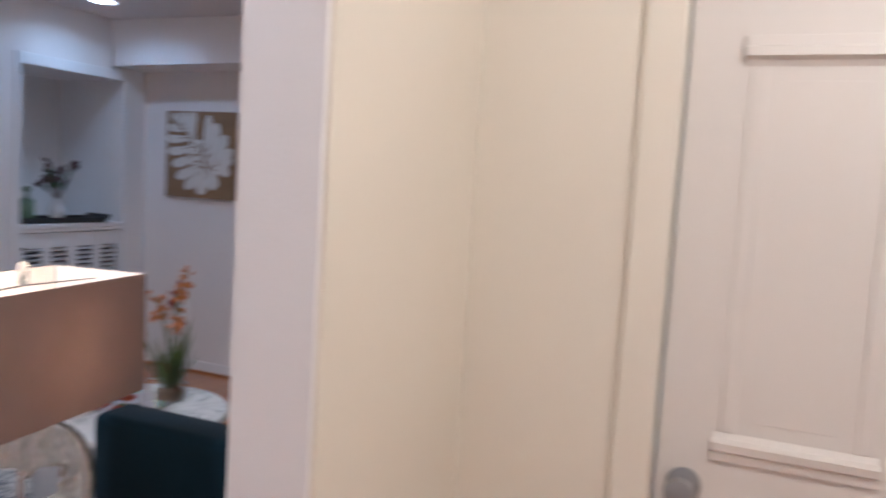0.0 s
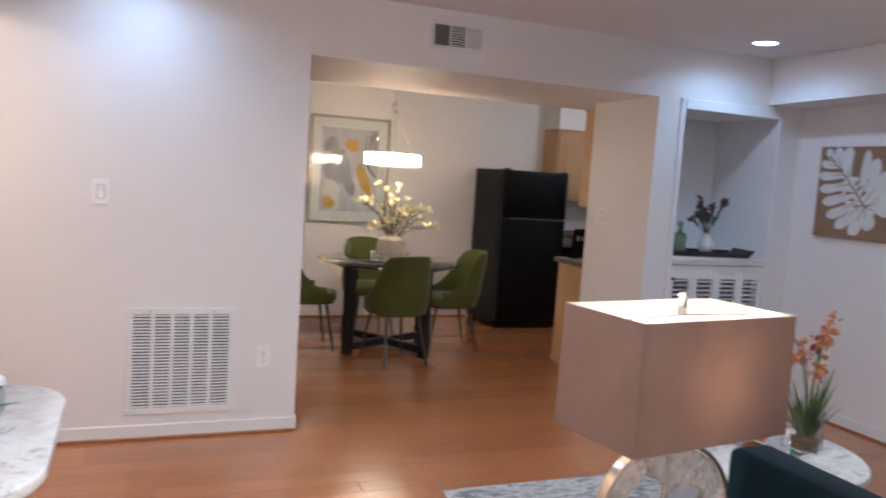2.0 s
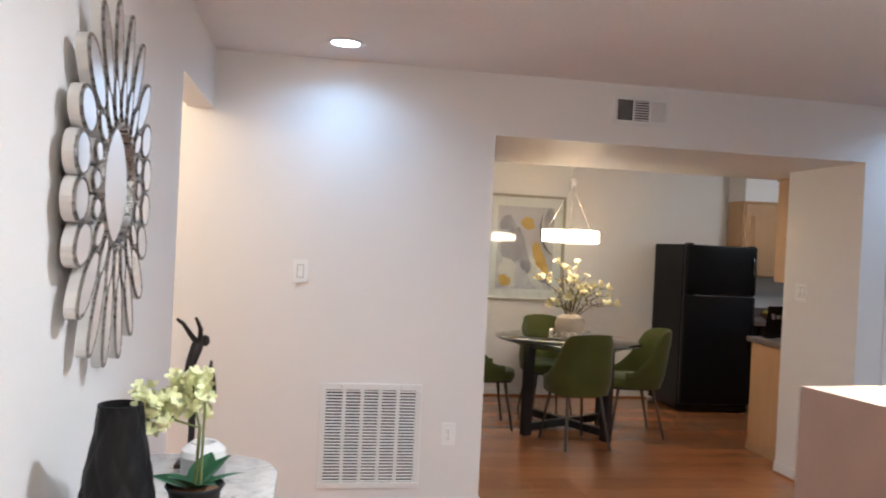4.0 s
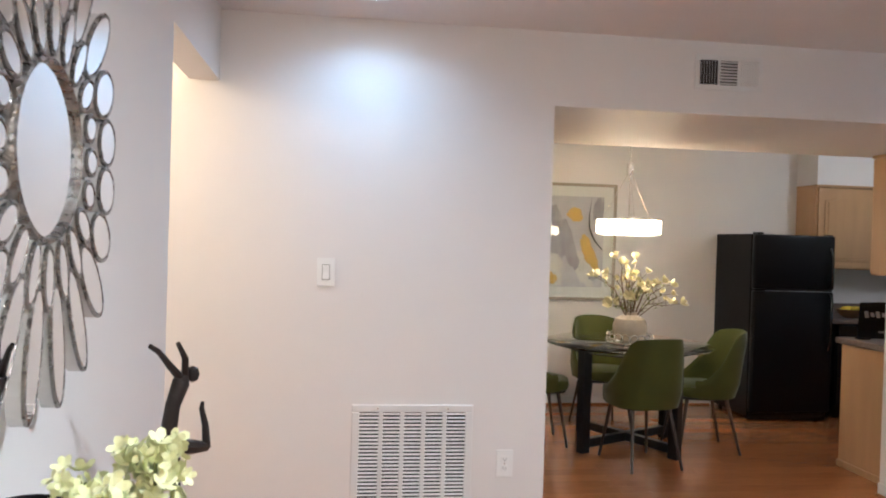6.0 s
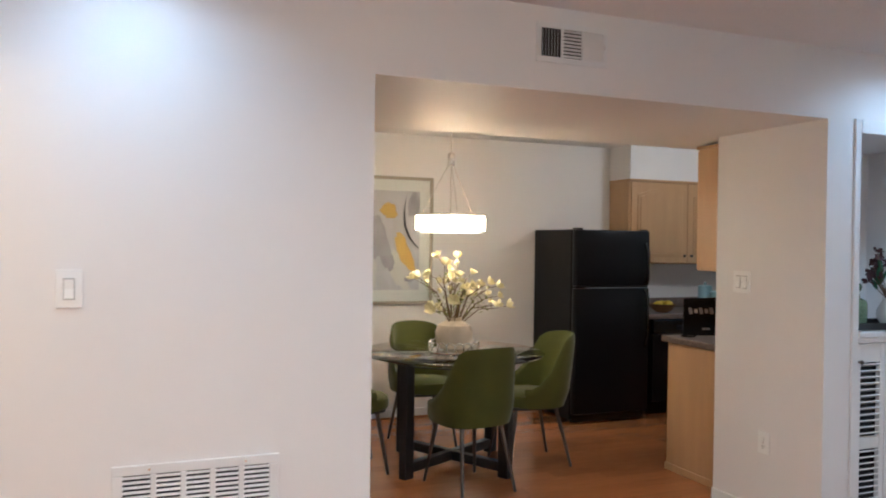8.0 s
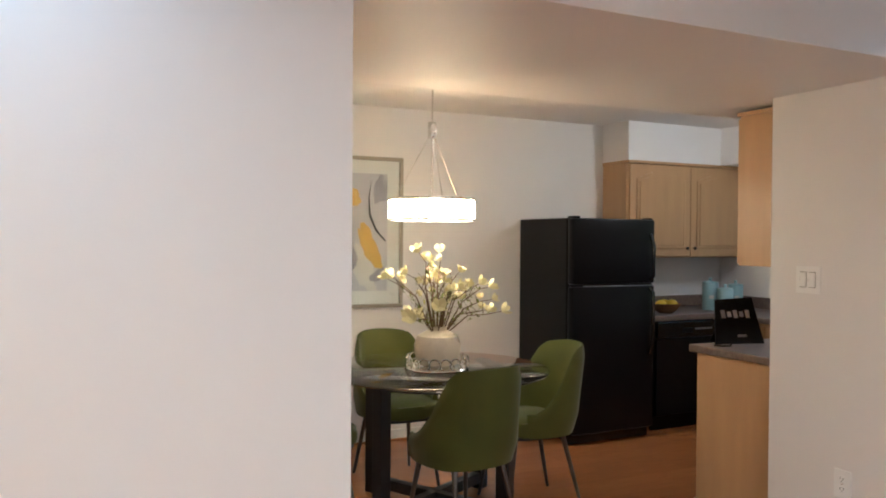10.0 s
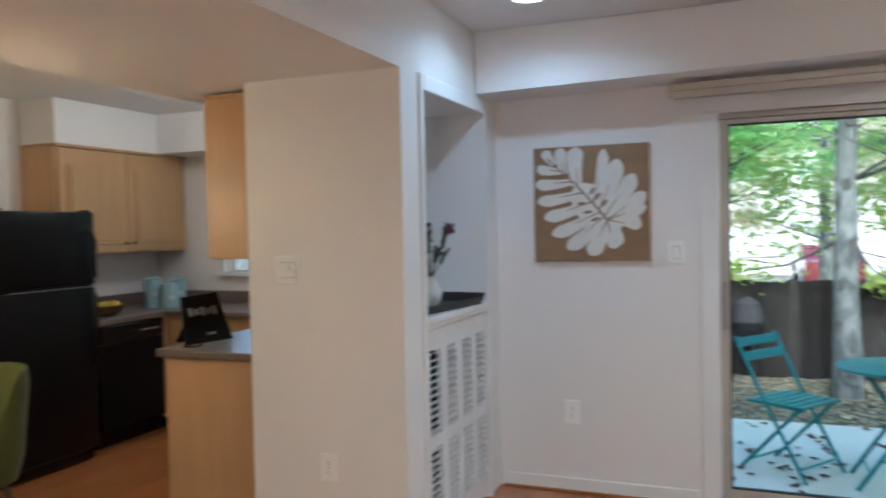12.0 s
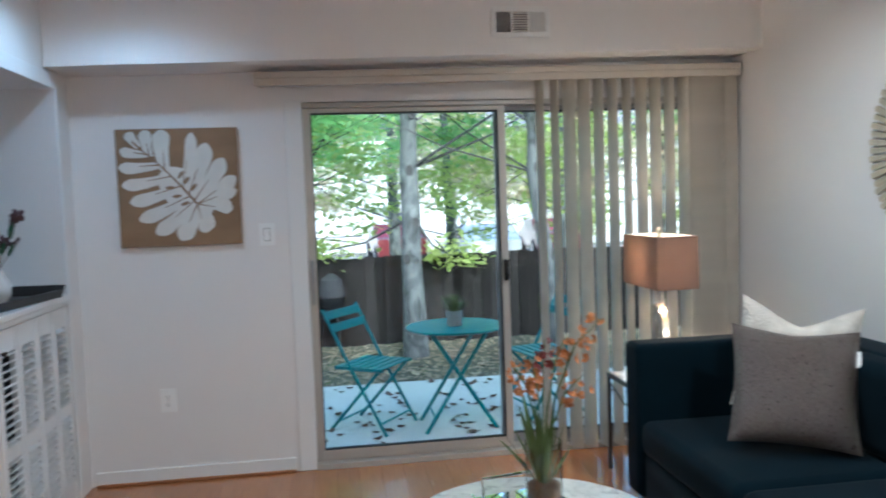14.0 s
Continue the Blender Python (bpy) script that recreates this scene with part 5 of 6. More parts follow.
NP = 20
for k in range(NP):
    ang = 360 * (k + 0.5) / NP
    v = abs(math.sin(radians(ang)))
    if v > 0.86:
        petal(ang, 0.345, 0.115, 0.034, 0.050, 0.026)
    elif v > 0.6:
        petal(ang, 0.335, 0.100, 0.042, 0.050, 0.026)
    elif v > 0.3:
        petal(ang, 0.325, 0.064, 0.049, 0.050, 0.026)
    else:
        petal(ang, 0.322, 0.054, 0.051, 0.050, 0.026)
    ang2 = 360 * k / NP
    v = abs(math.sin(radians(ang2)))
    if v > 0.75:
        petal(ang2, 0.218, 0.058, 0.024, 0.052, 0.026)
    elif v > 0.4:
        petal(ang2, 0.214, 0.046, 0.027, 0.052, 0.026)
    else:
        petal(ang2, 0.212, 0.034, 0.029, 0.052, 0.026)

co = thing("console_table", pose(-1.275, -2.18, 0), "console table with a grey-veined marble top and rounded corners", "table")
oc = []
hx, hy, rr = 0.238, 0.435, 0.19
for cx, cy, a0 in ((hx - rr, hy - rr, 0), (-hx + 0.01, hy - 0.01, 90), (-hx + 0.01, -hy + 0.01, 180), (hx - rr, -hy + rr, 270)):
    q = rr if cx > 0 else 0.01
    for k in range(9):
        a = radians(a0 + 90 * k / 8)
        oc.append((cx + q * math.cos(a), cy + q * math.sin(a)))
part("top", bm_prism(oc, 0.772, 0.800, 0.006), M_MARBLE, co, "grey-veined white marble top", smooth=True)
part("apron", bm_prism([(x * 0.9 - 0.01, y * 0.93) for x, y in oc], 0.70, 0.7715), M_WOODTRIM, co)
for x, y in ((0.13, 0.30), (0.13, -0.30), (-0.19, 0.36), (-0.19, -0.36)):
    part("leg", bm_box((x - 0.022, y - 0.022, 0), (x + 0.022, y + 0.022, 0.70), 0.005), M_WOODTRIM, co)

bv = bmesh.new()
prof = [(0.062, 0.0), (0.085, 0.03), (0.098, 0.08), (0.096, 0.13), (0.083, 0.20), (0.068, 0.26), (0.060, 0.315), (0.059, 0.335)]


def girth(z):
    for (r0, z0), (r1, z1) in zip(prof, prof[1:]):
        if z <= z1:
            return r0 + (r1 - r0) * (z - z0) / (z1 - z0)
    return prof[-1][0]


rings = []
for j in range(45):
    z = 0.335 * j / 44
    ring = []
    for k in range(72):
        a = 2 * math.pi * k / 72
        lattice = abs(math.sin(4 * a + 26 * z)) * abs(math.sin(4 * a - 26 * z))
        ring.append(bv.verts.new((girth(z) * (0.965 + 0.075 * lattice ** 0.7) * math.cos(a), girth(z) * (0.965 + 0.075 * lattice ** 0.7) * math.sin(a), z)))
    rings.append(ring)
for r, z in ((0.052, 0.336), (0.048, 0.29)):
    rings.append([bv.verts.new((r * math.cos(2 * math.pi * k / 72), r * math.sin(2 * math.pi * k / 72), z)) for k in range(72)])
for a, b in zip(rings, rings[1:]):
    for k in range(72):
        bv.faces.new((a[k], a[(k + 1) % 72], b[(k + 1) % 72], b[k]))
bv.faces.new(rings[0][::-1])
bv.faces.new(rings[-1])
solid("vase", bv, M_POT, "matt black faceted ceramic vase on the marble console", "vase", m=pose(-1.345, -2.50, 0.8005) @ Matrix.Diagonal((0.77, 0.77, 0.93, 1)))

op = thing("potted_orchid", pose(-1.20, -2.415, 0.8005), "lime white artificial orchid in a charcoal pot", "potted plant")
part("pot", bm_lathe([(0.038, 0), (0.042, 0.004), (0.042, 0.012), (0.036, 0.018), (0.046, 0.04), (0.054, 0.08), (0.056, 0.10), (0.065, 0.115), (0.062, 0.118), (0.052, 0.106)], 32), M_POT, op, smooth=True)
part("soil", bm_lathe([(0.054, 0.100), (0.05, 0.106), (0.02, 0.110)], 24), M_SOIL, op)
RO = random.Random(5)
lv = bmesh.new()
for dx, dy, dz, w in ((-0.10, 0.02, 0.03, 0.034), (0.02, 0.11, 0.06, 0.028), (0.07, 0.05, 0.07, 0.022), (-0.05, -0.06, 0.05, 0.024), (0.05, -0.05, 0.03, 0.02), (0.10, 0.08, 0.02, 0.012)):
    blade(lv, (0, 0, 0.108), (dx, dy, 0.11 + dz), w, 0.03, 8)
part("leaves", lv, M_DKLEAF, op)
fl2 = bmesh.new()
for (tx, ty, tz), n in (((-0.022, 0.045, 0.345), 78), ((-0.092, -0.03, 0.322), 70)):
    st = bmesh.new()
    bm_tube([(0, 0, 0.105), (0.004, 0.008, 0.24), (tx * 0.5, ty * 0.5, tz - 0.06), (tx, ty, tz)], [0.004, 0.0035, 0.003, 0.002], 6, st)
    part("stem", st, M_STEM, op)
    for k in range(n):
        flower(fl2, (tx + RO.uniform(-.042, .042), ty + RO.uniform(-.042, .042), tz - 0.03 + RO.uniform(-.05, .045)), RO.uniform(0.013, 0.020), 5, RO)
part("blossoms", fl2, M_LIME, op)
part("stake", bm_tube([(0.012, -0.004, 0.105), (0.014, 0.0, 0.30)], 0.003, 6), M_STEM, op)

jr = thing("ceramic_jar", pose(-1.232, -2.03, 0.8005), "small grey jar with a white shoulder on the console", "jar")
part("body", bm_lathe([(0.05, 0), (0.058, 0.01), (0.060, 0.075)], 32), mat("grey_stoneware", (0.34, 0.33, 0.33), 0.5, var=0.08, scale=14), jr, smooth=True)
part("shoulder", bm_lathe([(0.0602, 0.075), (0.058, 0.092), (0.042, 0.106), (0.034, 0.108), (0.033, 0.112), (0.028, 0.110), (0.026, 0.09)], 32), M_WHITECER, jr, smooth=True)

dn = bmesh.new()
bm_tube([(0, 0, 0.0), (0.004, 0.004, 0.09), (0, 0, 0.17), (-0.006, -0.004, 0.20)], [0.009, 0.011, 0.014, 0.017], 10, dn)
bm_tube([(-0.006, -0.004, 0.185), (-0.012, -0.008, 0.24), (-0.006, -0.004, 0.29), (0.008, 0.010, 0.335), (0.014, 0.02, 0.345)], [0.020, 0.019, 0.017, 0.020, 0.010], 10, dn)
bm_lathe([(0.003, -0.017), (0.012, -0.012), (0.0155, 0.0), (0.012, 0.012), (0.003, 0.017)], 16, dn, m=Matrix.Translation((0.027, 0.040, 0.347)))
bm_tube([(0.010, 0.014, 0.338), (-0.012, -0.022, 0.375), (-0.030, -0.045, 0.405), (-0.044, -0.064, 0.418)], [0.010, 0.008, 0.006, 0.005], 8, dn)
bm_tube([(0.014, 0.022, 0.338), (0.016, 0.008, 0.385), (0.004, -0.014, 0.418)], [0.009, 0.0075, 0.005], 8, dn)
bm_tube([(-0.002, 0.0, 0.205), (0.035, 0.035, 0.195), (0.058, 0.066, 0.188)], [0.019, 0.015, 0.010], 8, dn)
bm_tube([(0.058, 0.066, 0.186), (0.054, 0.064, 0.235), (0.046, 0.056, 0.272), (0.048, 0.058, 0.286)], [0.010, 0.008, 0.006, 0.004], 8, dn)
bm_box((-0.04, -0.04, -0.012), (0.04, 0.04, 0.0), 0.003, dn)
solid("dancer_statuette", dn, M_DANCER, "slender dark bronze dancer statuette on the console", "statuette", smooth=True, m=pose(-1.292, -1.875, 0.8128) @ Matrix.Diagonal((0.92, 0.92, 1, 1)))


# ---------- living room furniture ----------
def table_lamp(m, shade, label, turn=0):
    """shade: half length, half depth, bottom and top over the table."""
    s, R = 1.0, 0.18
    t = thing("table_lamp", m, label, "table lamp", group="pair of table lamps")
    L2, D2, z0, z1 = shade
    k = 0.985
    bm = bmesh.new()
    o = [(-L2, -D2), (L2, -D2), (L2, D2), (-L2, D2)]
    th = 0.004
    vo0 = [bm.verts.new((x, y, z0)) for x, y in o]
    vo1 = [bm.verts.new((x * k, y * k, z1)) for x, y in o]
    vi0 = [bm.verts.new((x - math.copysign(th, x), y - math.copysign(th, y), z0)) for x, y in o]
    vi1 = [bm.verts.new((x * k - math.copysign(th, x), y * k - math.copysign(th, y), z1)) for x, y in o]
    for i in range(4):
        j = (i + 1) % 4
        bm.faces.new((vo0[i], vo0[j], vo1[j], vo1[i]))
        bm.faces.new((vi0[j], vi0[i], vi1[i], vi1[j])).material_index = 1
        bm.faces.new((vo1[i], vo1[j], vi1[j], vi1[i]))
        bm.faces.new((vo0[j], vo0[i], vi0[i], vi0[j]))
    part("shade", bm, [M_SHADECLOTH, M_LINING], t, "oblong taupe linen shade lit from inside")
    part("spider", bm_tube([(-L2 * 0.93, 0, z1 - 0.02), (0, 0, z1 - 0.012), (L2 * 0.93, 0, z1 - 0.02)], 0.0016, 6), M_BRONZE, t)
    part("finial", bm_lathe([(0.007, z1 - 0.012), (0.010, z1 - 0.008), (0.010, z1 + 0.036), (0.008, z1 + 0.040)], 8), M_CLEAR, t, "clear glass finial", smooth=True)
    part("stem", bm_tube([(0, 0, 0.06 * s), (0, 0, z1 - 0.05)], 0.006, 10), M_CHROME, t, smooth=True)
    part("bulb", bm_lathe([(0.012, z0 + 0.10), (0.030, z0 + 0.15), (0.022, z0 + 0.185), (0.005, z0 + 0.195)], 18), M_BULB, t, "glowing bulb", smooth=True)
    part("base", bm_box((-0.11 * s, -0.05 * s, 0), (0.11 * s, 0.05 * s, 0.022 * s), 0.004), M_CHROME, t)
    rim = bmesh.new()
    N = 48
    rs = []
    for i in range(N):
        a = 2 * math.pi * i / N
        c, sn = math.cos(a), math.sin(a)
        row = []
        for rr2, yy in ((R - 0.010, -0.016), (R, -0.016), (R, 0.016), (R - 0.010, 0.016)):
            row.append(rim.verts.new((rr2 * s * c, yy * s, R + 0.012 + rr2 * sn)))
        rs.append(row)
    for i in range(N):
        a, b = rs[i], rs[(i + 1) % N]
        for j in range(4):
            rim.faces.new((a[j], a[(j + 1) % 4], b[(j + 1) % 4], b[j]))
    part("ring", rim, M_GOLD, t, "champagne metal ring", smooth=True, m=pose(0, 0, 0, 0, 0, turn))
    geo = bmesh.new()
    rg2 = random.Random(3)
    rs = []
    for i in range(64):
        a = 2 * math.pi * i / 64
        c, sn = math.cos(a), math.sin(a)
        ri = 0.085 + 0.032 * math.sin(3 * a + 0.6) + rg2.uniform(-0.012, 0.012)
        row = []
        for rr2, yy in ((ri, -0.011 + rg2.uniform(-.005, .005)), (R - 0.0145, -0.015), (R - 0.0145, 0.015), (ri, 0.011 + rg2.uniform(-.005, .005))):
            row.append(geo.verts.new((rr2 * s * c, yy * s, R + 0.012 + rr2 * sn)))
        rs.append(row)
    for i in range(64):
        a, b = rs[i], rs[(i + 1) % 64]
        for j in range(4):
            geo.faces.new((a[j], a[(j + 1) % 4], b[(j + 1) % 4], b[j]))
    part("crystal_slice", geo, M_GEODE, t, "rough crystal slice with a hollow middle", m=pose(0, 0, 0, 0, 0, turn))
    return t


def end_table(m, w, d, h, label):
    t = thing("end_table", m, label, "table", group="end tables beside the sofa")
    part("top", bm_box((-w / 2 + 0.014, -d / 2 + 0.014, h - 0.014), (w / 2 - 0.014, d / 2 - 0.014, h), 0.002), M_MARBLE, t, "pale stone top")
    for s in (-1, 1):
        part("rail", bm_box((-w / 2, s * (d / 2 - 0.007) - 0.007, h - 0.024), (w / 2, s * (d / 2 - 0.007) + 0.007, h - 0.001), 0.002), M_BRONZE, t)
        part("rail", bm_box((s * (w / 2 - 0.007) - 0.007, -d / 2 + 0.014, h - 0.024), (s * (w / 2 - 0.007) + 0.007, d / 2 - 0.014, h - 0.001), 0.002), M_BRONZE, t)
        for s2 in (-1, 1):
            part("leg", bm_box((s * (w / 2 - 0.009) - 0.009, s2 * (d / 2 - 0.009) - 0.009, 0), (s * (w / 2 - 0.009) + 0.009, s2 * (d / 2 - 0.009) + 0.009, h - 0.024), 0.002), M_BRONZE, t)
        part("brace", bm_tube([(-w / 2 + 0.02, s * (d / 2 - 0.009), h - 0.05), (0, s * (d / 2 - 0.009), h - 0.12), (w / 2 - 0.02, s * (d / 2 - 0.009), h - 0.05)], 0.005, 6), M_BRONZE, t)
    return t


end_table(pose(0.30, -2.86, 0, 0, 0, 8), 0.42, 0.42, 0.545, "small dark metal end table with a pale stone top")
table_lamp(pose(0.297, -2.838, 0.5455, 0, 0, 8.5), (0.241, 0.129, 0.396, 0.676), "table lamp with a crystal ring base and oblong taupe shade, lit", -10)
end_table(pose(2.955, -2.915, 0), 0.45, 0.45, 0.515, "dark metal end table with a pale stone top beside the blind")
table_lamp(pose(2.985, -2.905, 0.5155, 0, 0, 0), (0.215, 0.105, 0.462, 0.715), "lit crystal table lamp with a taupe shade beside the blind", -14)

SX0, SX1, SYF, SYB = 0.71, 2.655, -2.585, -3.53
so = thing("sofa", pose(0, 0, 0), "deep teal velvet sofa with straight track arms", "sofa")
part("base", bm_box((SX0 + 0.02, SYB + 0.03, 0.10), (SX1 - 0.02, SYF - 0.03, 0.30), 0.02), M_TEAL, so, smooth=True)
for x0, x1 in ((SX0, SX0 + 0.15), (SX1 - 0.15, SX1)):
    part("arm", bm_box((x0, SYB + 0.02, 0.10), (x1, SYF, 0.782), 0.028, seg=4), M_TEAL, so, smooth=True)
part("backrest", bm_box((SX0 + 0.15, SYB, 0.10), (SX1 - 0.15, SYB + 0.20, 0.80), 0.035, seg=4), M_TEAL, so, smooth=True)
mid = (SX0 + SX1) / 2
for x0, x1 in ((SX0 + 0.152, mid - 0.003), (mid + 0.003, SX1 - 0.152)):
    part("seat_cushion", bm_box((x0, SYB + 0.20, 0.30), (x1, SYF - 0.005, 0.455), 0.045, seg=4), M_TEAL, so, smooth=True)
    part("back_cushion", bm_box((x0, SYB + 0.17, 0.455), (x1, SYB + 0.34, 0.80), 0.055, seg=4), M_TEAL, so, smooth=True)
for x in (SX0 + 0.08, SX1 - 0.08):
    for y in (SYF - 0.08, SYB + 0.08):
        part("foot", bm_lathe([(0.016, 0), (0.024, 0.10)], 14), M_BLACKWOOD, so, m=Matrix.Translation((x, y, 0)))
for k in range(10):
    part("button", bm_lathe([(0.010, 0), (0.008, 0.004), (0.002, 0.006)], 10), M_TEAL, so, m=Matrix.Translation((SX0 + 0.30 + 0.15 * k, SYB + 0.338, 0.63 + 0.07 * (k % 2))) @ pose(0, 0, 0, -90))


def pillow(m, w, material, label, puff=0.075, dent=0.09):
    t = thing("throw_pillow", m, label, "pillow", group="pillows on the sofa")
    n = 22
    bm = bmesh.new()
    rp = random.Random(int(w * 1000))
    sheets = []
    for sgn in (1, -1):
        rows = []
        for j in range(n + 1):
            row = []
            for i in range(n + 1):
                u, v = 2 * i / n - 1, 2 * j / n - 1
                pin = 1 - 0.07 * (1 - abs(u) ** 2) * abs(v) - 0.0
                pin2 = 1 - 0.07 * (1 - abs(v) ** 2) * abs(u)
                zz = puff * ((1 - u ** 4) * (1 - v ** 4)) ** 0.7
                zz += 0.006 * noise.noise(Vector((u * 3, v * 3, sgn))) * (1 - u ** 4) * (1 - v ** 4)
                chop = dent * (1 - abs(u)) ** 1.3 * max(0.0, v) ** 3
                row.append(bm.verts.new((u * w / 2 * pin2, (v - chop) * w / 2 * pin, sgn * zz * (1 - 2.0 * chop))))
            rows.append(row)
        for a, b in zip(rows, rows[1:]):
            for k in range(n):
                bm.faces.new((a[k], a[k + 1], b[k + 1], b[k]) if sgn > 0 else (a[k + 1], a[k], b[k], b[k + 1]))
        sheets.append(rows)
    bmesh.ops.remove_doubles(bm, verts=bm.verts, dist=0.0005)
    part("cover", bm, material, t, smooth=True)
    return t


p1 = pillow(pose(1.975, -2.985, 0.698, 68, 0, -114) @ pose(0, 0, 0, 0, 0, -4), 0.455, M_SEQUIN, "silver grey sequinned throw pillow leaning on another pillow")
p2 = pillow(pose(2.13, -3.095, 0.772, 74, 0, -118) @ pose(0, 0, 0, 0, 0, -7), 0.45, M_FUR, "cream furry throw pillow with brown patches", 0.085, 0.5)
part("tag", bm_box((0.19, 0.09, 0.010), (0.225, 0.15, 0.0115)), M_WHITECER, p1, "white hang tag")

gs = thing("wall_sunburst", on_wall(1.935, YS, 1.585, "north"), "gilded pleated sunburst ornament on the wall", "wall art")
part("hub", bm_lathe([(0.11, 0), (0.12, 0.01), (0.10, 0.025), (0.02, 0.03)], 32), M_TAN, gs, smooth=True)
ry = None
for k in range(72):
    m2 = pose(0, 0, 0.004 + 0.006 * (k % 2), 0, 0, 5 * k)
    if ry is None:
        ry = part("ray", bm_prism([(0.10, -0.004), (0.415, -0.012), (0.42, 0.0), (0.415, 0.012), (0.10, 0.004)], 0, 0.014), M_TAN, gs, m=m2)
    else:
        again("ray", ry, gs, m2)

rugo = thing("area_rug", pose(1.50, -1.83, 0.0), "grey and white abstract woven rug on the wooden floor", "rug", kind="")
part("woven_field", bm_box((-0.98, -0.83, 0.001), (0.98, 0.83, 0.011), 0.004), M_RUG, rugo)
for s in (-1, 1):
    part("binding", bm_box((s * 0.983 - 0.004, -0.83, 0.001), (s * 0.983 + 0.004, 0.83, 0.010), 0.002), M_RUG, rugo)

CTX, CTY = 1.57, -1.87
cf = thing("coffee_table", pose(CTX, CTY, 0.0115), "round drum coffee table with a white marble top", "coffee table")
part("drum", bm_lathe([(0.355, 0), (0.36, 0.01), (0.372, 0.39), (0.37, 0.405)], 64), mat("grey_lacquered_drum", (0.36, 0.37, 0.38), 0.35, var=0.12, scale=6, stretch=(3, 3, 0.6)), cf, smooth=True)
part("top", bm_lathe([(0.392, 0.405), (0.40, 0.411), (0.40, 0.433), (0.394, 0.439)], 72), M_MARBLE, cf, "white marble top", smooth=True)
CZ = 0.4512
mt2 = thing("mirrored_tray", pose(1.645, -1.88, CZ, 0, 0, 12), "mirrored tray with chrome loop handles on the coffee table", "tray")
part("base", bm_box((-0.17, -0.13, 0), (0.17, 0.13, 0.010), 0.003), M_MIRROR, mt2)
for s in (-1, 1):
    part("rim", bm_box((-0.175, s * 0.132 - 0.003, 0), (0.175, s * 0.132 + 0.003, 0.022), 0.001), M_CHROME, mt2)
    part("handle", bm_tube([(s * 0.172, -0.09, 0.010), (s * 0.178, -0.09, 0.062), (s * 0.178, 0.09, 0.062), (s * 0.172, 0.09, 0.010)], 0.005, 8), M_CHROME, mt2, smooth=True)
for k in range(3):
    b = thing("book", pose(1.42, -1.70, CZ + 0.022 * k, 0, 0, 20 + 6 * k), "striped hardback book on the coffee table", "book", group="stack of books")
    part("cover", bm_box((-0.11, -0.085, 0), (0.11, 0.085, 0.0215), 0.002), M_BLACKP if k % 2 else M_WHITECER, b)
    part("pages", bm_box((-0.107, -0.0865, 0.003), (0.1085, 0.082, 0.0185)), M_MATB, b)
    for j in range(4):
        part("stripe", bm_box((-0.085 + 0.05 * j, -0.0855, 0.0212), (-0.065 + 0.05 * j, 0.0852, 0.0222)), M_WHITECER if k % 2 else M_BLACKP, b)
ob = thing("orange_flower", pose(1.585, -1.815, CZ + 0.0105), "orange silk flower head lying on a mirrored tray", "flower")
of = bmesh.new()
for k in range(4):
    flower(of, (0, 0, 0.012 * k), 0.055 - 0.009 * k, 8, R3, (0, 0, 1))
part("petals", of, mat("burnt_orange_petal", (0.55, 0.10, 0.02), 0.6, var=0.25, scale=30), ob)
part("calyx", bm_lathe([(0.012, 0), (0.020, 0.006), (0.012, 0.012)], 14), M_STEM, ob)
ov = thing("orchid_vase", pose(1.722, -1.945, CZ + 0.0105), "glass vase of orange orchids with strap leaves on the coffee table", "vase")
part("vase", bm_lathe([(0.056, 0), (0.060, 0.004), (0.060, 0.19), (0.057, 0.19), (0.057, 0.012), (0.001, 0.012)], 36), M_CLEAR, ov, "clear glass cylinder", smooth=True)
part("filling", bm_lathe([(0.054, 0.0125), (0.055, 0.05), (0.03, 0.062)], 24), M_SOIL, ov)
ROV = random.Random(12)
ol = bmesh.new()
for k in range(26):
    a = ROV.uniform(0, 6.28)
    r = ROV.uniform(0.04, 0.21)
    blade(ol, (0.02 * math.cos(a), 0.02 * math.sin(a), 0.05), (r * math.cos(a), r * math.sin(a), ROV.uniform(0.20, 0.36)), ROV.uniform(0.006, 0.010), ROV.uniform(0, 0.06), 7)
part("leaves", ol, M_GRASSLEAF, ov)
for k, (dx, dy, dz) in enumerate(((-0.11, -0.17, 0.60), (-0.02, -0.08, 0.53), (-0.07, 0.05, 0.47), (0.01, 0.09, 0.44), (-0.09, -0.11, 0.42), (0.02, -0.02, 0.52))):
    sb = bm_tube([(0, 0, 0.05), (dx * 0.25, dy * 0.2, dz * 0.55), (dx * 0.6, dy * 0.55, dz * 0.85), (dx, dy, dz)], [0.0035, 0.003, 0.0025, 0.0015], 6)
    stp = part("stem", sb, M_GRASSLEAF, ov)
    fb2 = bmesh.new()
    for j in range(14):
        u = ROV.uniform(0.58, 1.0)
        flower(fb2, (dx * u + ROV.uniform(-.03, .03), dy * u + ROV.uniform(-.03, .03), dz * (0.45 + 0.55 * u) + ROV.uniform(-.03, .02)), ROV.uniform(0.011, 0.019), 5, ROV)
    part("blossoms", fb2, M_REDBUD if k == 5 else M_ORANGE, stp)

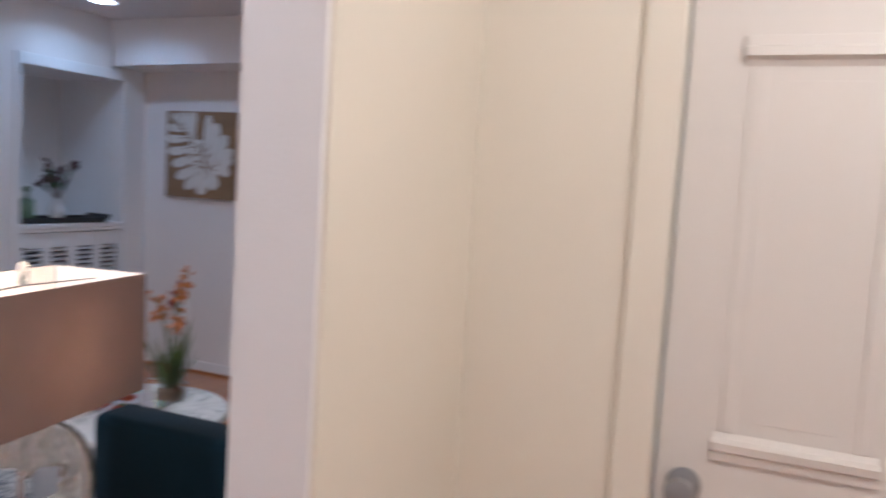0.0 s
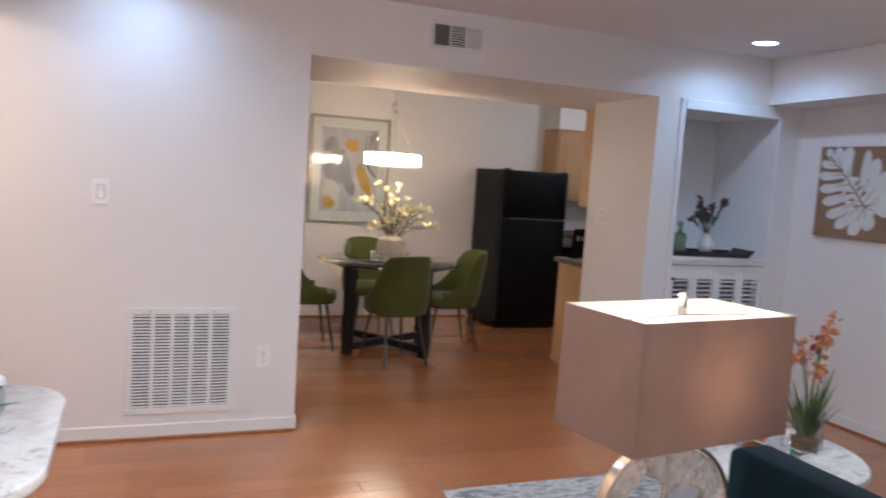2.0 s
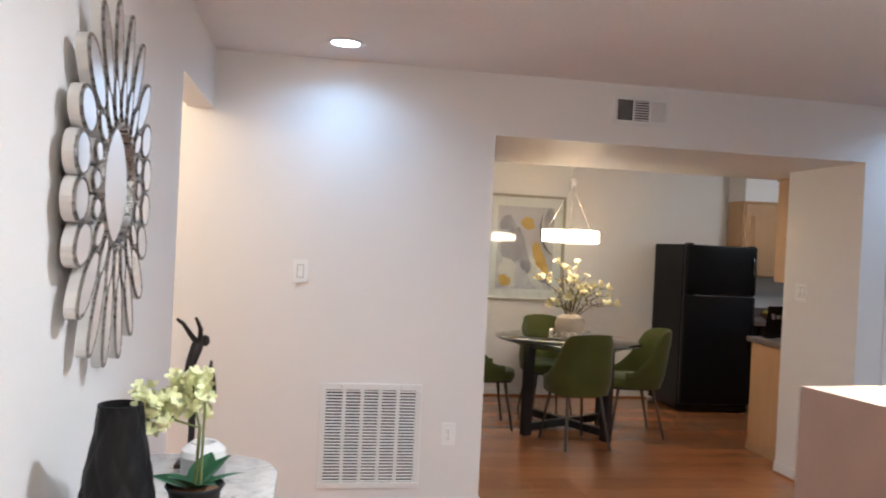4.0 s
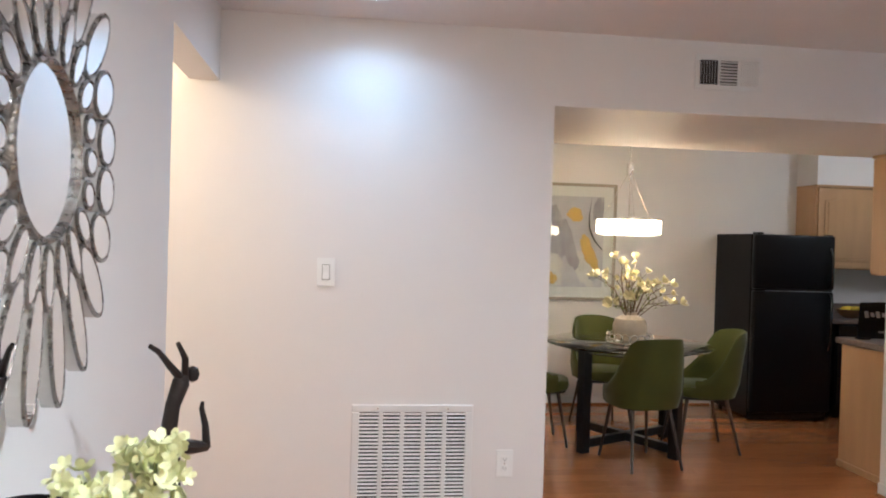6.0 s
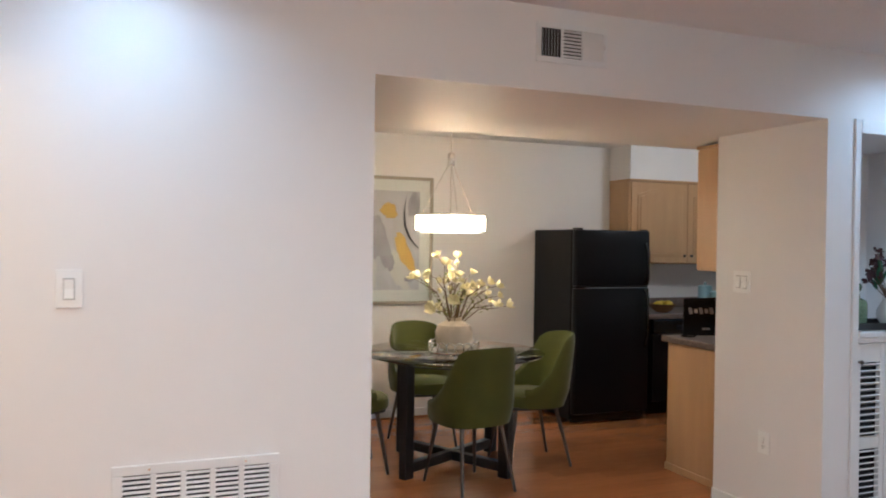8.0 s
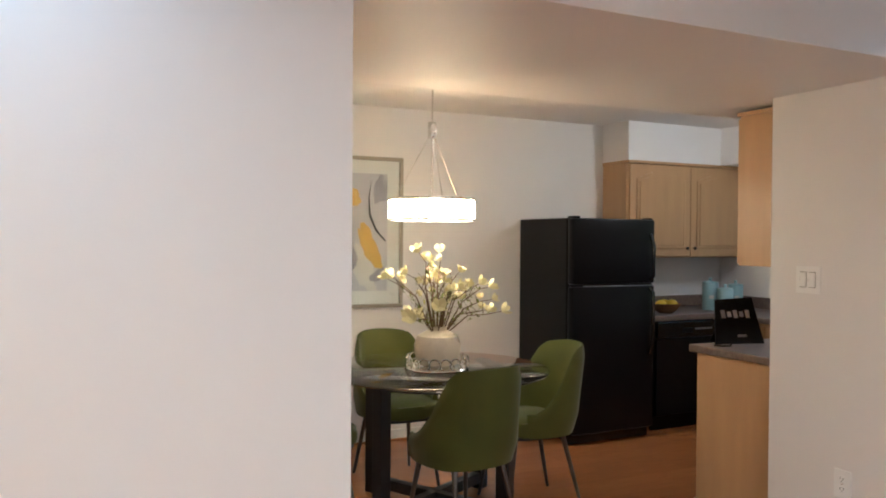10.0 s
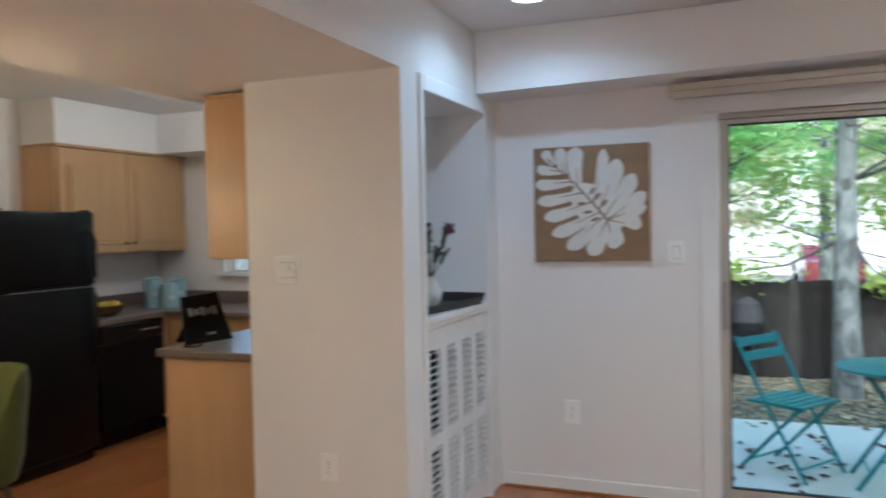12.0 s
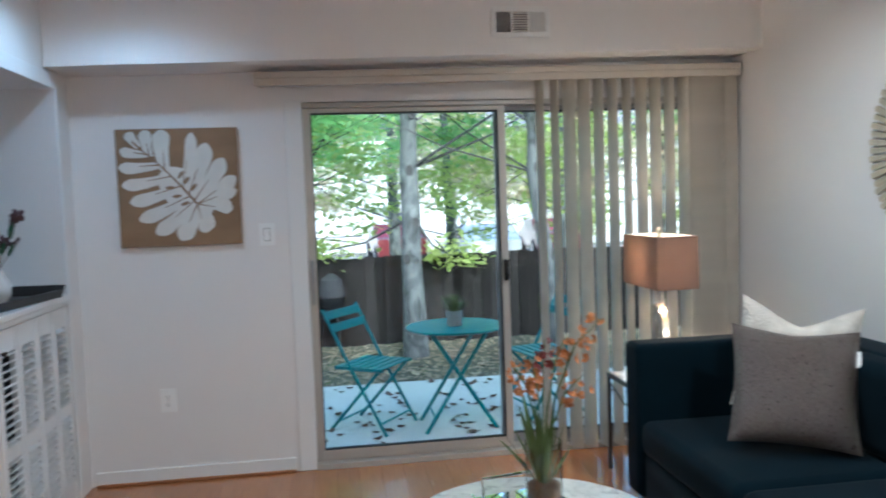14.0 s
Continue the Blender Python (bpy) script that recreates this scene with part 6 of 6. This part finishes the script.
# ---------- outdoors ----------
M_GROUND = mat("leaf_littered_earth", (0.09, 0.088, 0.06), 0.95, var=0.5, scale=3.2, bump=0.7, bscale=30)
M_LAWN = mat("lawn_grass", (0.10, 0.17, 0.04), 0.95, var=0.35, scale=2, bump=0.5, bscale=50)
M_FENCE = mat("weathered_fence_board", (0.022, 0.020, 0.019), 0.95, ior=1.08, var=0.45, scale=5, stretch=(3, 3, 0.5), bump=0.3, bscale=40, random_tint=0.5)
M_BARK = veined("pale_mottled_bark", [(0.36, (0.020, 0.020, 0.020)), (0.45, (0.075, 0.080, 0.078)), (0.62, (0.15, 0.155, 0.15))], 6, (1, 1, 0.5), 0.9, 1.2, 0.5, 40)
M_SCAR = mat("dark_bark_scar", (0.05, 0.048, 0.045), 0.95, var=0.4, scale=30, bump=0.6, bscale=60)
M_DEADLEAF = mat("brown_fallen_leaf", (0.10, 0.06, 0.04), 0.85, var=0.4, scale=10, random_tint=0.3)
M_FOL1 = translucent("yellow_green_foliage", (0.52, 0.60, 0.20), 0.7)
M_FOL2 = translucent("spring_green_foliage", (0.36, 0.58, 0.24), 0.7)
M_FOL3 = translucent("pale_autumn_foliage", (0.68, 0.62, 0.42), 0.7)
M_CARRED = mat("red_car_paint", (0.13, 0.018, 0.022), 0.25, var=0.05, coat=0.6)
M_CARWHITE = mat("white_car_paint", (0.70, 0.72, 0.74), 0.25, var=0.04, coat=0.6)
M_CARGLASS = mat("dark_car_glass", (0.03, 0.04, 0.05), 0.08, var=0.1)
M_TYRE = mat("tyre_rubber", (0.02, 0.02, 0.02), 0.8)
M_ASPH = mat("pale_asphalt", (0.14, 0.14, 0.145), 0.9, var=0.15, scale=3, bump=0.2, bscale=50)
ground.data.materials.clear()
ground.data.materials.append(M_GROUND)
solid("patio", bm_box((XE + 0.13, -9, -0.22), (5.68, 6, -0.055), 0.012), M_CONC, "worn concrete patio slab", "patio", kind="structure")
solid("lawn", bm_prism([(8.6, -0.14), (8.6, -0.085), (12.0, -0.35), (17.0, -0.785), (17.0, -0.90), (12, -0.47)], -30, 30, m=Matrix(((1, 0, 0, 0), (0, 0, 1, 0), (0, 1, 0, 0), (0, 0, 0, 1)))), M_LAWN, "grass strip behind the fence", "lawn", kind="structure")
solid("road", bm_box((17.002, -60, -0.90), (32, 60, -0.782)), M_ASPH, "pale parking lot behind the trees", "road", kind="structure")

PZ = -0.055
tb = thing("bistro_table", pose(4.36, -2.08, PZ), "round turquoise folding bistro table on the patio", "table")
part("tabletop", bm_lathe([(0.318, 0.650), (0.326, 0.655), (0.326, 0.664), (0.31, 0.668)], 48), M_TURQ, tb, smooth=True)
for sx in (-0.16, 0.16):
    for s in (-1, 1):
        part("leg", bm_tube([(sx, s * 0.19, 0.655), (sx + 0.01 * s, -s * 0.235, 0.0)], 0.013, 8), M_TURQ, tb, smooth=True)
for s in (-1, 1):
    part("crossbar", bm_tube([(-0.16, s * 0.17, 0.09), (0.16, s * 0.17, 0.09)], 0.008, 8), M_TURQ, tb)
gp2 = thing("potted_plant", pose(4.33, -2.07, PZ + 0.6685), "small leafy green plant in a grey pot on the bistro table", "potted plant")
part("pot", bm_lathe([(0.045, 0), (0.05, 0.005), (0.056, 0.10), (0.052, 0.10), (0.045, 0.085)], 24), mat("grey_concrete_pot", (0.24, 0.24, 0.24), 0.8, var=0.15, scale=12), gp2, smooth=True)
pf = bmesh.new()
for k in range(60):
    a, r = R3.uniform(0, 6.28), R3.uniform(0.03, 0.12)
    blade(pf, (0.02 * math.cos(a), 0.02 * math.sin(a), 0.085), (r * math.cos(a), r * math.sin(a), 0.10 + R3.uniform(0.03, 0.14)), 0.007, 0.04, 4)
part("leaves", pf, M_GRASSLEAF, gp2)


def bistro_chair(m):
    t = thing("bistro_chair", m, "turquoise folding metal bistro chair on the patio", "chair", group="bistro chairs")
    for k in range(6):
        part("seat_slat", bm_box((-0.20, -0.17 + 0.062 * k, 0.425), (0.20, -0.122 + 0.062 * k, 0.433), 0.002), M_TURQ, t)
    for s in (-1, 1):
        part("back_post", bm_tube([(s * 0.195, 0.21, 0.0), (s * 0.195, -0.05, 0.43), (s * 0.195, -0.25, 0.80)], 0.011, 8), M_TURQ, t, smooth=True)
        part("cross_leg", bm_tube([(s * 0.175, -0.23, 0.0), (s * 0.175, 0.17, 0.43)], 0.011, 8), M_TURQ, t, smooth=True)
        part("seat_rail", bm_tube([(s * 0.19, -0.17, 0.42), (s * 0.19, 0.19, 0.42)], 0.009, 8), M_TURQ, t)
    for z, y in ((0.68, -0.185), (0.76, -0.228)):
        part("back_slat", bm_box((-0.20, y - 0.004, z - 0.028), (0.20, y + 0.004, z + 0.028), 0.003), M_TURQ, t)
    part("crossbar", bm_tube([(-0.195, 0.165, 0.075), (0.195, 0.165, 0.075)], 0.008, 8), M_TURQ, t)
    part("crossbar", bm_tube([(-0.175, -0.18, 0.055), (0.175, -0.18, 0.055)], 0.008, 8), M_TURQ, t)
    return t


bch = bistro_chair(pose(4.47, -1.53, PZ, 0, 0, 145))
copy_thing(bch, pose(4.55, -2.72, PZ, 0, 0, 14))
gr = thing("patio_grill", pose(7.2, -1.27, -0.10) @ Matrix.Diagonal((0.62, 0.62, 0.97, 1)), "grey covered kettle grill by the fence", "grill")
part("lid", bm_lathe([(0.22, 0.62), (0.22, 0.68), (0.17, 0.80), (0.05, 0.86)], 24), mat("grey_lid", (0.03, 0.03, 0.032), 0.95, ior=1.2), gr, smooth=True)
part("bowl", bm_lathe([(0.06, 0.42), (0.17, 0.47), (0.22, 0.6), (0.22, 0.618)], 24), M_BLACKGLOSS, gr, smooth=True)
for a in (90, 210, 330):
    part("leg", bm_tube([(0.14 * math.cos(radians(a)), 0.14 * math.sin(radians(a)), 0.47), (0.24 * math.cos(radians(a)), 0.24 * math.sin(radians(a)), 0.0)], 0.012, 8), M_BLACKGLOSS, gr)

fe = thing("wooden_fence", pose(7.65, 0, -0.10), "weathered dark board fence behind the patio", "fence")
fbm = None
for k in range(120):
    y = 5.0 - 0.106 * k
    m2 = Matrix.Translation((-0.024 * (k % 2), y, R3.uniform(-0.012, 0.012)))
    if fbm is None:
        fbm = part("board", bm_box((0, -0.0535, 0.01), (0.02, 0.0535, 0.955), 0.002, seg=1), M_FENCE, fe, m=m2)
    else:
        again("board", fbm, fe, m2)
for z in (0.18, 0.50, 0.84):
    part("rail", bm_box((0.022, -7.8, z), (0.060, 5.05, z + 0.085), 0.003), M_FENCE, fe)
for k in range(6):
    part("post", bm_box((0.062, 4.6 - 2.4 * k, 0), (0.15, 4.69 - 2.4 * k, 0.93), 0.003), M_FENCE, fe)


def tree(x, y, r, h, lean, seed, crowns, fol, label, limbs=7, leaf=1.0):
    rnd = random.Random(seed)
    t = thing("tree", pose(x, y, ground_z(x) - 0.02), label, "tree")
    n = 12
    pts = [Vector((lean[0] * (k / n) ** 1.3 * h + 0.05 * noise.noise(Vector((k * 0.7, seed, 0))), lean[1] * (k / n) ** 1.3 * h + 0.07 * noise.noise(Vector((k * 0.7, seed, 5))), h * k / n)) for k in range(n + 1)]
    rad = [r * (1.25 if k == 0 else 1.05 if k == 1 else 1.0 - 0.55 * k / n) * (1 + 0.06 * noise.noise(Vector((k * 2.1, seed, 9)))) for k in range(n + 1)]
    part("trunk", bm_tube(pts, rad, 14), M_BARK, t, "pale mottled trunk", smooth=True)
    for k in range(4):
        q = pts[2 + k]
        a = math.pi + rnd.uniform(-0.7, 0.7)
        part("branch_scar", bm_lathe([(0.012, -0.02), (0.026, 0.0), (0.024, 0.012), (0.010, 0.006)], 12), M_SCAR, t, "dark branch scar" if k == 0 else "",
             m=Matrix.Translation(q + Vector((math.cos(a) * r * 0.86, math.sin(a) * r * 0.86, rnd.uniform(-0.1, 0.1)))) @ pose(0, 0, 0, 0, 90, math.degrees(a)) @ Matrix.Diagonal((2.0, 1.6, 1, 1)))
    bl = bmesh.new()
    for cx, cy, cz, cr in crowns[:limbs]:
        a = pts[min(n, max(3, int(n * min(0.95, cz / h * 0.75))))]
        c = Vector((cx, cy, cz))
        bm_tube([a, a.lerp(c, 0.5) + Vector((0, 0, -0.08)), c], [r * 0.16, r * 0.10, r * 0.03], 7, bl)
        for j in range(4):
            e = c + Vector((rnd.uniform(-1, 1), rnd.uniform(-1, 1), rnd.uniform(-0.6, 0.6))) * cr
            bm_tube([a.lerp(c, rnd.uniform(0.5, 1.0)), e], [r * 0.07, r * 0.02], 5, bl)
    part("limbs", bl, M_SCAR, t)
    verts, faces = [], []
    for cx, cy, cz, cr in crowns:
        nc = int(26 * cr * cr) + 6
        for q in range(nc):
            d = Vector((rnd.gauss(0, 1), rnd.gauss(0, 1), rnd.gauss(0, 0.55)))
            c = Vector((cx, cy, cz)) + d.normalized() * cr * rnd.uniform(0.25, 1.0)
            for j in range(30):
                p = c + Vector((rnd.gauss(0, 0.17), rnd.gauss(0, 0.17), rnd.gauss(0, 0.06)))
                ax1 = Vector((rnd.uniform(-1, 1), rnd.uniform(-1, 1), rnd.uniform(-0.45, 0.25))).normalized()
                ax2 = ax1.cross(Vector((rnd.uniform(-0.5, 0.5), rnd.uniform(-0.5, 0.5), 1))).normalized()
                s = leaf * rnd.uniform(0.035, 0.075)
                i0 = len(verts)
                verts += [p - ax1 * s, p + ax2 * s * 0.55 + Vector((0, 0, 0.01)), p + ax1 * s, p - ax2 * s * 0.55 + Vector((0, 0, 0.01))]
                faces.append((i0, i0 + 1, i0 + 2, i0 + 3))
    me = bpy.data.meshes.new("crown")
    me.from_pydata(verts, [], faces)
    me.materials.append(fol)
    o = new("crown", me)
    o.parent = t
    return t


RT = random.Random(31)


def crown_set(n, sx, sy, z0, z1, rr, off=(0, 0)):
    return [(off[0] + RT.uniform(-sx, sx), off[1] + RT.uniform(-sy, sy), RT.uniform(z0, z1), RT.uniform(*rr)) for _ in range(n)]


tree(6.86, -2.07, 0.108, 5.6, (0.0, 0.004), 1, [(0.9, 0.9, 1.05, 0.30), (0.7, -0.5, 0.95, 0.22)] + crown_set(15, 1.8, 2.3, 2.1, 4.4, (0.5, 0.9), (1.0, 0.2)), M_FOL1, "tall maple with a pale mottled trunk and yellow-green leaves")
tree(6.65, -3.42, 0.080, 5.4, (0.0, 0.12), 2, crown_set(12, 1.6, 1.8, 2.2, 4.4, (0.5, 0.85), (1.0, 0.2)), M_FOL2, "leaning tree with a smooth grey trunk")
tree(7.1, -0.86, 0.13, 5.2, (0.0, 0.01), 3, crown_set(10, 1.3, 1.4, 2.2, 4.2, (0.5, 0.8), (0.8, 0.5)), M_FOL2, "dark trunked tree beside the patio")
tree(9.6, -2.9, 0.07, 4.6, (0.02, 0.03), 4, crown_set(14, 2.0, 2.4, 1.5, 3.8, (0.45, 0.8), (0.3, 0.0)), M_FOL1, "thin young maple behind the fence")
tree(12.5, 0.6, 0.14, 6.5, (0.0, 0.0), 5, crown_set(16, 2.2, 3.0, 1.7, 4.6, (0.6, 1.0)), M_FOL2, "green tree on the grass strip")
tree(13.2, -5.6, 0.14, 6.5, (0.0, 0.0), 6, crown_set(16, 2.2, 3.0, 1.9, 4.8, (0.6, 1.0)), M_FOL3, "tree with pale autumn leaves on the grass strip")
tree(15.5, -2.6, 0.14, 7.0, (0.0, 0.0), 7, crown_set(16, 2.2, 3.2, 2.4, 5.4, (0.7, 1.1)), M_FOL3, "autumn tree at the edge of the parking lot")

tree(19.5, 3.2, 0.16, 7.0, (0.0, 0.0), 8, crown_set(13, 1.6, 3.6, 1.5, 5.0, (0.7, 1.1)), M_FOL2, "leafy green tree along the parking lot", 7, 1.7)
tree(20.5, -4.6, 0.16, 7.0, (0.0, 0.0), 9, crown_set(12, 1.6, 3.6, 2.1, 5.6, (0.7, 1.1)), M_FOL3, "pale autumn tree along the parking lot", 7, 1.7)
tree(21.0, -11.0, 0.16, 7.0, (0.0, 0.0), 10, crown_set(14, 1.6, 3.6, 1.5, 5.4, (0.7, 1.2)), M_FOL1, "yellow-green tree along the parking lot", 7, 1.7)


def car(m, paint, label):
    t = thing("parked_car", m, label, "car")
    side = [(-2.2, 0.30), (2.15, 0.30), (2.22, 0.62), (1.95, 0.82), (1.05, 0.92), (0.45, 1.36), (-1.05, 1.40), (-1.75, 0.98), (-2.2, 0.90)]
    part("body", bm_prism(side, -0.86, 0.86, 0.05, m=Matrix(((1, 0, 0, 0), (0, 0, 1, 0), (0, 1, 0, 0), (0, 0, 0, 1)))), paint, t)
    for s in (-1, 1):
        part("window", bm_prism([(-1.45, 0.97), (0.85, 0.95), (0.38, 1.30), (-1.0, 1.33)], 0, 0.012, m=Matrix.Translation((0, s * 0.862, 0)) @ Matrix(((1, 0, 0, 0), (0, 0, s, 0), (0, 1, 0, 0), (0, 0, 0, 1)))), M_CARGLASS, t)
        for wx in (-1.35, 1.35):
            w = part("wheel", bm_lathe([(0.30, -0.10), (0.33, -0.08), (0.33, 0.08), (0.30, 0.10)], 24), M_TYRE, t, m=Matrix.Translation((wx, s * 0.80, 0.33)) @ pose(0, 0, 0, 90))
            part("rim", bm_lathe([(0.20, -0.105), (0.20, 0.105)], 18), M_ALUGREY, w)
    return t


car(pose(28.5, -3.6, -0.781, 0, 0, 3), M_CARRED, "red saloon car in the parking lot")
car(pose(28.5, -9.6, -0.781, 0, 0, -4), M_CARRED, "red hatchback in the parking lot")
car(pose(25.0, -6.2, -0.781, 0, 0, 2), M_CARWHITE, "white saloon car in the parking lot")
car(pose(24.6, 0.6, -0.781, 0, 0, 0), M_CARWHITE, "white car beyond the trees")
M_SIDING = mat("pale_house_siding", (0.42, 0.41, 0.39), 0.8, var=0.06, scale=2)
M_CURTAIN = mat("curtained_window_glass", (0.36, 0.37, 0.37), 0.2, var=0.2, scale=2)
hs = thing("apartment_building", pose(34, 0, -0.8), "pale two-storey building beyond the parking lot", "building")
part("wall", bm_box((0, -26, 0), (8, 22, 5.4)), M_SIDING, hs)
part("roof", bm_prism([(-0.6, 5.4), (8.6, 5.4), (4, 7.8)], -26.5, 22.5, m=Matrix(((1, 0, 0, 0), (0, 0, 1, 0), (0, 1, 0, 0), (0, 0, 0, 1)))), M_ASPH, hs)
for k in range(14):
    for z in (1.0, 3.6):
        w = part("window", bm_box((-0.06, -24 + 3.3 * k, z), (0.0, -22.8 + 3.3 * k, z + 1.3), 0.02), M_TRIM, hs)
        part("pane", bm_box((-0.07, -23.9 + 3.3 * k, z + 0.08), (-0.055, -22.9 + 3.3 * k, z + 1.22)), M_CURTAIN, w)

RL = random.Random(99)
lm = bmesh.new()
o = []
for k in range(7):
    a = 2 * math.pi * k / 7
    o.append((0.045 * (1 if k % 2 else 0.6) * math.cos(a), 0.035 * (1 if k % 2 else 0.6) * math.sin(a)))
vs = [lm.verts.new((x, y, 0.002 + 0.4 * abs(x))) for x, y in o]
cc = lm.verts.new((0, 0, 0.001))
for k in range(7):
    lm.faces.new((cc, vs[k], vs[(k + 1) % 7]))
leafmesh = mesh_of("fallen_leaf", lm, M_DEADLEAF)
for k in range(230):
    lo2 = new("fallen_leaf", leafmesh)
    lo2.matrix_world = pose(RL.uniform(3.75, 5.6), RL.uniform(-4.2, -0.2), PZ + 0.0005, RL.uniform(-8, 8), RL.uniform(-8, 8), RL.uniform(0, 360)) @ Matrix.Scale(RL.uniform(0.6, 1.15), 4)
    tagged(lo2, "dry brown leaf fallen on the concrete patio", "leaf", "fallen leaves on the patio")
verts, faces = [], []
for k in range(5200):
    x, y, s, a = RL.uniform(5.7, 7.6), RL.uniform(-6, 3), RL.uniform(0.02, 0.045), RL.uniform(0, 6.28)
    i0 = len(verts)
    z = -0.096
    for j in range(4):
        aa = a + j * math.pi / 2
        verts.append((x + s * math.cos(aa) * (1 if j % 2 else 0.6), y + s * math.sin(aa) * (1 if j % 2 else 0.6), z + RL.uniform(0, 0.018)))
    faces.append((i0, i0 + 1, i0 + 2, i0 + 3))
me = bpy.data.meshes.new("leaf_litter")
me.from_pydata(verts, [], faces)
me.materials.append(mat("leaf_litter_tan", (0.27, 0.225, 0.16), 0.9, var=0.6, scale=9))
tagged(new("leaf_litter", me), "scattered dry leaves on bare earth", "leaf litter", kind="stuff")

# ---------- floor boards ----------
RB = random.Random(4)
PW, PL = 0.118, 1.22
floor_ob = bpy.data.objects["floor"]
boards = {}
extra = bmesh.new()


def board(x0, x1, y):
    x0, x1 = round(x0, 3), round(x1, 3)
    if x1 - x0 < 0.05:
        return
    key = round(x1 - x0, 3)
    if key not in boards:
        bm = bmesh.new()
        w, l, c = PW - 0.0003, key - 0.0003, 0.0007
        lo = [bm.verts.new(p) for p in ((0, 0, -0.011), (l, 0, -0.011), (l, w, -0.011), (0, w, -0.011))]
        md = [bm.verts.new(p) for p in ((0, 0, -c), (l, 0, -c), (l, w, -c), (0, w, -c))]
        hi = [bm.verts.new(p) for p in ((c, c, 0), (l - c, c, 0), (l - c, w - c, 0), (c, w - c, 0))]
        for a, b in ((lo, md), (md, hi)):
            for k in range(4):
                bm.faces.new((a[k], a[(k + 1) % 4], b[(k + 1) % 4], b[k]))
        bm.faces.new(hi)
        boards[key] = mesh_of("plank", bm, M_FLOOR)
    ob = new("plank", boards[key])
    ob.parent = floor_ob
    ob.location = (x0, y, 0.0)


count = 0
y = -5.99
while y < 3.32:
    xa, xb = ((-1.64, XE + 0.0) if y < -3.75 else (-1.64, XE - 0.001)) if y < -0.06 else (-1.7, 4.57)
    if y < -3.75:
        xb = XC + 0.05
    if -1.2 < y < 0.0:
        xa = -3.2
    x = xa
    first = PL * RB.choice((0.25, 0.5, 0.75, 1.0))
    while x < xb - 0.02:
        e = min(xb, x + first)
        board(x, e, y)
        first = PL
        x = e
    y += PW
